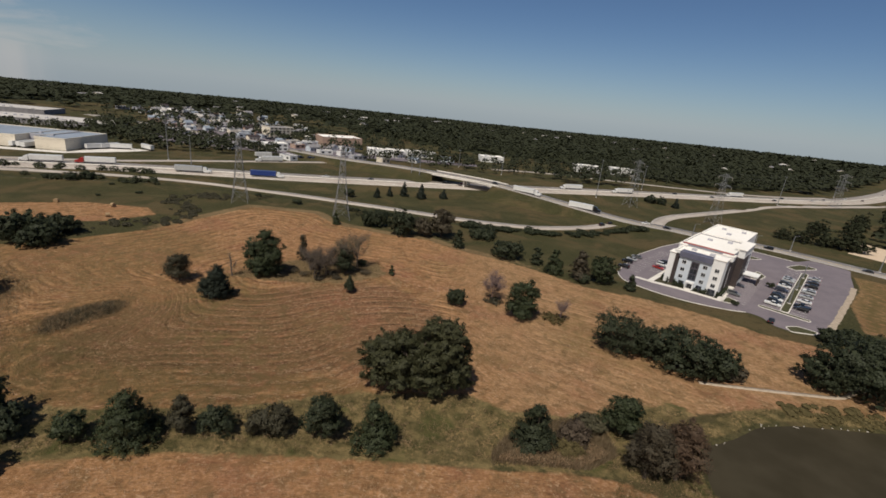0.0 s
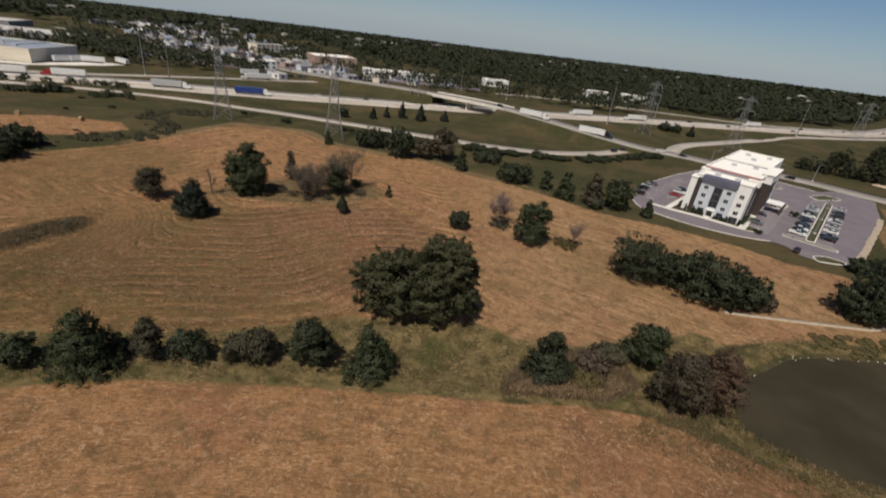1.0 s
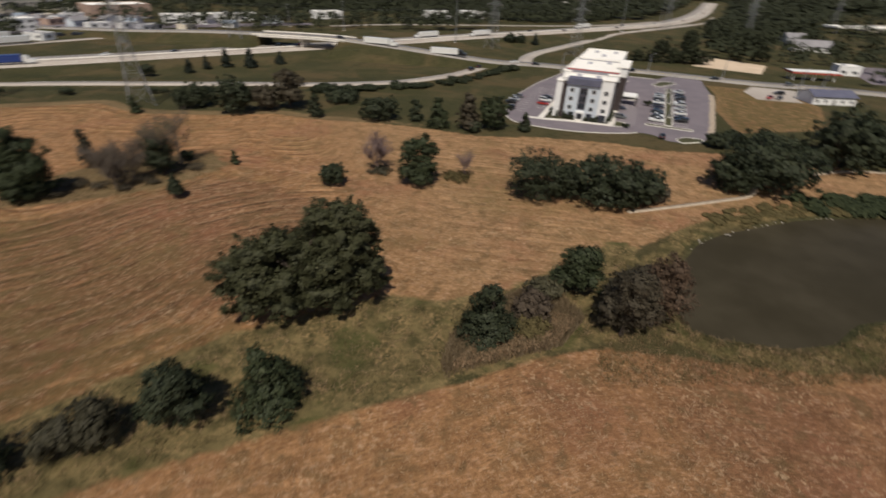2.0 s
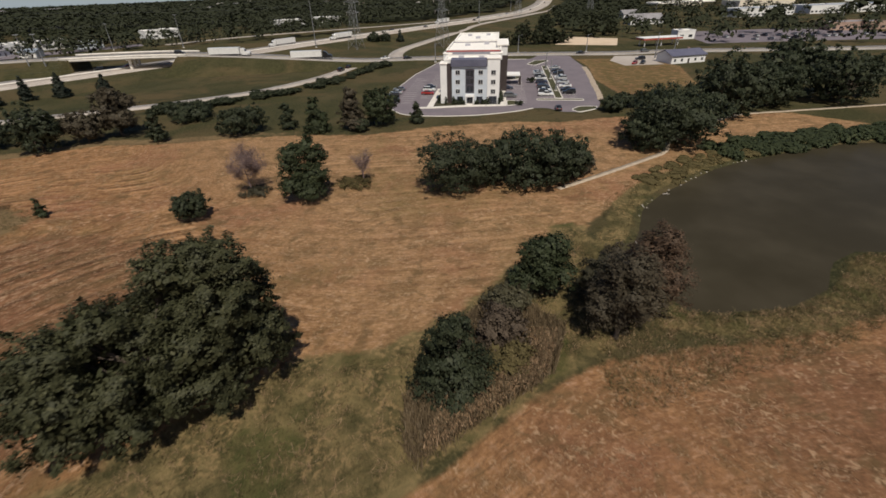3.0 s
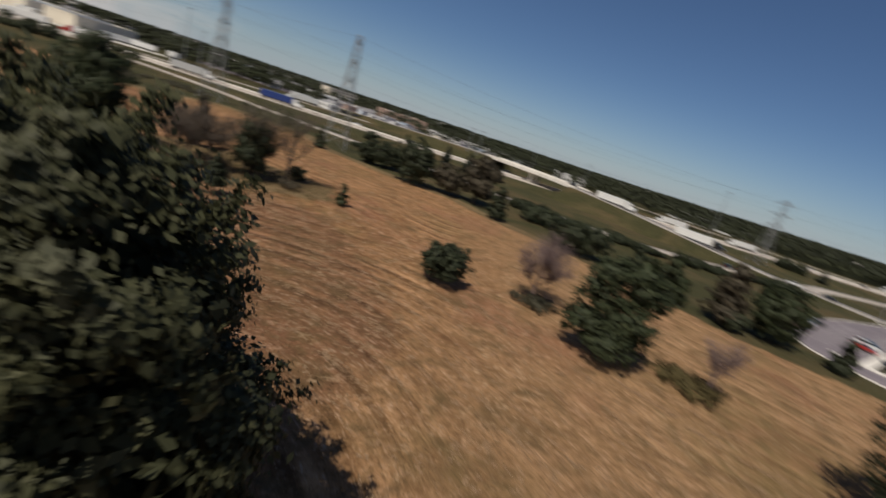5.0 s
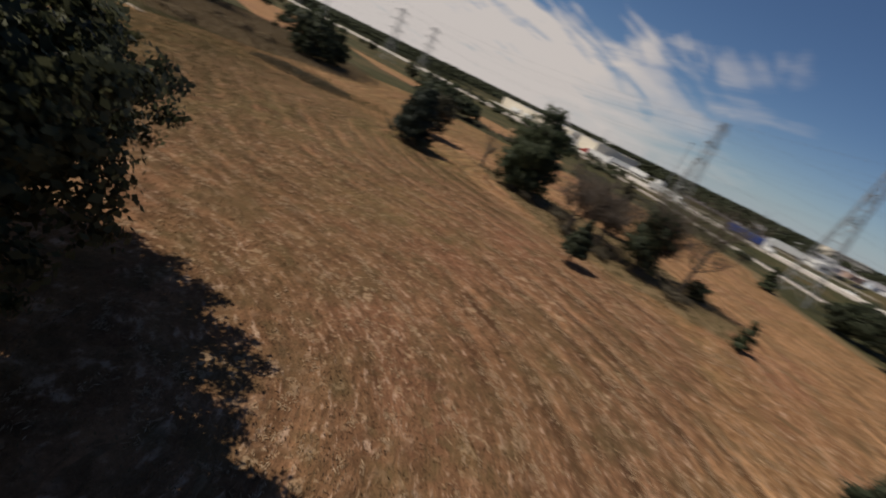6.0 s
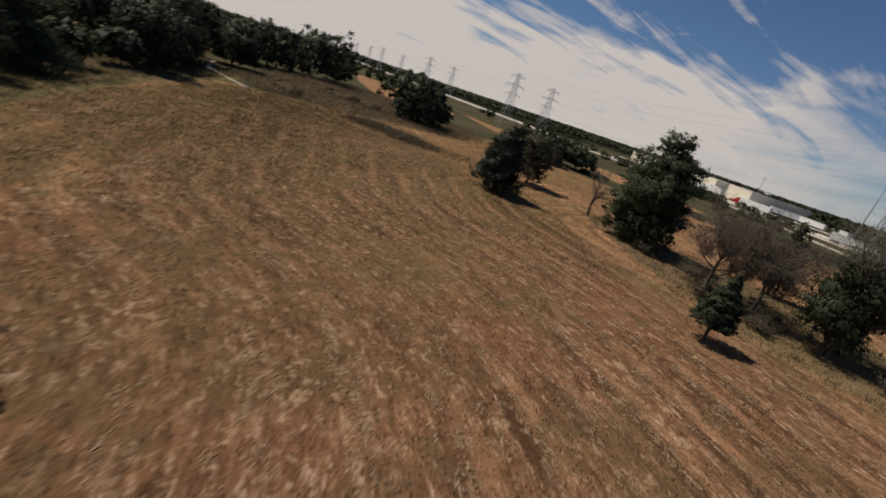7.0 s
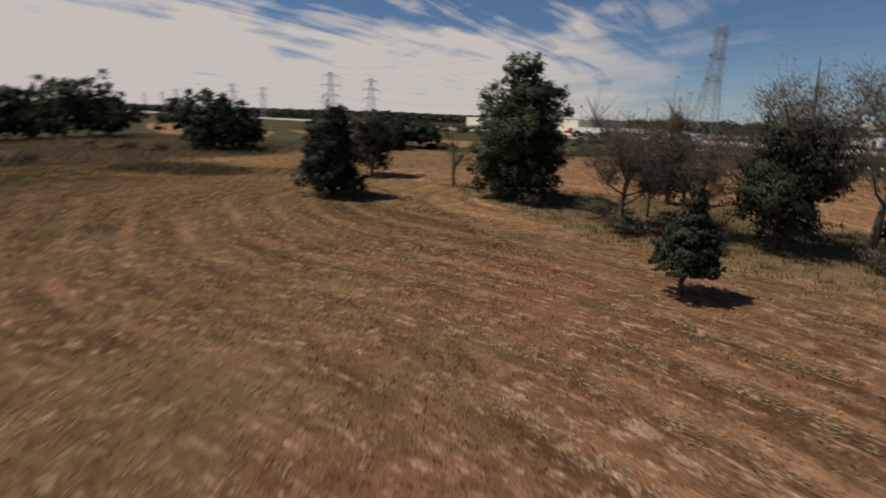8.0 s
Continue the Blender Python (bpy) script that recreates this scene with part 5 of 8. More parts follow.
def car(shape, paint, m, label, group="parked cars"):
    """A car: body, glass cabin with painted roof, lamps and four wheels with rims."""
    key = (shape, paint)
    if key in CAR_PROTO:
        return tagged(copy_thing(CAR_PROTO[key], lifted(m)), label, group=group)
    low, cab = BODY[shape]
    ob = thing("pickup_truck" if shape == "pickup" else "car", m, label, "pickup truck" if shape == "pickup" else "car", group)
    bm = side_shape(low, -0.92, 0.92)
    bmesh.ops.bevel(bm, geom=list(bm.edges), offset=0.07, segments=1, affect="EDGES")
    part("body", bm, PAINT[paint], ob)
    cb = side_shape(cab, -0.78, 0.78)
    for v in cb.verts:
        if v.co.z > 1.25:
            v.co.x *= 0.86
    part("glass_cabin", cb, MAT["car_glass"], ob, "dark tinted windows")
    ys, zs = [p[0] for p in cab], [p[1] for p in cab]
    top = max(zs)
    part("roof", box(-0.67, 0.67, ys[1] + 0.04, ys[2] - 0.02, top - 0.03, top + 0.05, 0.02), PAINT[paint], ob)
    front, back = low[-2][0], low[1][0]
    for x in (-0.62, 0.62):
        part("headlight", box(x - 0.2, x + 0.2, front - 0.14, front + 0.02, 0.62, 0.76, 0.02), MAT["lamp_glass"], ob)
        part("tail_light", box(x - 0.18, x + 0.18, back - 0.02, back + 0.1, 0.72, 0.88, 0.02), MAT["tail_red"], ob)
        for y in (-1.45, 1.45):
            w = part("wheel", CAR_WHEEL[0], MAT["rubber"], ob, at=pose(x * 1.32, y, 0.34))
            part("rim", CAR_WHEEL[1], MAT["rim"], w)
    CAR_PROTO[key] = ob
    return ob


FAR_CAR = {}


def far_car(shape, paint, m, label, group):
    """A car far off: body on dark wheels, glass cabin, painted roof."""
    if shape not in FAR_CAR:
        low, cab = BODY[shape]
        top = max(p[1] for p in cab)
        ys = [p[0] for p in cab if p[1] > top - 0.12]
        FAR_CAR[shape] = (to_mesh("body", side_shape(low, -0.92, 0.92)), to_mesh("cabin", side_shape(cab, -0.74, 0.74)),
                          to_mesh("roof", box(-0.76, 0.76, min(ys), max(ys), top - 0.04, top + 0.05)), to_mesh("running_gear", box(-0.85, 0.85, -1.7, 1.7, 0.0, 0.4)))
    ob = thing("car", m, label, "car", group)
    a, b, c, d = FAR_CAR[shape]
    part("body", a, PAINT[paint], ob)
    part("cabin", b, MAT["window_glass"], ob)
    part("roof", c, PAINT[paint], ob)
    part("running_gear", d, MAT["rubber"], ob)
    return ob


def truck(m, cab_paint, box_mat, label, length=15.5):
    """A tractor with a box trailer."""
    ob = thing("semi_truck", m, label, "truck", "trucks on the highway")
    part("trailer", box(-1.3, 1.3, -length, 0.0, 1.15, 4.1, 0.05), box_mat, ob)
    part("trailer_frame", box(-0.5, 0.5, -length + 0.6, 0.4, 0.75, 1.15), MAT["rubber"], ob)
    cab = side_shape([(0.5, 0.8), (0.5, 3.5), (1.3, 3.75), (2.5, 3.1), (2.95, 2.15), (4.7, 1.95), (5.0, 1.4), (5.0, 0.55), (0.9, 0.6)], -1.22, 1.22)
    bmesh.ops.bevel(cab, geom=list(cab.edges), offset=0.09, segments=1, affect="EDGES")
    part("cab", cab, PAINT[cab_paint], ob)
    part("windscreen", side_shape([(2.56, 3.02), (2.62, 3.05), (3.02, 2.24), (2.94, 2.2)], -1.0, 1.0), MAT["car_glass"], ob)
    part("grille", box(-0.7, 0.7, 4.96, 5.06, 0.7, 1.5, 0.02), MAT["steel"], ob)
    for x in (-1.08, 1.08):
        for y in (-length + 1.2, -length + 2.5, -0.6, 0.75, 4.1):
            w = part("wheel", TRUCK_WHEEL[0], MAT["rubber"], ob, at=pose(x, y, 0.5))
            part("rim", TRUCK_WHEEL[1], MAT["rim"], w)
    return ob


def heading(line, x, y):
    """The way of a line near a place, as a turn about z for a thing that faces +y, and the height there."""
    L = np.asarray(line, float)
    k = int(np.argmin(np.hypot(L[:, 0] - x, L[:, 1] - y)))
    d = L[min(k + 1, len(L) - 1)] - L[max(k - 1, 0)]
    return math.degrees(math.atan2(-d[0], d[1])), float(L[k, 2] - rise_at(L[k, 0], L[k, 1]))


def on_line(line, x, y):
    """A place on the road over the bridge, given so that the rise of the land leaves it on its road."""
    if line is not CROSS_ROAD:
        return x, y
    w = float(beyond(x, y)[2])
    return -1.1 + (x + 1.1) / (1 - NEARER * w), 0.2 + (y - 0.2) / (1 - NEARER * w)


def build_vehicles():
    rng = random.Random(4)
    facing = -42.85 - 90
    left = [("pickup", "white", 5.4), ("suv", "black", 9.3), ("sedan", "white", 13.2), ("suv", "black", 17.0), ("sedan", "black", 20.9), ("suv", "navy", 28.6), ("sedan", "white", 36.2), ("suv", "black", 40.2), ("sedan", "silver", 47.8), ("sedan", "silver", 51.6)]
    right = [("suv", "black", 9.2), ("pickup", "black", 13.1), ("sedan", "white", 20.9), ("sedan", "silver", 28.5), ("suv", "silver", 36.2), ("sedan", "white", 40.0), ("suv", "black", 47.8), ("sedan", "black", 55.5), ("sedan", "silver", 63.2)]
    for row, side in ((left, -1), (right, 1)):
        for s, p, d in row:
            q = st(d, 4.2 * side)
            car(s, p, pose(q[0], q[1], 0.05, 0, 0, facing + (180 if side > 0 else 0) + rng.uniform(-3, 3)), f"{p} {'sport utility' if s == 'suv' else 'pickup' if s == 'pickup' else 'saloon'} car parked by the grass strip")
    for s, p, x, y, a, words in (
        ("sedan", "red", 100.6, 187.5, facing, "red saloon car parked beside the hotel"), ("suv", "white", 104.4, 192.0, facing, "white sport utility car parked beside the hotel"),
        ("sedan", "black", 108.0, 196.5, facing, "black saloon car parked beside the hotel"), ("suv", "black", 88.5, 192.3, facing + 180, "black sport utility car parked at the lot's edge"),
        ("sedan", "silver", 92.3, 196.4, facing + 180, "silver saloon car parked at the lot's edge"), ("sedan", "grey", 96.4, 200.8, facing + 180, "grey saloon car parked at the lot's edge"),
        ("suv", "black", 83.8, 184.4, facing + 180, "black sport utility car parked at the lot's corner"), ("sedan", "navy", 128.6, 174.6, facing, "dark blue saloon car parked near the canopy"),
        ("suv", "grey", 119.6, 163.4, facing, "grey sport utility car parked near the hotel's end"), ("suv", "black", 143.5, 188.6, facing, "black sport utility car beside the canopy"),
        ("sedan", "black", 118.4, 140.2, -42.85, "black saloon car driving along the lot"), ("suv", "black", 190.2, 243.6, 40, "black sport utility car on the road")):
        z = 0.14 if "road" in words else 0.05
        car(s, p, pose(x, y, z, 0, 0, a), words)
    for line, x, y, back, cab, colour, words in (
        (HIGHWAY, -246, 275, True, "white", "white", "white box-trailer truck with a white cab"), (HIGHWAY, -221, 285.5, True, "red", "white", "white box-trailer truck with a red cab"),
        (HIGHWAY, -152, 293, False, "white", "silver", "grey flat-sided trailer truck with a white cab"), (HIGHWAY, -108, 302.5, False, "white", "blue", "blue curtain-sided trailer truck with a white cab"),
        (EXIT_RAMP, -140, 362, True, "white", "white", "white box-trailer truck on the exit ramp"), (CROSS_ROAD, 66, 303, False, "white", "white", "white box-trailer truck climbing down from the bridge"),
        (CROSS_ROAD, 100, 281, False, "black", "white", "white box-trailer truck with a black cab near the junction"), (HIGHWAY, 158, 392, True, "white", "white", "white box-trailer truck on the highway"),
        (HIGHWAY, 110, 384, True, "white", "white", "white box-trailer truck on the highway"), (HIGHWAY, 293, 446, True, "white", "white", "white box-trailer truck on the highway")):
        a, z = heading(line, x, y)
        x, y = on_line(line, x, y)
        truck(pose(x, y, z + 0.12, 0, 0, a + (180 if back else 0)), cab, PAINT[colour], words)
    for line, x, y, back, s, p in (
        (HIGHWAY, -232, 264, False, "sedan", "black"), (HIGHWAY, -80, 323, True, "sedan", "white"), (HIGHWAY, -49, 330, True, "sedan", "black"), (CROSS_ROAD, 42, 326.5, False, "suv", "black"),
        (RAMP, 99.6, 259.5, False, "suv", "black"), (RAMP, 107, 266, False, "sedan", "black"), (RAMP, 120, 275.5, False, "suv", "grey"), (CROSS_ROAD, 131, 271.5, True, "sedan", "white"),
        (CROSS_ROAD, 142, 266, False, "sedan", "black"), (HIGHWAY, 222, 418, True, "suv", "black"), (HIGHWAY, 262, 424, False, "sedan", "grey"), (HIGHWAY, 340, 448, False, "sedan", "black"),
        (HIGHWAY, 362, 468, True, "suv", "black"), (HIGHWAY, 400, 474, False, "sedan", "white"), (HIGHWAY, 430, 495, True, "sedan", "grey"), (HIGHWAY, 480, 524, True, "suv", "white"),
        (HIGHWAY, 505, 528, False, "sedan", "black"), (HIGHWAY, 610, 612, True, "suv", "silver"), (HIGHWAY, 660, 645, False, "sedan", "black"), (CROSS_ROAD, 223, 216, True, "sedan", "black"),
        (CROSS_ROAD, 252, 195, False, "suv", "grey"), (HIGHWAY, 20, 354, True, "sedan", "red"), (HIGHWAY, 6, 349, True, "suv", "black"), (HIGHWAY, 740, 722, True, "suv", "white"), (HIGHWAY, 790, 760, False, "sedan", "white")):
        a, z = heading(line, x, y)
        x, y = on_line(line, x, y)
        car(s, p, pose(x, y, z + 0.12, 0, 0, a + (180 if back else 0)), f"{p} {'sport utility' if s == 'suv' else 'saloon'} car driving on the road", "cars on the roads")


build_vehicles()


# ---- masts, towers and wires ----
def pylon(m, label):
    """A lattice transmission tower: legs, bracing, crossarms and insulators; 36 m high."""
    ob = thing("transmission_tower", m, label, "pylon", "transmission towers")
    levels = [(0, 3.9), (6, 3.1), (11.5, 2.45), (16.5, 1.95), (21, 1.6), (25, 1.3), (28.5, 1.15), (32, 1.0), (36, 0.8)]
    corner = ((1, 1), (-1, 1), (-1, -1), (1, -1))
    for cx, cy in corner:
        V, F = tubes([[(cx * w, cy * w, z, 0.12 if z < 20 else 0.09) for z, w in levels]], 4)
        part("leg", mesh_of("leg", V, F), MAT["steel"], ob)
    rods = []
    for (z0, w0), (z1, w1) in zip(levels[:-1], levels[1:]):
        for i in range(4):
            (ax, ay), (bx, by) = corner[i], corner[(i + 1) % 4]
            rods.append([(ax * w0, ay * w0, z0, 0.05), (bx * w1, by * w1, z1, 0.05)])
            rods.append([(bx * w0, by * w0, z0, 0.05), (ax * w1, ay * w1, z1, 0.05)])
            rods.append([(ax * w1, ay * w1, z1, 0.05), (bx * w1, by * w1, z1, 0.05)])
    V, F = tubes(rods, 4)
    tagged(part("bracing", mesh_of("bracing", V, F), MAT["steel"], ob), kind="stuff")
    for z, reach in ((21.6, 5.2), (27.6, 6.2), (33.6, 5.0)):
        arm = []
        for s in (-1, 1):
            for dy in (-0.9, 0.9):
                arm.append([(s * 0.9, dy, z, 0.09), (s * reach, 0, z + 0.25, 0.07)])
                arm.append([(s * 0.9, dy, z + 1.5, 0.08), (s * reach, 0, z + 0.25, 0.07)])
            for f in (0.35, 0.65):
                arm.append([(s * (0.9 + f * (reach - 0.9)), 0.9 * (1 - f), z, 0.05), (s * (0.9 + f * (reach - 0.9)), 0, z + 1.5 - f * 1.25, 0.05)])
        V, F = tubes(arm, 4)
        tagged(part("crossarm", mesh_of("crossarm", V, F), MAT["steel"], ob), kind="stuff")
        for s in (-1, 1):
            V, F = tubes([[(s * reach, 0, z + 0.2, 0.10), (s * reach, 0, z - 1.6, 0.10)]], 6)
            part("insulator", mesh_of("insulator", V, F), MAT["stone"], ob)
    return ob


LINE_A = [(-890, 2), (-695, 68), (-499, 132), (-310, 189), (-101, 230), (146, 334), (392, 436), (640, 545)]
LINE_B = [(-860, -22), (-660, 42), (-464, 106), (-285, 159), (-46, 217), (189, 298), (430, 372), (668, 450)]


def build_pylons():
    proto = None
    for line in (LINE_A, LINE_B):
        for i, (x, y) in enumerate(line):
            a, b = line[max(i - 1, 0)], line[min(i + 1, len(line) - 1)]
            ang = math.degrees(math.atan2(b[1] - a[1], b[0] - a[0])) + 90
            m = pose(x, y, 0, 0, 0, ang)
            if proto is None:
                proto = pylon(m, "grey steel lattice transmission tower with three crossarms")
                proto.scale = (1, 1, 0.87)
            else:
                # towers near the highway stand a little taller than those to the west
                copy_thing(proto, m @ Matrix.Diagonal((1, 1, 1.0 if x < -200 else 1.11, 1)))
        ob = thing("power_line", pose(0, 0, 0), "thin sagging overhead cables between the towers", "power line")
        P = np.array(line, float)
        d = np.gradient(P, axis=0)
        d /= np.linalg.norm(d, axis=1, keepdims=True)
        nrm = np.c_[-d[:, 1], d[:, 0]]
        for z, reach in ((19.2, 5.2), (25.0, 6.2), (30.7, 5.0), (34.4, 0.9)):
            for s in ((-1, 1) if reach else (0,)):
                q = P + nrm * reach * s
                pts = []
                for k in range(len(q) - 1):
                    t = np.linspace(0, 1, 13)[: 13 if k == len(q) - 2 else 12]
                    pts += [(*(q[k] * (1 - u) + q[k + 1] * u), z - 26 * u * (1 - u) * 0.9, 0.011) for u in t]
                V, F = tubes([pts], 3)
                part("cable", mesh_of("cable", V, F), MAT["wire"], ob)


build_pylons()


def mast(x, y, h, label, head="ring"):
    ob = thing("light_mast", pose(x, y, 0), label, "street lamp", "tall road lamps")
    V, F = tubes([[(0, 0, 0, 0.32), (0, 0, h * 0.5, 0.22), (0, 0, h, 0.12)]], 8)
    part("pole", mesh_of("pole", V, F, True), MAT["steel"], ob)
    part("base", box(-0.5, 0.5, -0.5, 0.5, -0.1, 0.35, 0.05), MAT["concrete"], ob)
    if head == "ring":
        for i in range(6):
            a = i * math.pi / 3
            part("lamp_head", box(0.45, 1.05, -0.22, 0.22, -0.15, 0.18, 0.05), MAT["steel"], ob, at=pose(0, 0, h - 0.2, 0, 0, math.degrees(a)))
    else:
        V, F = tubes([[(0, 0, h - 0.4, 0.07), (0.9, 0, h, 0.06), (2.2, 0, h + 0.1, 0.05)]], 6)
        part("arm", mesh_of("arm", V, F), MAT["steel"], ob)
        part("lamp_head", box(1.9, 2.8, -0.17, 0.17, h - 0.02, h + 0.14, 0.04), MAT["steel"], ob)
    return ob


for x, y, h in ((-194, 328, 31), (-166, 306, 21), (-21, 356.5, 18), (-14.5, 352, 18), (128, 358, 29), (326, 424, 26), (60, 430, 20), (196, 430, 22), (-330, 380, 20), (480, 540, 24), (-80, 425, 16), (20, 455, 16)):
    mast(x, y, h, "tall grey steel light mast beside the highway")
for s in (14, 38, 62):
    q = st(s, 0)
    mast(q[0], q[1], 7.5, "slim grey car park lamp on the grass strip", "arm")
for x, y in ((176, 236), (232, 219), (204, 245), (149, 250)):
    mast(x, y, 9, "grey street lamp beside the road", "arm")
for x, y, h in ((234, 178, 12), (240, 172, 12)):
    mast(x, y, h, "leaning tall grey pole beside the road", "arm")


# ---- buildings near and far ----
def flat_building(m, w, d, h, wall, roof, label, category="building", name="building", bands=0, docks=0):
    """A flat-roofed building: walls, parapet roof, window bands or dock doors, a door."""
    ob = thing(name, m, label, category)
    part("wall", box(0, w, 0, d, -0.3, h), MAT[wall], ob)
    bm = bmesh.new()
    add_box(bm, 0.3, w - 0.3, 0.3, d - 0.3, h, h + 0.1)
    part("roof", bm, MAT[roof], ob)
    bm = bmesh.new()
    for b in ((-0.1, w + 0.1, -0.1, 0.3), (-0.1, w + 0.1, d - 0.3, d + 0.1), (-0.1, 0.3, 0.3, d - 0.3), (w - 0.3, w + 0.1, 0.3, d - 0.3)):
        add_box(bm, *b, h - 0.2, h + 0.5)
    part("parapet", bm, MAT[wall], ob)
    for k in range(bands):
        z = 1.2 + k * 3.1
        n = max(2, int(w / 4.5))
        pane = to_mesh("window", box(-1.3, 1.3, -0.06, 0.05, 0, 1.5))
        for i in range(n):
            part("window", pane, MAT["window_glass"], ob, at=pose((i + 0.5) * w / n, 0, z))
        n = max(1, int(d / 5.5))
        for i in range(n):
            part("window", pane, MAT["window_glass"], ob, at=pose(w, (i + 0.5) * d / n, z, 0, 0, 90))
    for i in range(docks):
        part("dock_door", box(-1.5, 1.5, -0.08, 0.05, 0.9, 4.2), MAT["grey_panel"], ob, at=pose((i + 0.5) * w / docks, 0, 0))
    for i in range(max(1, int(w * d / 500))):
        x, y = (0.2 + 0.6 * ((i * 0.618) % 1)) * w, (0.25 + 0.5 * ((i * 0.377) % 1)) * d
        part("rooftop_unit", box(x - 1, x + 1, y - 0.8, y + 0.8, h + 0.1, h + 1.1, 0.05), MAT["grey_panel"], ob)
    return ob


def gable_house(m, w, d, h, rise, wall, roof, label, name="house"):
    """A house with a gabled roof that overhangs, windows, a door and a chimney."""
    ob = thing(name, m, label, "house")
    part("wall", side_shape([(0, -0.3), (d, -0.3), (d, h), (d / 2, h + rise * 0.93), (0, h)], 0, w), MAT[wall], ob)
    t = 0.22
    e = 0.5
    k = rise / (d / 2)
    part("roof", side_shape([(-e, h - e * k + 0.05), (d / 2, h + rise + 0.05), (d + e, h - e * k + 0.05), (d + e, h - e * k + 0.05 + t), (d / 2, h + rise + 0.05 + t), (-e, h - e * k + 0.05 + t)], -e, w + e), MAT[roof], ob)
    n = max(2, int(w / 3.5))
    pane = to_mesh("window", box(-0.55, 0.55, -0.06, 0.05, 0.9, 2.1))
    for i in range(n):
        if i == n // 2:
            part("door", box(-0.5, 0.5, -0.07, 0.05, 0, 2.1), MAT["brown_clad"], ob, at=pose((i + 0.5) * w / n, 0, 0))
        else:
            part("window", pane, MAT["window_glass"], ob, at=pose((i + 0.5) * w / n, 0, 0))
    part("chimney", box(w * 0.7, w * 0.7 + 0.7, d * 0.55, d * 0.55 + 0.7, h, h + rise + 0.7), MAT["brick_wall"], ob)
    return ob


def build_buildings():
    # west of the highway: warehouses
    flat_building(pose(-279.5, 318.5, 0, 0, 0, 5), 19, 46, 7.6, "cream_wall", "blue_roof", "cream end of a warehouse with a blue-grey roof", "warehouse", "warehouse")
    flat_building(pose(-294.0, 330.0, 0, 0, 0, 5), 15.2, 34, 7.5, "grey_panel", "blue_roof", "recessed loading bay of a blue-roofed warehouse", "warehouse", "warehouse", docks=4)
    flat_building(pose(-402.8, 307.7, 0, 0, 0, 5), 108, 46, 7.6, "cream_wall", "blue_roof", "long cream warehouse with a blue-grey metal roof", "warehouse", "warehouse")
    flat_building(pose(-480, 415, 0, 0, 0, 14), 158, 46, 4.4, "grey_roof", "aged_roof", "very long grey hall with a pale flat roof", "warehouse", "warehouse")
    flat_building(pose(-590, 486, 0, 0, 0, 12), 150, 40, 5, "grey_roof", "aged_roof", "wide grey hall with a pale flat roof", "warehouse", "warehouse")
    yard = tagged(part("yard", prism([tuple(p[:2]) for p in moved([(-400, 292), (-300, 303), (-256, 312), (-232, 344), (-226, 358), (-252, 362), (-258, 319), (-300, 312), (-400, 303)])], 1.6, RISE + 0.05), MAT["concrete"]), "bright concrete loading yard", "yard", kind="structure")
    van = to_mesh("trailer", box(-1.3, 1.3, -6.5, 6.5, 1.1, 4.0, 0.05))
    legs = to_mesh("undercarriage", box(-1.0, 1.0, -5.6, 5.6, 0.05, 1.1))
    for i, (x, y, a) in enumerate(((-289, 322, 5), (-284.5, 320.5, 5), (-293, 321, 5), (-254, 340, -20), (-250, 349, -20), (-243, 352, -65), (-340, 305, -85), (-360, 302, -85), (-229, 361, 60), (-148, 386, -50))):
        t = thing("parked_trailer", pose(x, y, 0, 0, 0, a), "white box trailer parked in a yard", "trailer", "parked trailers")
        part("box_body", van, PAINT["white"], t)
        part("undercarriage", legs, MAT["rubber"], t)
    # the town beyond the highway
    flat_building(pose(-192, 522, 0, 0, 0, 52), 30, 16, 12, "cream_wall", "grey_roof", "four-storey beige apartment block", "apartments", "apartment_block", 4)
    flat_building(pose(-130, 512, 0, 0, 0, 30), 44, 30, 9, "brick_wall", "white_roof", "large pale brick store with a flat roof", "store", "store", 1)
    flat_building(pose(-74, 478, 0, 0, 0, 16), 38, 14, 5.5, "white_wall", "white_roof", "long white roadside shop row", "shop", "shop", 1)
    flat_building(pose(-34, 492, 0, 0, 0, 16), 30, 14, 5.5, "white_wall", "white_roof", "long white roadside shop row", "shop", "shop", 1)
    flat_building(pose(-160, 424, 0, 0, 0, 40), 20, 12, 6.5, "white_wall", "white_roof", "white two-storey building near the highway", "building", "building", 2)
    flat_building(pose(0, 480, 0, 0, 0, 12), 16, 10, 4.5, "blue_wall", "blue_roof", "small pale blue roadside building", "shop", "shop", 1)
    flat_building(pose(48, 520, 0, 0, 0, 12), 26, 14, 6, "white_wall", "white_roof", "white roadside building among trees", "building", "building", 1)
    flat_building(pose(158, 520, 0, 0, 0, 12), 30, 14, 7, "white_wall", "white_roof", "white roadside building among trees", "building", "building", 1)
    flat_building(pose(205, 530, 0, 0, 0, 12), 26, 14, 7, "white_wall", "white_roof", "white roadside building among trees", "building", "building", 1)
    tagged(part("town_paving", prism([tuple(p[:2]) for p in moved([(-260, 420), (-110, 415), (-80, 445), (40, 470), (40, 486), (-80, 474), (-110, 505), (-180, 520), (-420, 770), (-440, 750)])], 1.6, RISE + 0.04), MAT["asphalt"]), "worn grey paving of the town's main street", "pavement", kind="structure")
    rng = random.Random(11)
    walls, roofs = ["white_wall", "cream_wall", "white_wall", "grey_panel", "brick_wall", "blue_wall"], ["aged_roof", "grey_roof", "white_roof", "grey_roof", "blue_roof", "brown_clad"]
    spots = []
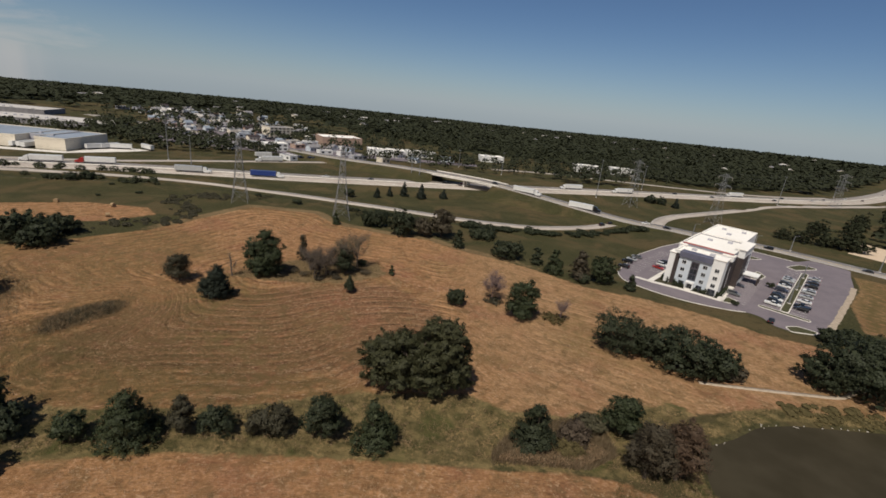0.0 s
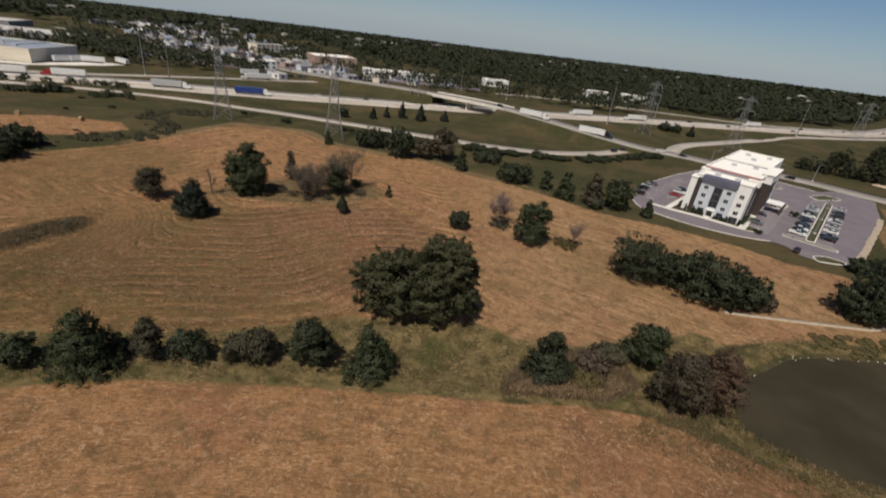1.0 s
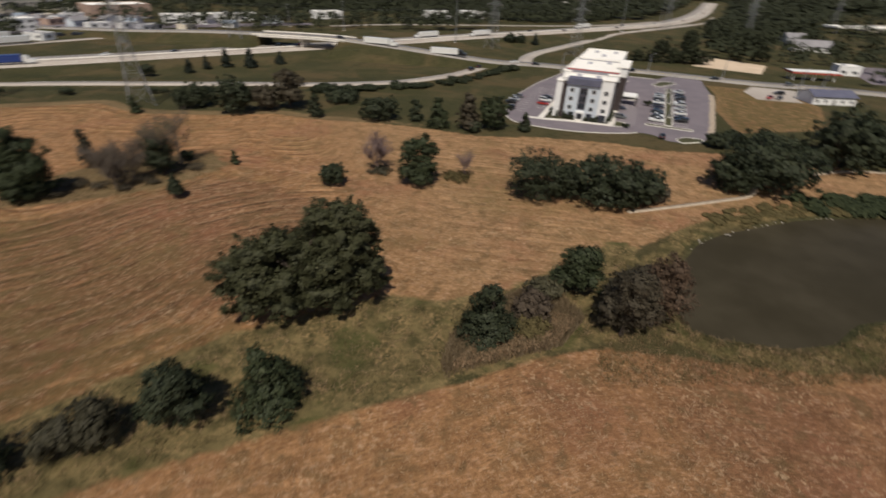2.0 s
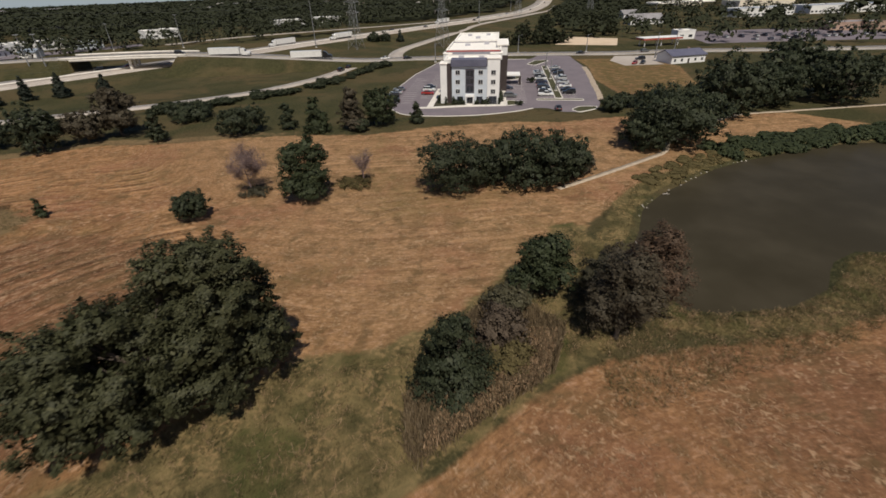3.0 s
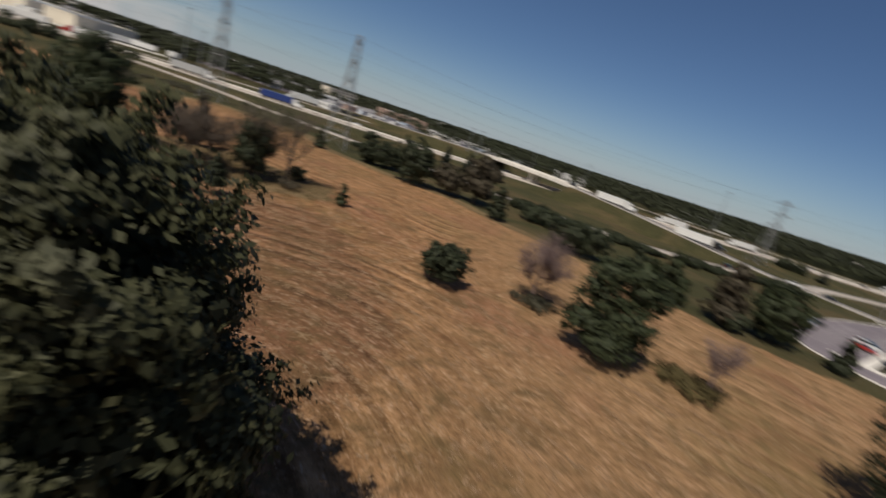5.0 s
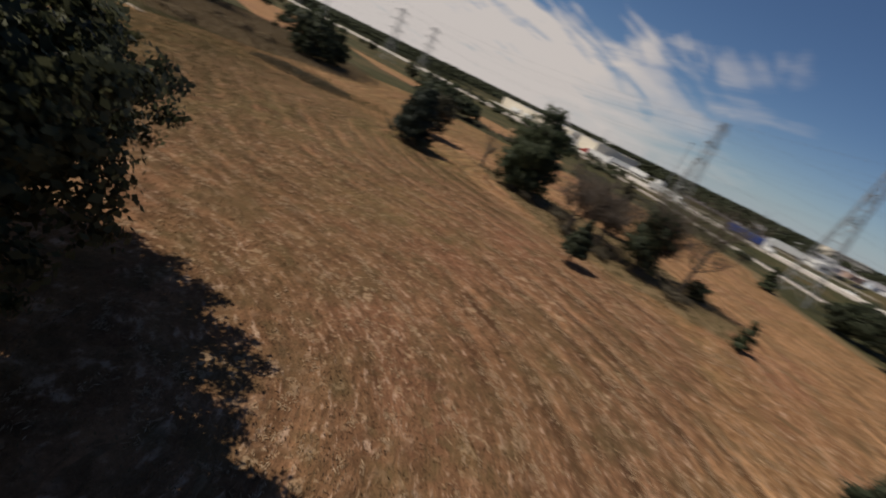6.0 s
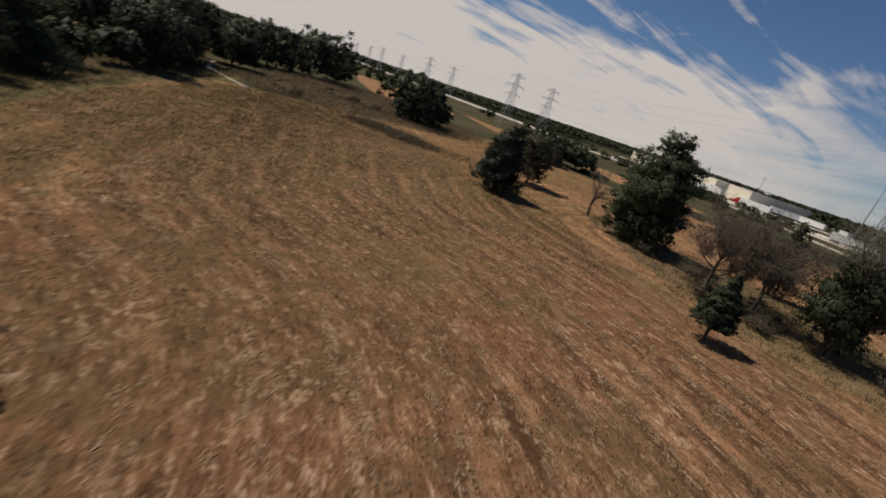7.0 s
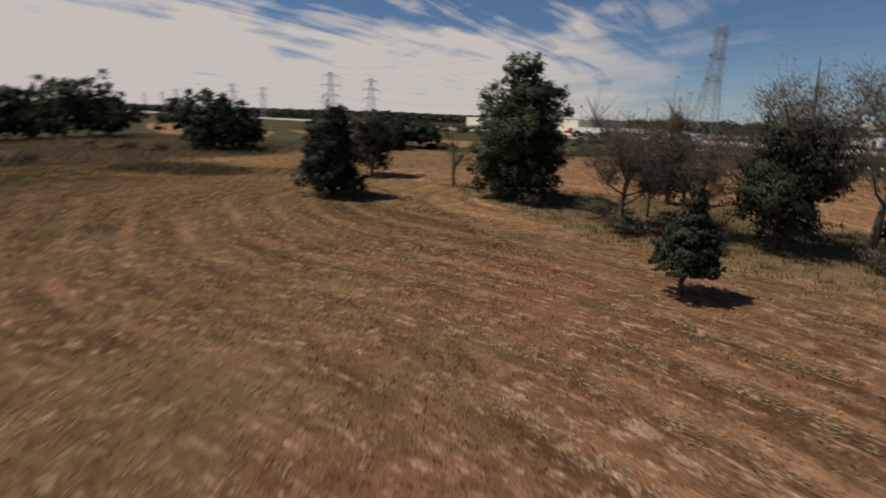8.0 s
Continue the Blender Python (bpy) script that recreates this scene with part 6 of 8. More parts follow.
    while len(spots) < 165:
        f = rng.random()
        x = -110 - 320 * f + rng.gauss(0, 36)
        y = 450 + 320 * f + rng.gauss(0, 36)
        if edge_distance(TOWN, np.array([x]), np.array([y]))[0] > 4 and line_distance(HIGHWAY[:, :2], np.array([x]), np.array([y]))[0] > 60 and line_distance(CROSS_ROAD[:, :2], np.array([x]), np.array([y]))[0] > 18 and all(math.hypot(x - p, y - q) > 14.5 for p, q in spots) and not (-205 < x < -80 and 500 < y < 560):
            spots.append((x, y))
    for i, (x, y) in enumerate(spots):
        wl, rf = rng.choice(walls), rng.choice(roofs)
        a = rng.choice((52, 52, -38, 40)) + rng.uniform(-6, 6)
        if rng.random() < 0.5:
            flat_building(pose(x, y, 0, 0, 0, a), rng.uniform(8, 16), rng.uniform(6, 10), rng.uniform(3.0, 4.2), wl, "aged_roof" if rng.random() < 0.6 else "grey_roof", f"small flat-roofed {wl.replace('_', ' ').replace(' wall', '').replace('grey panel', 'grey')} shop in the town", "shop", "shop", 1)
        else:
            gable_house(pose(x, y, 0, 0, 0, a), rng.uniform(8, 12), rng.uniform(6.5, 8.5), rng.uniform(2.8, 4), rng.uniform(1.5, 2.4), wl, rf, f"{wl.replace('_', ' ').replace(' wall', '').replace('grey panel', 'grey')} gabled house in the town")
    paints = ["white", "white", "silver", "grey", "black", "red", "blue", "navy", "tan"]
    for i in range(420):
        f = rng.random()
        x, y = -100 - 290 * f + rng.gauss(0, 26), 440 + 300 * f + rng.gauss(0, 26)
        if line_distance(HIGHWAY[:, :2], np.array([x]), np.array([y]))[0] < 40 or any(abs(x - p) < 14 and abs(y - q) < 14 for p, q in spots):
            continue
        p = rng.choice(paints)
        far_car("suv" if rng.random() < 0.5 else "sedan", p, pose(x, y, 0.05, 0, 0, rng.choice((52, -38)) + rng.uniform(-5, 5)), f"{p} car parked in the town", "cars in the town")
    # far houses that show among the woods
    for i in range(60):
        a = radians(rng.uniform(-50, 70))
        r = rng.uniform(640, 1330)
        x, y = -r * math.sin(a), 100 + r * math.cos(a)
        if line_distance(HIGHWAY[:, :2], np.array([x]), np.array([y]))[0] < 60:
            continue
        z = float(ground_height(np.array([x]), np.array([y]))[0])
        gable_house(pose(x, y, z + 4.0 - RISE, 0, 0, rng.uniform(0, 90)), rng.uniform(9, 17), rng.uniform(7, 11), rng.uniform(3.5, 5), 2.0, "cream_wall", "aged_roof" if i % 3 == 0 else "grey_roof", "pale house on a rise among distant woods")
    # pale tower on the skyline
    z = float(ground_height(np.array([1141.0]), np.array([471.0]))[0])
    flat_building(pose(1141, 471, z - RISE, 0, 0, 20), 20, 14, 36 - z, "white_wall", "white_roof", "white tower block on the far skyline", "tower_block", "building", 1)
    # east: beside and beyond the cross road
    gable_house(pose(224, 163.5, 0, 0, 0, -21), 19, 11, 3.4, 2.0, "white_wall", "navy", "white low building with a dark blue metal roof", "wash_house")
    tagged(part("forecourt", prism([(206, 176), (222, 165.5), (226, 172), (244, 168), (250, 180), (229, 198), (214, 190)], -0.2, 0.06), MAT["concrete_road"]), "pale concrete forecourt by the road", "forecourt", kind="structure")
    car("suv", "black", pose(226, 181, 0.07, 0, 0, 60), "black sport utility car on the forecourt")
    car("sedan", "red", pose(213, 175.5, 0.07, 0, 0, 110), "red saloon car on the forecourt")
    car("sedan", "black", pose(216.5, 173.5, 0.07, 0, 0, 110), "black saloon car on the forecourt")
    ob = thing("fuel_canopy", pose(270, 208, 0, 0, 0, -25), "low red canopy on white posts", "canopy")
    part("roof", box(0, 26, 0, 8, 3.6, 4.5, 0.05), MAT["red_roof"], ob)
    part("fascia", box(-0.1, 26.1, -0.1, 8.1, 4.5, 4.8), MAT["white_wall"], ob)
    for x in (2, 13, 24):
        for y in (1.5, 6.5):
            part("post", box(x - 0.2, x + 0.2, y - 0.2, y + 0.2, 0, 3.6), MAT["white_wall"], ob)
    flat_building(pose(318, 214, 0, 0, 0, -30), 12, 8, 5, "white_wall", "white_roof", "small white roadside kiosk", "shop", "shop", 1)
    gable_house(pose(395, 300, 0, 0, 0, -30), 30, 14, 4, 4, "white_wall", "grey_roof", "wide white house with a grey roof")
    gable_house(pose(450, 345, 0, 0, 0, -20), 20, 12, 4, 3.5, "white_wall", "grey_roof", "white gabled house among trees")
    flat_building(pose(520, 268, 0, 0, 0, -20), 70, 20, 7, "white_wall", "blue_roof", "long white store with a blue-grey roof", "store", "store", 1)
    flat_building(pose(600, 235, 0, 0, 0, -28), 90, 24, 7, "white_wall", "blue_roof", "long white store with a blue-grey roof", "store", "store", 1)
    flat_building(pose(660, 330, 0, 0, 0, -24), 80, 30, 8, "cream_wall", "aged_roof", "wide pale store with a light grey roof", "store", "store", 1)
    flat_building(pose(430, 165, 0, 0, 0, -35), 40, 16, 5, "brick_wall", "grey_roof", "low brick roadside building", "shop", "shop", 1)
    ob = thing("fuel_canopy", pose(600, 400, 0, 0, 0, -18), "wide white fuel station canopy on posts", "canopy")
    part("roof", box(0, 90, 0, 22, 6.2, 8.0, 0.1), MAT["white_roof"], ob)
    for x in (8, 33, 58, 82):
        part("post", box(x - 0.5, x + 0.5, 10.5, 11.5, 0, 6.2), MAT["white_wall"], ob)
    flat_building(pose(690, 420, 0, 0, 0, -18), 40, 18, 6, "cream_wall", "grey_roof", "fuel station shop with a grey roof", "shop", "shop", 1)
    ob = thing("road_sign", pose(560, 196, 0, 0, 0, -30), "tall red and white roadside sign on a pole", "sign")
    V, F = tubes([[(0, 0, 0, 0.4), (0, 0, 15, 0.3)]], 8)
    part("pole", mesh_of("pole", V, F), MAT["steel"], ob)
    part("panel", box(-4, 4, -0.4, 0.4, 13, 20, 0.2), PAINT["white"], ob)
    part("emblem", box(-2.8, 2.8, -0.5, 0.5, 14.5, 18.5, 0.3), PAINT["red"], ob)
    tagged(part("sand_lot", prism([(246, 254), (268, 224), (300, 246), (284, 286)], -0.2, 0.07), MAT["sand"]), "bare sandy lot beside the road", "lot", kind="structure")
    tagged(part("parking_apron", prism([(310, 190), (420, 110), (470, 170), (360, 240)], -0.2, 0.05), MAT["asphalt"]), "grey asphalt lot by the shops", "car park", kind="structure")
    for i in range(40):
        p = rng.choice(paints)
        if i % 5 in (1, 3):
            continue
        x, y = 345 + (i % 20) * 5.0, 178 - (i % 20) * 2.6 + (i // 20) * 18
        far_car("suv" if rng.random() < 0.5 else "sedan", p, pose(x, y, 0.06, 0, 0, -30 + rng.uniform(-3, 3)), f"{p} car parked by the shops", "cars by the shops")


build_buildings()

# ---- trees that stand alone ----
OAK_LOBES = [(3.2, 0.8, 14.6, 2.9, 3.2, 2.7), (6.0, 0.4, 14.9, 3.0, 3.2, 2.6), (7.9, 0.2, 13.2, 2.6, 2.9, 2.6), (5.4, -1.4, 11.2, 3.8, 3.6, 3.2), (8.8, 0.2, 9.6, 3.0, 3.1, 2.9), (9.5, 0.0, 6.2, 3.0, 2.9, 2.6), (9.4, 1.0, 3.6, 2.8, 2.8, 2.1),
             (6.6, -1.8, 6.4, 3.4, 3.2, 3.2), (4.4, 3.6, 11.6, 3.6, 3.4, 3.2), (6.6, 3.4, 7.0, 3.5, 3.4, 3.3), (2.4, -2.8, 8.6, 3.0, 3.0, 3.3), (2.6, -2.4, 4.4, 3.2, 3.0, 2.8), (5.6, -1.8, 3.4, 3.2, 2.8, 2.0),
             (-3.6, 0.6, 11.6, 2.9, 3.2, 2.6), (-6.4, -0.2, 11.0, 3.0, 3.2, 2.7), (-8.8, -0.4, 8.6, 3.0, 3.2, 2.9), (-9.4, 0.2, 5.4, 2.7, 2.8, 2.6), (-6.2, -2.2, 7.4, 3.4, 3.2, 3.2), (-3.2, -3.0, 7.4, 3.0, 3.0, 3.4),
             (-7.4, -1.6, 3.8, 3.2, 2.8, 2.2), (-2.8, -2.8, 3.8, 3.2, 2.9, 2.4), (-0.4, -1.4, 5.0, 2.8, 3.0, 3.2), (-0.4, 1.2, 9.0, 2.6, 3.0, 2.6), (-0.4, 4.2, 8.4, 3.6, 3.6, 3.6), (-4.6, 4.6, 8.0, 3.6, 3.4, 3.6),
             (1.6, 5.2, 7.8, 3.4, 3.0, 2.8), (-1.6, 5.0, 6.6, 3.2, 2.8, 2.6), (-5.4, 4.2, 6.0, 3.2, 3.0, 2.6), (5.0, 4.2, 5.2, 3.2, 3.2, 2.6), (-7.8, 3.2, 7.2, 3.0, 3.0, 2.8), (2.6, 6.4, 9.8, 2.8, 2.5, 2.8), (5.4, 4.8, 9.2, 2.6, 2.5, 2.6), (4.6, 4.6, 6.2, 2.6, 2.5, 2.4)]
tree(-1.2, 83.6, 18.0, 11, "oak", "oak_leaf", "huge broad dark green oak standing in the hayfield", 150000, 0.18, OAK_LOBES, r0=0.55, per=150, clump=0.78, reach=1.5, lump=0.26)
MID_LOBES = [(0.4, 0, 13.0, 2.7, 2.7, 2.5), (1.9, 0.6, 10.4, 3.5, 3.4, 2.8), (-2.2, 0.2, 9.2, 3.7, 3.6, 3.0), (2.4, -0.8, 7.0, 3.8, 3.6, 3.0), (-2.4, 0.6, 5.6, 3.6, 3.4, 2.9), (0.4, 1.8, 5.0, 3.4, 3.4, 3.0), (2.2, 1.4, 4.2, 3.0, 3.0, 2.4), (-1.2, -2.0, 4.2, 3.0, 3.0, 2.4), (-3.2, 0.4, 2.4, 3.1, 3.0, 2.0), (3.2, 0.2, 2.2, 2.9, 2.8, 1.8), (3.6, 0.4, 7.6, 2.4, 2.6, 2.4), (-3.8, 0.2, 7.4, 2.6, 2.6, 2.6), (0.2, -1.8, 2.0, 2.8, 2.6, 1.9)]
tree(-54.4, 138.8, 15.6, 6, "round", "green_leaf", "tall dense green tree casting a dark shadow", 46000, 0.19, MID_LOBES, r0=0.36, reach=1.0, per=70, lump=0.24)
tree(-61.0, 119.0, 9.6, 4.9, "cone", "fir_leaf", "dark broad conical tree alone in the field", 30000, 0.16,
     [(0.9, 0.2, 8.6, 1.3, 1.3, 1.2), (0.7, 0, 7.2, 2.3, 2.3, 1.4), (0.9, 0.2, 5.6, 2.9, 2.8, 1.6), (-1.4, -0.2, 4.4, 2.6, 2.6, 1.7), (1.4, -0.4, 3.6, 3.1, 3.0, 1.7), (-2.2, 0.2, 2.2, 2.8, 2.8, 1.7), (0.2, -1.0, 1.9, 3.4, 3.0, 1.5), (2.2, 0.6, 1.7, 2.7, 2.7, 1.4)], per=70, reach=1.1)
tree(-24.8, 130.9, 6.0, 2.1, "cone", "dark_leaf", "small conical dark green tree on a short trunk", 21000, 0.1,
     [(0.05, 0, 5.6, 0.28, 0.28, 0.55), (0.1, 0, 4.9, 0.55, 0.55, 0.6), (-0.1, 0.1, 4.1, 0.95, 0.95, 0.7), (0.1, -0.1, 3.3, 1.4, 1.35, 0.75), (-0.2, 0.1, 2.5, 1.75, 1.7, 0.7), (0.2, 0, 1.8, 1.85, 1.75, 0.55)], clump=0.22, reach=0.4)
tree(8.8, 129.8, 6.2, 3.0, "bush", "dark_leaf", "round dark green bush alone in the hay", 7500, 0.2)
tree(28.4, 124.6, 12.2, 5.2, "cone", "green_leaf", "full green tree with foliage to the ground", 15000, 0.23,
     [(1.4, 0, 10.3, 2.3, 2.2, 1.8), (-1.6, 0.2, 9.4, 2.2, 2.1, 1.8), (2.6, 0.4, 8.0, 2.5, 2.5, 2.0), (-1.6, 0.2, 7.0, 2.9, 2.7, 2.2), (0.8, -0.6, 5.0, 3.5, 3.3, 2.4), (-2.0, 0.3, 3.4, 3.0, 3.0, 2.4), (2.4, 0.8, 3.0, 2.8, 2.8, 2.4), (0.2, -1.6, 2.6, 3.0, 2.6, 2.0)])
tree(-75.8, 127.6, 8.9, 5.0, "round", "olive_leaf", "olive-brown rounded small tree in the field", 12000, 0.17, reach=1.2)
tree(-13.5, 149.0, 4.2, 1.3, "cone", "green_leaf", "thin young green sapling in the hay", 900, 0.2)
tree(-46.3, 154.5, 11.2, 2.1, "column", "olive_leaf", "slender grey-green columnar tree", 5200, 0.17)
tree(-29.2, 146.0, 9.8, 4.4, "round", "dark_leaf", "spreading dark tree with bare upper branches", 15000, 0.15, per=60, reach=1.6)
bare_tree(-29.0, 146.8, 13.8, 5.2, "dry_wood", "tall half-dead tree with upright bare branches", 900, 3, 6500, "sparse_leaf")
bare_tree(-26.4, 153.2, 13.6, 5.0, "dry_wood", "tall half-dead tree with upright bare branches", 800, 4, 4200, "sparse_leaf")
bare_tree(-38.0, 139.6, 10.2, 4.8, "dry_wood", "grey leafless tree with tangled fine branches", 2200, 5, 3600, "brown_leaf")
bare_tree(-35.2, 143.2, 9.4, 4.6, "dry_wood", "grey leafless tree with tangled fine branches", 2000, 6, 3000, "brown_leaf")
bare_tree(-41.2, 146.0, 9.0, 4.2, "dry_wood", "grey leafless tree with tangled fine branches", 1800, 7, 2600, "brown_leaf")
bare_tree(-33.0, 150.5, 9.6, 4.6, "dry_wood", "grey leafless tree with tangled fine branches", 1800, 13, 2600, "brown_leaf")
bare_tree(-63.2, 135.3, 8.4, 2.6, "dry_wood", "small dead tree with forked bare limbs", 260, 8, r0=0.2)
bare_tree(21.0, 136.0, 8.8, 4.3, "purple_twig", "purplish leafless shrub with a fan of twigs", 2000, 9, 4200, "mauve_leaf")
bare_tree(41.1, 125.3, 7.4, 2.6, "purple_twig", "faint leafless sapling with fine twigs", 700, 10, 1200, "mauve_leaf")
tree(-25.0, 154.8, 3.4, 1.8, "bush", "dark_leaf", "low dark bush beside the bare trees", 1500, 0.2)
for x, y, h, r in ((-36.5, 138.6, 1.5, 1.8), (-41.5, 141.0, 1.8, 2.2), (-33.0, 143.5, 1.7, 2.0), (-46.0, 143.0, 1.6, 2.2), (-22.5, 147.5, 1.8, 2.2), (-31.0, 141.0, 1.3, 1.6), (-49.5, 138.0, 1.4, 1.8)):
    tree(x, y, h, r, "bush", "grey_leaf", "low dry brush below the bare trees", 1500, 0.15, group="brush below the trees")
tree(39.0, 125.6, 1.3, 4.2, "bush", "weed", "low brown brush in the field", 4200, 0.15)
tree(21.5, 134.6, 1.2, 3.2, "bush", "olive_leaf", "low brown brush below the bare shrub", 2400, 0.15)


def grove(rows, group):
    for x, y, h, r, kind, leaf, label in rows:
        tree(x, y, h, r, kind, leaf, label, group=group, reach=0.5, lump=0.13)


grove([(-68.5, 61.8, 6.0, 3.8, "bush", "dark_leaf", "dark bush in the ditch row"), (-57.5, 62.0, 5.4, 2.8, "bush", "green_leaf", "small green bush in the ditch row"),
       (-48.5, 62.6, 10.0, 5.4, "cone", "green_leaf", "wide layered green tree in the ditch row"), (-41.0, 65.8, 7.6, 2.6, "round", "olive_leaf", "feathery grey-green sapling in the ditch row"),
       (-35.2, 66.6, 5.2, 3.2, "bush", "dark_leaf", "low dark bush in the ditch row"), (-26.6, 67.6, 6.0, 4.1, "bush", "olive_leaf", "spreading green bush in the ditch row"),
       (-17.1, 67.6, 9.0, 4.0, "round", "dark_leaf", "dense dark green tree in the ditch row"), (-7.4, 67.2, 8.7, 4.2, "cone", "green_leaf", "layered green tree in the ditch row"),
       (22.2, 70.2, 9.6, 4.4, "cone", "dark_leaf", "dense dark conical tree among grey reeds"), (41.2, 75.7, 9.1, 4.8, "round", "green_leaf", "bright green tree beside the pond")], "ditch trees")
grove([(41.2, 64.2, 12.2, 4.6, "round", "grey_leaf", "brownish green clump beside the pond"), (47.0, 64.6, 13.0, 4.4, "round", "red_leaf", "reddish brown withering tree beside the pond"),
       (45.5, 69.5, 7.6, 3.6, "bush", "olive_leaf", "brownish green bush beside the pond"), (50.5, 71.5, 6.5, 2.8, "bush", "grey_leaf", "brown brush at the pond's edge"),
       (30.5, 72.6, 4.6, 3.4, "bush", "brown_leaf", "grey-green dry brush in the ditch"), (34.8, 75.6, 4.2, 3.0, "bush", "sparse_leaf", "grey dry brush in the ditch"), (28.5, 69.0, 2.6, 3.2, "bush", "weed", "yellow-green dry brush in the ditch")], "pond trees")
grove([(53.4, 110.4, 12.0, 7.4, "full", "dark_leaf", "large dense dark tree clump"), (60.5, 108.6, 9.8, 4.6, "full", "dark_leaf", "dense dark tree in a clump"),
       (67.4, 103.2, 12.4, 8.6, "full", "dark_leaf", "large dense dark tree clump"), (74.5, 101.5, 9.4, 6.0, "full", "dark_leaf", "dense dark tree in a clump"), (80.0, 100.6, 4.4, 3.4, "bush", "grey_leaf", "brown brush beside the trees"),
       (113.5, 99.5, 15.5, 11.5, "full", "dark_leaf", "very broad dark green tree by the pond"), (120.0, 103.5, 14.0, 8.5, "full", "dark_leaf", "broad dark green tree by the pond"), (104.5, 101.0, 10.0, 6.0, "full", "dark_leaf", "dark green tree by the pond")], "tree clump")
grove([(-46.0, 206.3, 6.0, 2.2, "cone", "green_leaf", "small green tree at the field's edge"), (-31.7, 208.8, 8.3, 3.4, "full", "dark_leaf", "dark tree in the hedgerow"), (-26.1, 211.0, 9.2, 5.2, "full", "dark_leaf", "dark tree in the hedgerow"),
       (-14.5, 198.5, 13.6, 5.6, "full", "dark_leaf", "tall dark tree in the hedgerow"), (-4.2, 201.6, 9.3, 5.2, "bush", "grey_leaf", "grey-brown brush in the hedgerow"), (4.2, 202.7, 13.9, 7.3, "round", "grey_leaf", "wide grey-brown tree in the hedgerow"),
       (11.5, 188.6, 8.9, 2.8, "column", "dark_leaf", "narrow dark bush in the hedgerow"), (22.8, 209.2, 5.6, 7.0, "bush", "dark_leaf", "low dark brush in the hedgerow")], "hedgerow")
grove([(32.2, 181.6, 8.8, 6.2, "bush", "dark_leaf", "wide dark bush in the hedgerow"), (43.6, 177.5, 7.5, 2.7, "column", "dark_leaf", "narrow dark bush in the hedgerow"), (49.0, 168.3, 9.6, 4.2, "cone", "green_leaf", "green conical tree in the hedgerow"),
       (57.7, 163.0, 12.4, 4.2, "column", "grey_leaf", "thin brownish tree in the hedgerow"), (66.6, 162.4, 12.0, 5.5, "full", "green_leaf", "full green tree beside the car park"), (75.7, 157.6, 6.3, 2.2, "column", "dark_leaf", "small dark upright bush by the kerb"),
       (58.6, 160.2, 4.4, 2.4, "bush", "dark_leaf", "low dark bush in the hedgerow")], "hedgerow")
grove([(-36.0, 273.7, 7.0, 2.5, "fir", "fir_leaf", "small dark fir beside the highway"), (-29.2, 280.8, 6.5, 2.3, "fir", "fir_leaf", "small dark fir beside the highway"), (-20.6, 285.3, 9.4, 3.0, "fir", "fir_leaf", "dark fir beside the highway"),
       (-9.6, 283.8, 9.7, 3.8, "fir", "fir_leaf", "broad dark fir beside the highway"), (4.9, 291.2, 6.3, 3.1, "fir", "fir_leaf", "small dark fir beside the highway"), (-52.0, 268.0, 6.0, 3.4, "bush", "dark_leaf", "dark bush beside the highway"),
       (172.5, 356.7, 8.0, 5.2, "full", "dark_leaf", "dark tree between the ramps"), (180.0, 354.7, 7.0, 4.0, "full", "dark_leaf", "dark tree between the ramps"), (187.6, 346.9, 8.0, 3.2, "fir", "fir_leaf", "small dark fir between the ramps")], "roadside trees")
grove([(-121.8, 104.4, 14.2, 8.8, "full", "dark_leaf", "broad dark tree beyond the reeds"), (-128.0, 110.0, 9.0, 5.6, "bush", "dark_leaf", "dark brush beyond the reeds"),
       (-136.0, 157.8, 8.0, 6.0, "bush", "dark_leaf", "dark bush at the field's edge"), (-143.0, 150.0, 10.8, 8.5, "full", "dark_leaf", "broad dark clump at the field's edge"), (-132.0, 146.0, 9.0, 6.5, "full", "dark_leaf", "broad dark clump at the field's edge"),
       (-166.0, 66.0, 19.0, 13.0, "full", "dark_leaf", "very broad dark tree beyond the reeds"), (-184.0, 72.0, 14.0, 8.0, "full", "dark_leaf", "broad dark tree beyond the reeds"), (-152.0, 56.0, 15.0, 9.0, "full", "dark_leaf", "broad dark tree beyond the reeds")], "west trees")
grove([(-74.0, 62.8, 10.8, 5.0, "full", "dark_leaf", "dark tree above the ditch"), (-84.5, 60.0, 11.4, 5.6, "full", "dark_leaf", "dark tree above the ditch"), (-95.0, 53.5, 15.0, 7.0, "full", "dark_leaf", "dark tree beside the path"), (-105.5, 53.0, 14.0, 6.5, "full", "dark_leaf", "dark tree beside the path"), (-100.0, 46.0, 19.0, 8.5, "full", "dark_leaf", "tall dark tree behind the path"), (-88.0, 46.0, 20.0, 8.5, "full", "dark_leaf", "tall dark tree above the ditch"), (-78.0, 54.0, 11.0, 6.0, "full", "dark_leaf", "dark tree above the ditch"),
       (-118.0, 58.5, 12.0, 7.0, "full", "dark_leaf", "dark tree beside the path"), (-140.0, 50.5, 13.0, 8.8, "full", "dark_leaf", "broad dark tree beside the path"), (-108.0, 44.0, 13.0, 8.0, "full", "dark_leaf", "broad dark tree beside the path"), (-66.0, 52.0, 7.0, 4.0, "bush", "dark_leaf", "dark brush above the ditch")], "west trees")
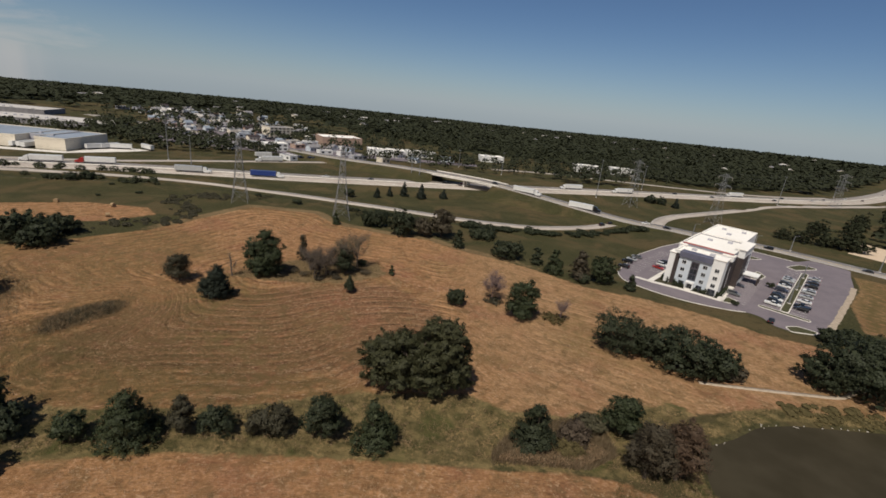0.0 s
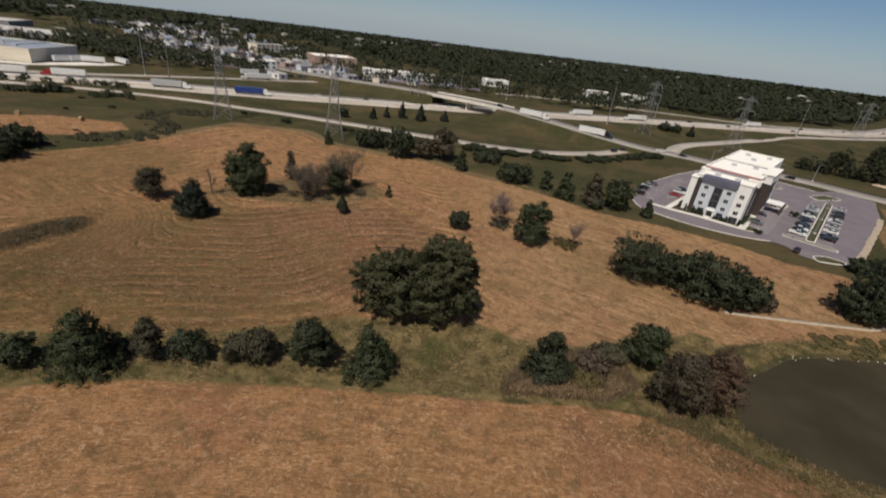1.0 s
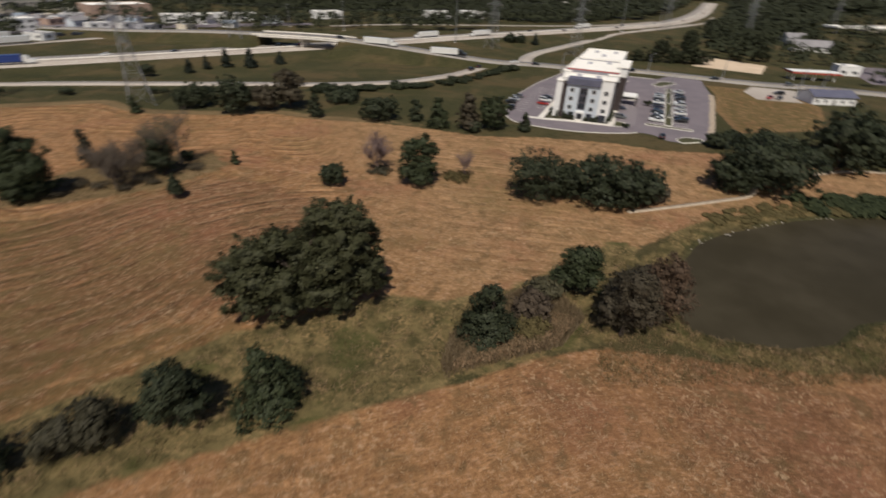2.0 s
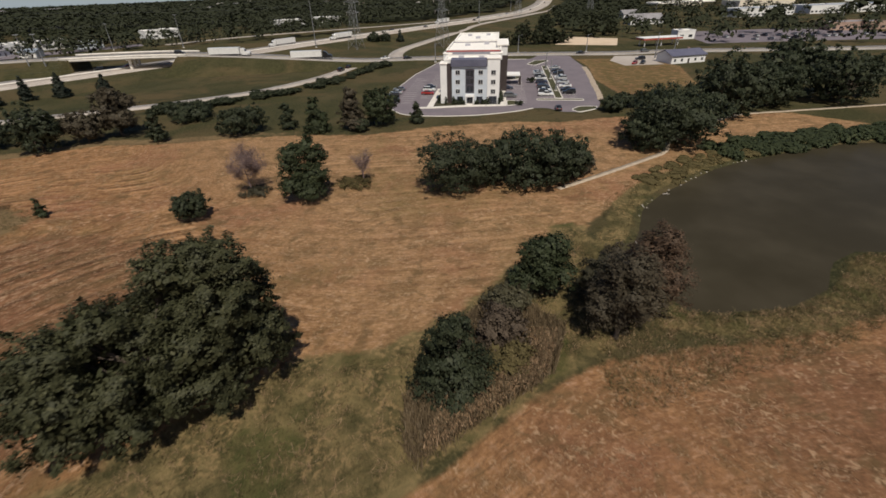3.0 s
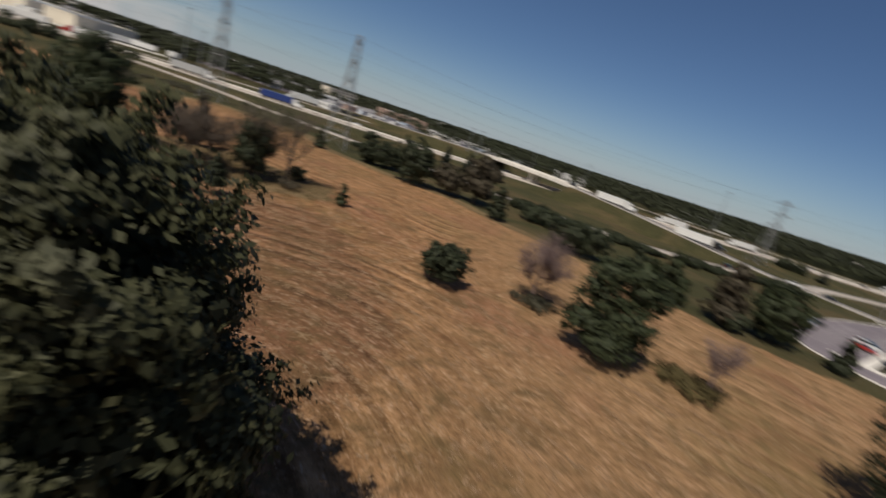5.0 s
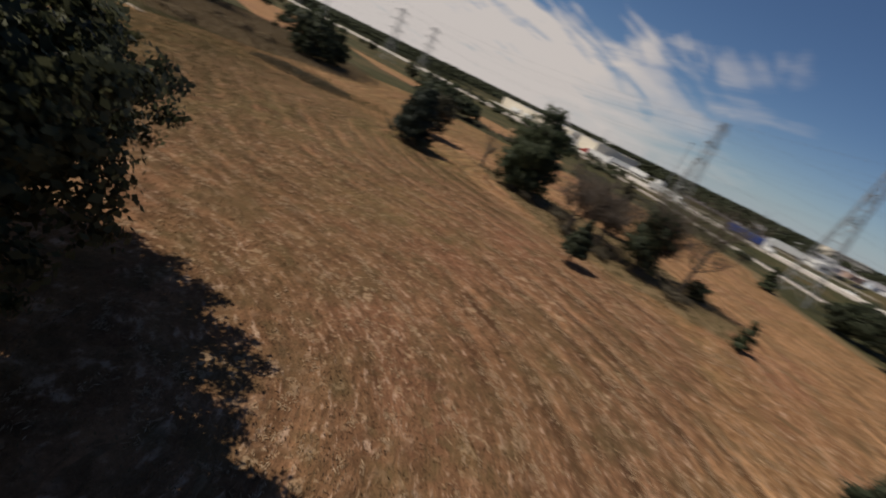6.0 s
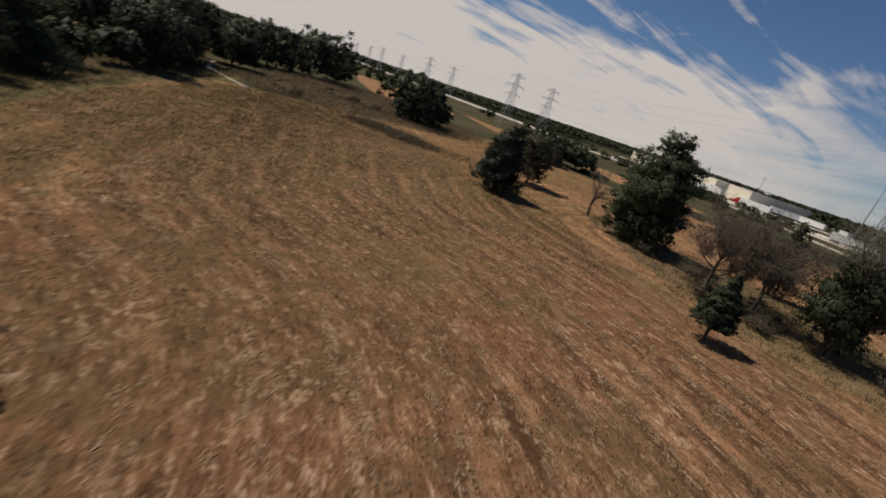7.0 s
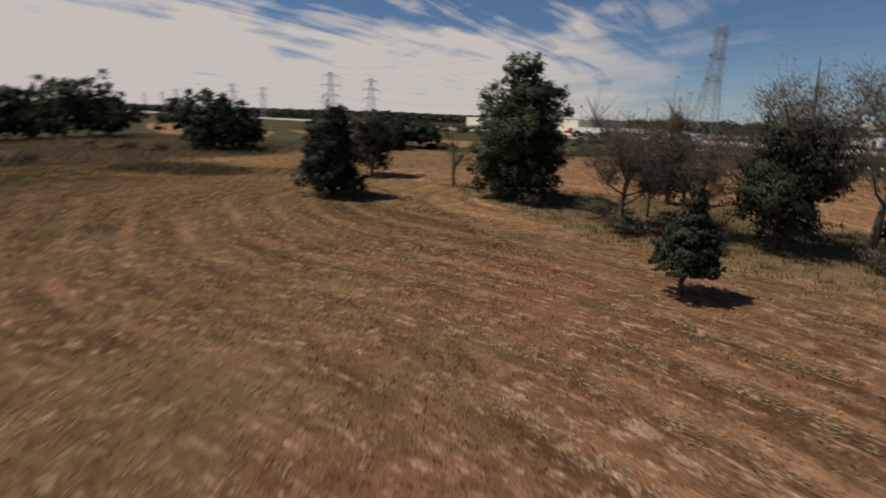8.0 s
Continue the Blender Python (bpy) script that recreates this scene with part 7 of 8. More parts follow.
grove([(148.0, 104.0, 20.0, 10.5, "full", "dark_leaf", "tall broad dark tree east of the pond"), (158.0, 106.0, 17.0, 10.0, "full", "dark_leaf", "broad dark tree east of the pond"), (170.0, 100.5, 14.0, 9.0, "full", "dark_leaf", "broad dark tree east of the pond"),
       (190.0, 88.0, 18.5, 10.0, "full", "dark_leaf", "tall dark tree east of the pond"), (204.0, 92.0, 15.0, 9.0, "full", "dark_leaf", "dark tree east of the pond"), (182.0, 104.0, 12.0, 7.5, "full", "dark_leaf", "dark tree east of the pond"),
       (212.0, 110.0, 17.0, 10.0, "full", "dark_leaf", "tall dark tree east of the pond"), (228.0, 116.0, 16.0, 10.0, "full", "dark_leaf", "tall dark tree east of the pond"), (196.0, 108.0, 16.0, 9.0, "full", "dark_leaf", "tall dark tree east of the pond"),
       (134.0, 116.0, 9.0, 5.5, "bush", "dark_leaf", "dark brush beside the trees"), (129.5, 128.0, 4.6, 4.0, "bush", "dark_leaf", "low dark brush at the car park's corner"), (136.0, 128.5, 5.0, 4.2, "bush", "dark_leaf", "low dark brush at the car park's corner")], "east trees")


# ---- bushes and trees repeated from a few patterns ----
def pattern(kind, leaf, label, h, r, count, size):
    return tree(0, -400 - 20 * tree_count, h, r, kind, leaf, label + " beside the road", count, size, plain=True)


def repeat(proto, spots, group, label=""):
    first = True
    for x, y, k, a in spots:
        m = pose(x, y, 0, 0, 0, a) @ Matrix.Diagonal((k, k, k * (0.9 + 0.2 * math.sin(a)), 1))
        m = lifted(m)
        if first:
            proto.matrix_basis = m
            tagged(proto, label, group=group)
            first = False
        else:
            copy_thing_at = copy_thing(proto, pose(0, 0, 0))
            copy_thing_at.matrix_basis = m


def scatter(seed, n, spot, grow=(0.75, 1.3)):
    rng = random.Random(seed)
    out = []
    while len(out) < n:
        p = spot(rng)
        if p:
            out.append((p[0], p[1], rng.uniform(*grow), rng.uniform(0, 360)))
    return out


def near_line(line, lo, hi, side=0):
    L = np.asarray(line, float)

    def spot(rng):
        k = rng.randrange(1, len(L) - 1)
        d = L[k + 1, :2] - L[k - 1, :2]
        d /= np.linalg.norm(d)
        s = side or rng.choice((-1, 1))
        w = rng.uniform(lo, hi) * s
        return (L[k, 0] - d[1] * w, L[k, 1] + d[0] * w)

    return spot


def in_outline(poly, clear=0.0):
    P = np.array(poly, float)

    def spot(rng):
        x, y = rng.uniform(P[:, 0].min(), P[:, 0].max()), rng.uniform(P[:, 1].min(), P[:, 1].max())
        if edge_distance(poly, np.array([x]), np.array([y]))[0] < clear:
            return None
        if min(line_distance(l[:, :2], np.array([x]), np.array([y]))[0] for l in (HIGHWAY, CROSS_ROAD, RAMP, ON_RAMP, EXIT_RAMP)) < 20:
            return None
        return (x, y)

    return spot


brush_line = along([(14, 226), (40, 226), (62, 227), (88, 236), (104, 246), (118, 256), (128, 258)], 2)
repeat(pattern("bush", "dark_leaf", "low dark brush", 3.6, 3.4, 1500, 0.3), scatter(1, 70, near_line(brush_line, 0, 2.4), (0.5, 1.05)), "brush along the ramp", "low dark brush along the ramp")
repeat(pattern("bush", "dark_leaf", "low dark brush", 3.0, 3.0, 1300, 0.3), scatter(2, 16, near_line(along([(-80, 240), (-30, 232), (10, 226)], 3), 0, 4), (0.5, 1.0)), "brush along the ramp", "low dark brush beside the field")
verge_line = along([(-141, 162), (-130, 172), (-119, 181), (-111, 186), (-111, 202), (-121, 209), (-127, 218), (-124, 234), (-106, 234)], 3)
repeat(pattern("bush", "dark_leaf", "verge bush", 4.6, 3.6, 2200, 0.28), [(-194, 239, 1.0, 20), (-189, 244, 1.1, 90), (-204, 236, 0.7, 140), (-98, 246, 0.5, 10), (-172, 238, 0.4, 200), (-150, 226, 0.45, 250), (-162, 214, 0.35, 130)], "verge bushes", "dark round bush on the verge")
marsh_line = along([(-128, 78), (-122, 88), (-117, 97)], 1.2)
repeat(pattern("bush", "reed", "marsh brush", 1.7, 1.9, 900, 0.2), scatter(22, 34, near_line(marsh_line, 0, 1.5), (0.7, 1.1)) + scatter(23, 26, near_line(along([(-108, 72), (-98, 80)], 1.2), 0, 1.2), (0.6, 1.0)), "marsh brush", "low brown brush among marsh reeds")
bank = along([(84, 87.5), (104, 88), (118, 86), (132, 81.5), (148, 76), (164, 64)], 2)
repeat(pattern("full", "far_leaf", "road tree", 12, 6.5, 1800, 0.55), [(231, 271, 1.0, 10), (222, 276, 0.85, 60), (240, 266, 0.9, 120), (249, 262, 1.25, 200), (257, 258, 1.0, 300), (262, 300, 0.9, 20), (275, 310, 1.0, 80), (290, 300, 1.1, 140), (305, 318, 0.9, 220), (320, 330, 1.1, 270), (335, 345, 1.0, 33), (280, 290, 0.8, 90), (300, 270, 0.9, 150), (312, 262, 1.1, 210), (330, 280, 1.2, 260), (350, 300, 1.1, 10), (345, 330, 1.0, 60), (370, 340, 1.2, 120), (390, 365, 1.1, 180)], "trees past the road", "dark green tree past the cross road")
repeat(pattern("full", "far_leaf", "field tree", 12, 6, 1100, 0.65), scatter(9, 44, in_outline([(-620, -20), (-620, 60), (-330, 190), (-230, 215), (-215, 150), (-260, 60), (-300, -40)], 4), (0.35, 0.75)), "west field trees", "dark green tree in the western fields")
repeat(pattern("full", "dark_leaf", "wood tree", 13, 6.5, 2600, 0.52), scatter(12, 34, in_outline([(-72, 20), (-72, 46), (-100, 46), (-150, 36), (-235, 52), (-250, 0), (-130, -20)]), (0.75, 1.15)), "west woods", "dark green tree at the wood's edge")
repeat(pattern("bush", "dark_leaf", "foundation shrub", 1.5, 0.8, 500, 0.16), [(*uv(u, v), k, 70 * k) for u, v, k in ((3.4, -1.1, 1.2), (4.4, -1.2, 0.9), (6.1, -1.0, 1.0), (10.8, -1.1, 1.0), (13.4, -1.2, 1.3), (14.0, -1.3, 1.0), (18.9, 2, 1.1), (18.8, 5, 1.3), (18.8, 8, 1.2), (18.7, 11, 1.3), (18.6, 14, 1.1), (-1.4, 6, 1.4), (-1.2, 9, 1.5), (-1.3, 12, 1.4), (25, -2.2, 1.6), (31, 36, 1.8))], "hotel shrubs", "small dark shrub in the hotel's bed")
repeat(pattern("column", "dark_leaf", "upright shrub", 3.4, 0.75, 700, 0.16), [(*uv(u, v), k, 50 * k) for u, v, k in ((2.9, -1.5, 1.0), (5.2, -1.6, 0.8), (14.4, -1.7, 0.95), (12.9, -1.6, 0.7), (0.4, -1.8, 0.8), (18.4, -1.3, 0.8), (-2.2, 0.5, 1.1))], "hotel shrubs", "narrow upright shrub against the hotel's wall")


# ---- far woods: canopy of many clumps out to the horizon ----
def canopy(name, x, y, rad, hgt, blades, rng, label, low=0.05, base=0.42, leaf="far_leaf", category="woods", up=0.3):
    """Clumped tree tops at places, as one piece of stuff."""
    n = len(x)
    z = ground_height(x, y)
    d = unit(rng, n * blades).reshape(n, blades, 3)
    d[..., 2] = np.where(d[..., 2] < -low, -d[..., 2] * 0.9, d[..., 2]) if low > 0.2 else np.abs(d[..., 2]) * 0.9 + 0.05
    k = rng.uniform(0.7, 1.0, (n, blades, 1))
    p = np.stack([x, y, z + base * hgt], -1)[:, None] + d * k * np.stack([rad, rad, (0.97 - base) * hgt], -1)[:, None]
    V, F, nor = leaves(p.reshape(-1, 3), d.reshape(-1, 3) + [0, 0, up], np.repeat(rad * max(0.3, 0.95 - 0.013 * blades), blades), rng, 0.45, 1.25)
    tagged(part(name, soften(name, V, nor, (d * [0.22, 0.22, 0.4] + [0, 0, 1.0]).reshape(-1, 3), 0.95), MAT[leaf]), label, category, kind="stuff")


def far_trees(name, spots, radius, height, label, seed, blades=52):
    """Trees of a distant street or yard."""
    q = np.array(spots)
    q[:, :2] = moved(q[:, :2])[:, :2]
    canopy(name, q[:, 0], q[:, 1], radius * q[:, 2], height * q[:, 2] ** 0.7, blades, np.random.default_rng(seed), label, 0.7, 0.5)


def woods(name, r0, r1, radius, height, blades, fill, seed, label, base=0.42):
    rng = np.random.default_rng(seed)
    lo, hi = radians(-100), radians(118)
    n = int((r1 ** 2 - r0 ** 2) * (hi - lo) / 2 / (math.pi * radius ** 2) * fill)
    a = rng.uniform(lo, hi, n)
    r = np.sqrt(rng.uniform(r0 ** 2, r1 ** 2, n))
    x, y = -r * np.sin(a), 100 + r * np.cos(a)
    ok = line_distance(HIGHWAY[:, :2], x, y) > 36
    for area, keep in ((TOWN, 0.18), (COMMERCE, 0.14), (OPEN_LAND, 0.0)):
        inside = edge_distance(area, x, y) > -8
        ok &= ~inside | (rng.random(n) < keep)
    for line in (RAMP, ON_RAMP, EXIT_RAMP, CROSS_ROAD, FAR_RAMP):
        ok &= line_distance(line[:, :2], x, y) > 22
    for hx, hy, hw in ((-290, 300, 75), (-370, 295, 75), (-470, 490, 80), (-400, 450, 60), (-340, 330, 70), (640, 330, 110)):
        ok &= np.hypot(x - hx, y - hy) > hw
    patch = np.sin(x * 0.006 + 1.7) * np.sin(y * 0.005 + 0.6) + 0.5 * np.sin(x * 0.017 + y * 0.013)
    ok &= (patch > -1.1) | (rng.random(n) < 0.35)
    x, y = x[ok], y[ok]
    n = len(x)
    canopy(name, x, y, radius * rng.uniform(0.7, 1.3, n), height * rng.uniform(0.88, 1.08, n), blades, rng, label, base=base, up=0.3 if base < 0.5 else 1.6)


far_trees("roadside_trees", scatter(5, 90, in_outline([(-70, 412), (120, 440), (250, 480), (230, 540), (30, 520), (-80, 470)]), (0.6, 1.15)), 5.0, 11, "dark green trees beside the far road", 60)
far_trees("town_trees", scatter(6, 150, in_outline([(-250, 415), (-70, 395), (120, 440), (240, 470), (230, 560), (40, 590), (-100, 700), (-250, 920), (-470, 860), (-480, 640), (-330, 500)]), (0.45, 1.0)), 5.2, 11, "dark green trees between town houses", 61)
far_trees("yard_trees", scatter(7, 95, in_outline([(-255, 366), (-192, 366), (-170, 392), (-205, 430), (-262, 505), (-350, 485), (-300, 405)]), (0.65, 1.15)) + scatter(17, 40, in_outline([(-440, 385), (-300, 412), (-306, 428), (-440, 405)]), (0.7, 1.0)) + scatter(18, 40, in_outline([(-150, 398), (-110, 410), (-120, 440), (-190, 462), (-210, 430)]), (0.45, 0.8)), 6.0, 11, "dense dark green trees beside the warehouses", 62)
far_trees("shop_trees", scatter(8, 190, in_outline(COMMERCE), (0.6, 1.25)), 5.6, 11, "dark green trees between the shops", 63)
def scrub(name, spots, radius, height, leaf, label, seed, blades=110):
    """Low scrub along a line, joined."""
    q = np.array(spots)
    canopy(name, q[:, 0], q[:, 1], radius * q[:, 2], height * q[:, 2], blades, np.random.default_rng(seed), label, 0.7, 0.35, leaf, "scrub")


scrub("bank_scrub", scatter(3, 90, near_line(bank[: len(bank) // 2], -0.6, 3.4), (0.3, 0.8)), 1.7, 1.3, "weed", "low olive scrub along the pond bank", 64, 240)
scrub("bank_thicket", scatter(13, 110, near_line(bank[len(bank) // 3:], -1.0, 4.5), (0.5, 1.3)), 2.0, 2.2, "green_leaf", "dark green thicket along the pond bank", 66, 240)
scrub("verge_scrub", scatter(21, 120, near_line(verge_line, 0, 5.5), (0.35, 0.8)), 2.6, 1.9, "olive_leaf", "low dark scrub on the grassy verge", 65, 120)
scrub("ramp_scrub", scatter(23, 70, near_line(RAMP[RAMP[:, 0] < -150], 7, 13), (0.5, 1.15)), 3.0, 3.4, "far_leaf", "dark scrub along the foot of the ramp", 67, 110)
woods("near_woods", 330, 620, 5.6, 11.5, 44, 1.35, 21, "dense dark green woods beyond the highway")
woods("middle_woods", 600, 1150, 7.4, 11.5, 10, 1.5, 22, "dense dark green woods beyond the highway", 0.72)
woods("far_woods", 1130, 1800, 9.6, 13, 6, 1.5, 23, "continuous dark green woods in the distance", 0.78)


# ---- grasses, straw and stones ----
def blades(name, mat, places, height, width, seed, label, category, lean=0.5, stray=0.0):
    """Upright tapered blades, as one piece of stuff."""
    rng = np.random.default_rng(seed)
    n = len(places)
    places = places + rng.normal(size=(n, 3)) * [stray, stray, 0]
    a = rng.uniform(0, 2 * np.pi, n)
    side = np.c_[np.cos(a), np.sin(a), np.zeros(n)] * width * rng.uniform(0.6, 1.4, (n, 1))
    top = np.c_[rng.normal(size=(n, 2)) * lean, np.ones(n)] * (height * rng.uniform(0.5, 1.3, n))[:, None]
    V = np.stack([places - side * 0.5, places + side * 0.5, places + top + side * 0.3, places + top - side * 0.3], 1).reshape(-1, 3)
    F = np.arange(n)[:, None] * 4 + np.arange(4)[None]
    return tagged(part(name, mesh_of(name, V, F), MAT[mat]), label, category, kind="stuff")


def spread(poly, n, seed, soft=0.0, clumps=0):
    """Places inside an outline, on the ground; clumps gathers them."""
    rng = np.random.default_rng(seed)
    P = np.array(poly, float)
    out, total = [], 0
    while total < n:
        if clumps:
            c = rng.uniform(P.min(0), P.max(0), (n // clumps + 1, 2))
            q = (c[:, None] + rng.normal(size=(len(c), clumps, 2)) * 0.35).reshape(-1, 2)
        else:
            q = rng.uniform(P.min(0), P.max(0), (n, 2))
        q = q[edge_distance(poly, q[:, 0], q[:, 1]) > soft]
        out.append(q)
        total += len(q)
    q = np.concatenate(out)[:n]
    return np.c_[q, ground_height(q[:, 0], q[:, 1]) - 0.02]


near_field = [(-75, 84), (-40, 74), (-14, 82), (16, 82), (44, 84), (46, 120), (20, 150), (-30, 152), (-70, 140)]
pond_clear = lambda p: p[edge_distance(POND, p[:, 0], p[:, 1]) < -0.4]


def rows_of_straw(poly, n, seed, per, period, loose):
    """Clumps of cut straw lying along the mown rows."""
    rng = np.random.default_rng(seed)
    q = spread(poly, n, seed, 0.5)
    x, y = q[:, 0], q[:, 1]
    wave = np.cos(lane_at(x, y) * 2 * np.pi / period + 0.5 * np.sin(x * 0.31) * np.sin(y * 0.27))
    patchy = smooth_noise(np.c_[x, y, 0 * x] * 0.11, seed) + 0.5 * smooth_noise(np.c_[x, y, 0 * x] * 0.5, seed + 1)
    c = q[rng.random(n) < loose + (1 - loose) * np.clip(wave * 1.3 - 0.3, 0, 1) * np.clip(0.45 + 0.7 * patchy, 0, 1)]
    k = len(c)
    gx = lane_at(c[:, 0] + 1, c[:, 1]) - lane_at(c[:, 0] - 1, c[:, 1])
    gy = lane_at(c[:, 0], c[:, 1] + 1) - lane_at(c[:, 0], c[:, 1] - 1)
    g = np.hypot(gx, gy) + 1e-6
    run, over = np.c_[-gy / g, gx / g, 0 * g], np.c_[gx / g, gy / g, 0 * g]
    u, v, z = rng.normal(size=(3, k, per, 1)) * rng.uniform(0.4, 1.4, (3, k, 1, 1))
    off = u * 0.32 * run[:, None] + v * 0.12 * over[:, None] + z * np.array([0, 0, 0.012])
    way = np.arctan2(run[:, 1], run[:, 0])[:, None]
    p = (c[:, None] + off + [0, 0, 0.05]).reshape(-1, 3)
    a = (way + rng.normal(0, 0.75, (k, per))).ravel()
    l = rng.uniform(0.05, 0.17, len(a))
    t = np.c_[np.cos(a), np.sin(a), rng.normal(0, 0.1, len(a))] * l[:, None]
    s = np.c_[-np.sin(a), np.cos(a), rng.normal(0, 0.2, len(a))] * rng.uniform(0.014, 0.034, (len(a), 1))
    V = np.stack([p - t, p + s, p + t, p - s], 1).reshape(-1, 3)
    return mesh_of("mown_straw", V, np.arange(len(a) * 4).reshape(-1, 4))


tagged(part("mown_straw", rows_of_straw(near_field, 21000, 31, 20, 3.6, 0.04), MAT["straw"]), "loose pale cut straw lying in windrows", "straw", kind="stuff")
blades("field_stubble", "straw", spread([(-60, 20), (48, 20), (46, 58), (20, 61), (-20, 62), (-58, 56)], 26000, 32, 0.5, 9), 0.16, 0.07, 32, "dry stubble on the near field", "stubble", 1.2)


def between_rows(q, seed, period=3.6, bare=0.45):
    """Places thinned to lie between the windrows, in drifting patches."""
    rng = np.random.default_rng(seed)
    wave = 0.5 - 0.5 * np.cos(lane_at(q[:, 0], q[:, 1]) * 2 * np.pi / period + 0.5 * np.sin(q[:, 0] * 0.31) * np.sin(q[:, 1] * 0.27))
    drift = np.clip(0.7 + 0.5 * smooth_noise(q * [0.12, 0.12, 0], seed), 0.1, 1)
    return q[rng.random(len(q)) < (bare + (1 - bare) * wave) * drift]


west_hay = [(-98, 74), (-60, 71), (-36, 74), (-14, 82), (10, 86), (20, 92), (18, 112), (-10, 128), (-50, 128), (-84, 120), (-94, 98)]
low_grass = [(-100, 70), (-60, 68), (-36, 72), (-20, 77), (-8, 81), (-20, 86), (-46, 88), (-66, 94), (-80, 104), (-74, 118), (-84, 124), (-102, 100)]
regrowth = spread(low_grass, 90000, 49, -4.0, 8)
inward = edge_distance(low_grass, regrowth[:, 0], regrowth[:, 1]) + 3.5 * smooth_noise(regrowth * [0.16, 0.16, 0], 50)
regrowth = regrowth[np.random.default_rng(50).random(len(regrowth)) < 0.75 * ramp(inward, -4, 9)]
near_hay = between_rows(spread(west_hay, 160000, 47, -1.0, 7), 47)
greener = np.random.default_rng(51).random(len(near_hay)) < ramp(-near_hay[:, 0] + 9 * smooth_noise(near_hay * [0.09, 0.09, 0], 51), 16, 44)
regrowth = np.concatenate([regrowth, near_hay[greener]])
near_hay = near_hay[~greener]
blades("hay_stubble", "stubble", near_hay, 0.13, 0.05, 47, "short dry upright stubble between the windrows", "stubble", 0.45)
far_hay = spread(HAYFIELD, 170000, 48, 1.0, 7)
far_hay = far_hay[(edge_distance(west_hay, far_hay[:, 0], far_hay[:, 1]) < 1) & (far_hay[:, 0] < 30)]
blades("hay_stubble", "stubble", between_rows(far_hay, 48), 0.14, 0.07, 48, "short dry upright stubble towards the field's far edge", "stubble", 0.45)
blades("hay_regrowth", "regrowth", regrowth, 0.17, 0.05, 49, "green regrowth in the damp side of the field", "grass", 0.5)
blades("tall_dry_grass", "weed", spread([(-66, 134), (-52, 134), (-36, 135), (-24, 140), (-14, 149), (-20, 160), (-44, 160), (-60, 146)], 9000, 41, -1.0, 9), 0.3, 0.05, 41, "tall dry grass beneath the bare trees", "grass", 0.5)
blades("ditch_weeds", "weed", pond_clear(spread(DITCH, 34000, 33, -1.5, 8)), 0.36, 0.05, 33, "tall yellow-green weeds along the ditch", "weeds", 0.8)
blades("ditch_straw", "straw", pond_clear(spread(DITCH, 15000, 43, -0.5, 14)), 0.34, 0.035, 43, "pale dry grass tufts among the ditch weeds", "grass", 1.0)
meadow = [(33, 57), (44, 54), (58, 49), (74, 45), (92, 38), (96, 44), (84, 53), (70, 52), (56, 58), (52, 64), (53, 70), (49, 74), (42, 66), (36, 62)]
blades("meadow_grass", "weed", pond_clear(spread(meadow, 13000, 44, -0.5, 9)), 0.4, 0.05, 44, "rank yellow-green grass beside the pond", "grass", 0.8)
blades("meadow_straw", "straw", pond_clear(spread(meadow, 8000, 45, -0.5, 14)), 0.4, 0.04, 45, "pale dry grass clumps beside the pond", "grass", 0.8)
heads = spread([(15, 65), (30, 65), (36, 69), (33, 72), (24, 71)], 7000, 46, -0.5, 4)
blades("reed_heads", "straw", heads + [0, 0, 0.95], 0.22, 0.09, 46, "pale seed heads on the dry reeds", "reeds", 0.5)
blades("grey_reeds", "reed", spread(GREYREEDS, 20000, 34, -1.0, 5), 1.2, 0.09, 34, "dense grey-brown dry reeds with pale heads", "reeds", 0.22)
oval_spots = spread(OVAL, 7500, 35, 0.9, 9)
tall = np.clip(0.55 + 0.3 * smooth_noise(oval_spots * [0.35, 0.35, 0], 35), 0.15, 1.0) * ramp(edge_distance(OVAL, oval_spots[:, 0], oval_spots[:, 1]), 0, 4)
blades("oval_reeds", "reed", oval_spots, 0.22 + 0.6 * tall, 0.06, 35, "low dark dry reed patch in the field", "reeds", 0.7, 0.5)
blades("oval_brush", "olive_leaf", spread(OVAL, 1800, 38, 1.8, 26), 0.6, 0.08, 38, "tufts of dark brush among the reeds", "brush", 0.7, 0.4)
blades("marsh_reeds", "reed", spread(WESTREEDS, 30000, 36, -3, 7), 0.85, 0.09, 36, "brown marsh reeds beyond the field", "reeds", 0.9, 2.5)
ring = spread([(46, 50), (46, 92), (170, 92), (178, 40), (100, 30)], 60000, 37)
gap = edge_distance(POND, ring[:, 0], ring[:, 1])
blades("bank_grass", "weed", ring[(gap < -0.7) & (gap > -6.5)], 0.38, 0.06, 37, "yellow-green grass on the pond's bank", "grass", 0.7)


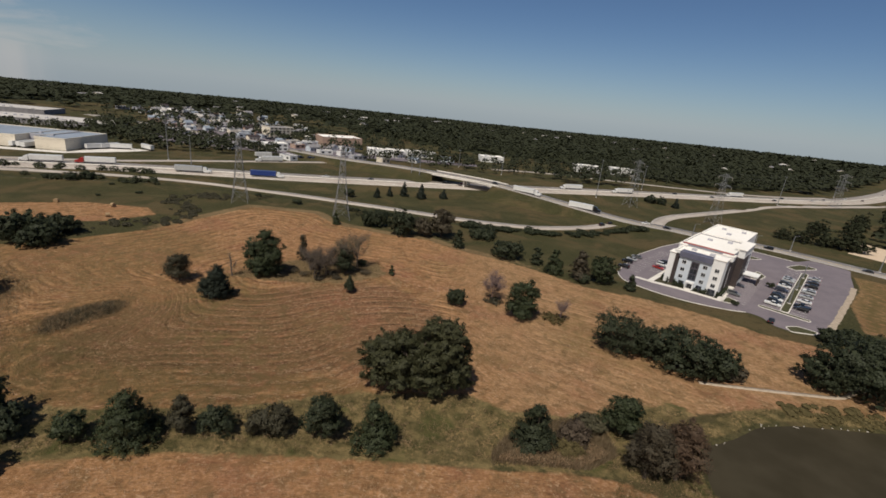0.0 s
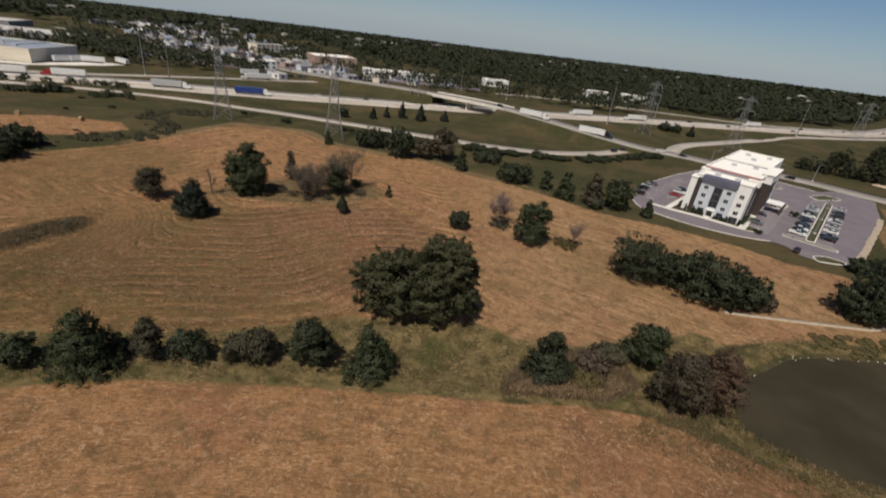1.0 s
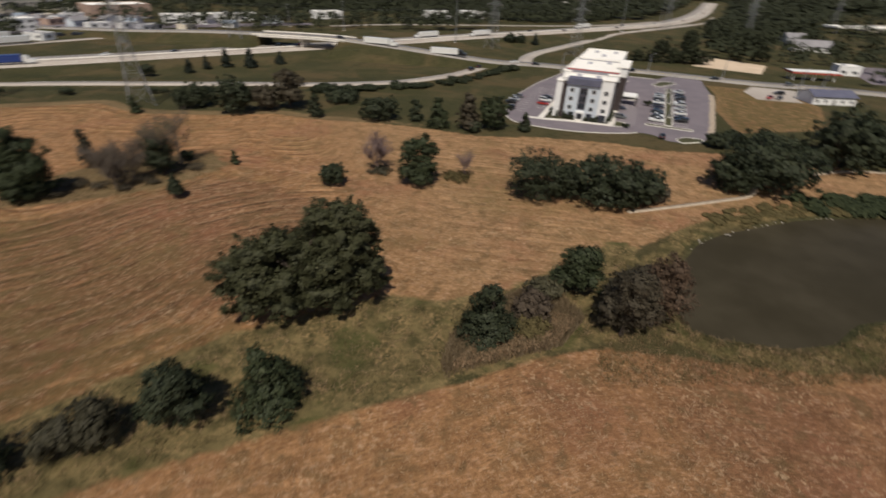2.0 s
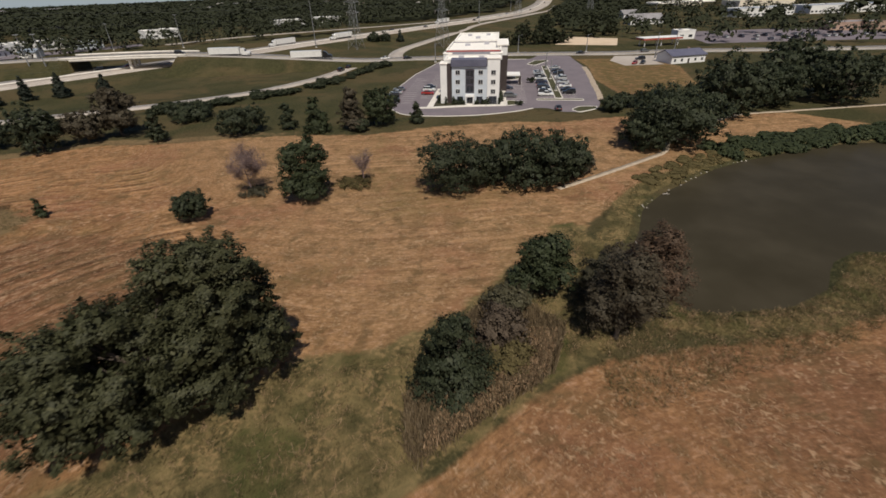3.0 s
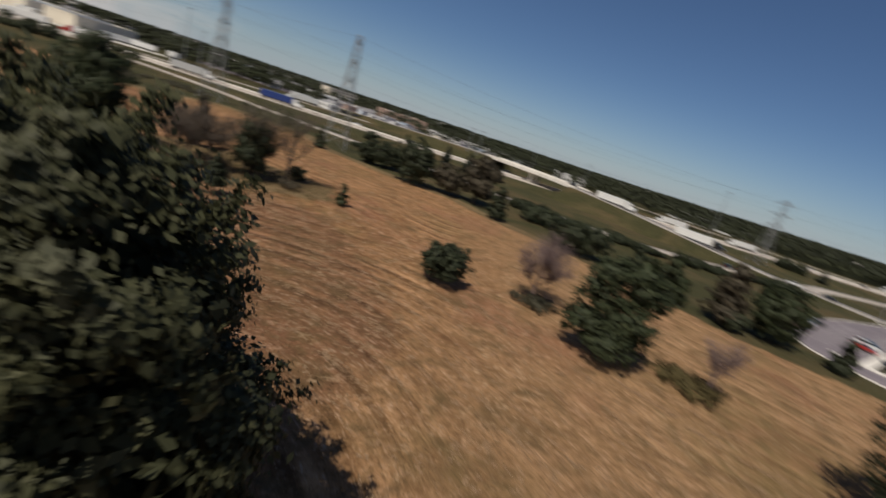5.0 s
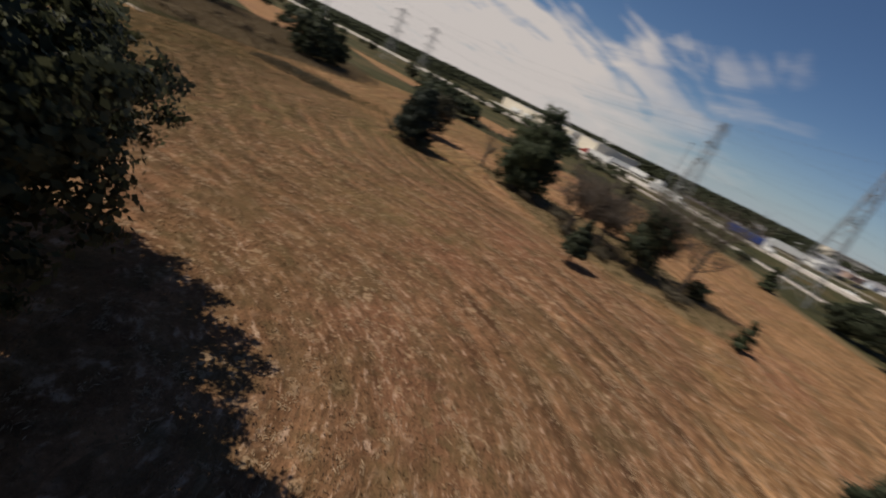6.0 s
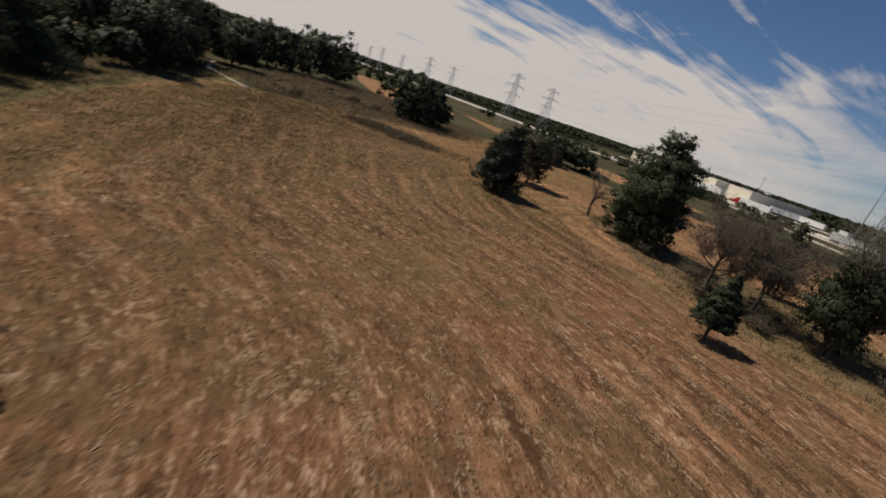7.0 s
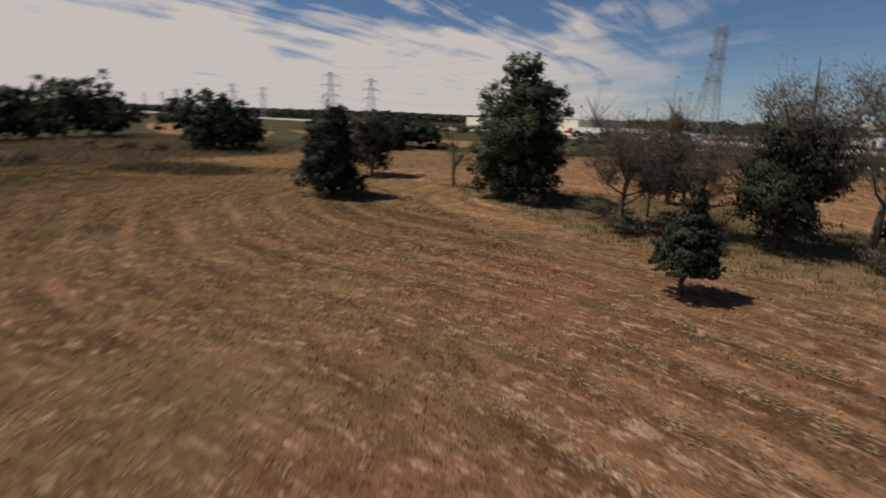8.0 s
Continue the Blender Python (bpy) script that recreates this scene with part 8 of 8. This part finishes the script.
def build_stones():
    rng = random.Random(8)
    meshes = []
    for k in range(3):
        bm = bmesh.new()
        bmesh.ops.create_icosphere(bm, subdivisions=1, radius=0.16)
        for v in bm.verts:
            v.co *= rng.uniform(0.75, 1.25)
            v.co.z *= 0.55
        meshes.append(to_mesh("shore_stone", bm))
    shore = along([(53.6, 67.5), (56.6, 73.0), (62.0, 75.6), (66.2, 77.3), (74, 81.9), (83.8, 83.8), (93, 84.1), (104, 84.1), (116, 82)], 0.8)
    for i, (x, y) in enumerate(shore):
        if rng.random() < 0.7:
            continue
        k = rng.uniform(0.6, 1.5)
        ob = part("shore_stone", meshes[i % 3], MAT["stone"], at=pose(x + rng.uniform(-0.3, 0.3), y + rng.uniform(-0.3, 0.3), -0.36, 0, 0, rng.uniform(0, 360)) @ Matrix.Diagonal((k, k, k, 1)))
        tagged(ob, "pale rounded stone at the pond's edge", "stone", "shore stones")
    for x, y, a, l in ((57.6, 74.2, 20, 1.3), (75.3, 82.3, 50, 1.1), (83.5, 83.6, -60, 1.2)):
        V, F = tubes([[(0, 0, 0, 0.09), (l * 0.5, 0.1, 0.1, 0.07), (l, 0, 0.2, 0.03)], [(l * 0.5, 0.1, 0.1, 0.05), (l * 0.7, 0.4, 0.35, 0.02)]], 6)
        ob = part("driftwood", mesh_of("driftwood", V, F, True), MAT["stone"], at=pose(x, y, -0.32, 0, 0, a))
        tagged(ob, "bleached driftwood branch at the waterline", "driftwood")
    proto = None
    for x, y, a in ((-167.3, 196, 20), (-143.9, 198, 70), (-135.8, 183, 130)):
        bm = bmesh.new()
        bmesh.ops.create_cone(bm, cap_ends=True, segments=18, radius1=0.9, radius2=0.9, depth=1.5, matrix=Matrix.Translation((0, 0, 0.86)) @ Matrix.Rotation(radians(90), 4, "X"))
        bmesh.ops.bevel(bm, geom=list(bm.edges), offset=0.05, segments=1, affect="EDGES")
        tagged(part("hay_bale", bm, MAT["hay_bale"], at=pose(x, y, 0, 0, 0, a)), "round straw bale lying on the field", "hay bale", "hay bales")


build_stones()
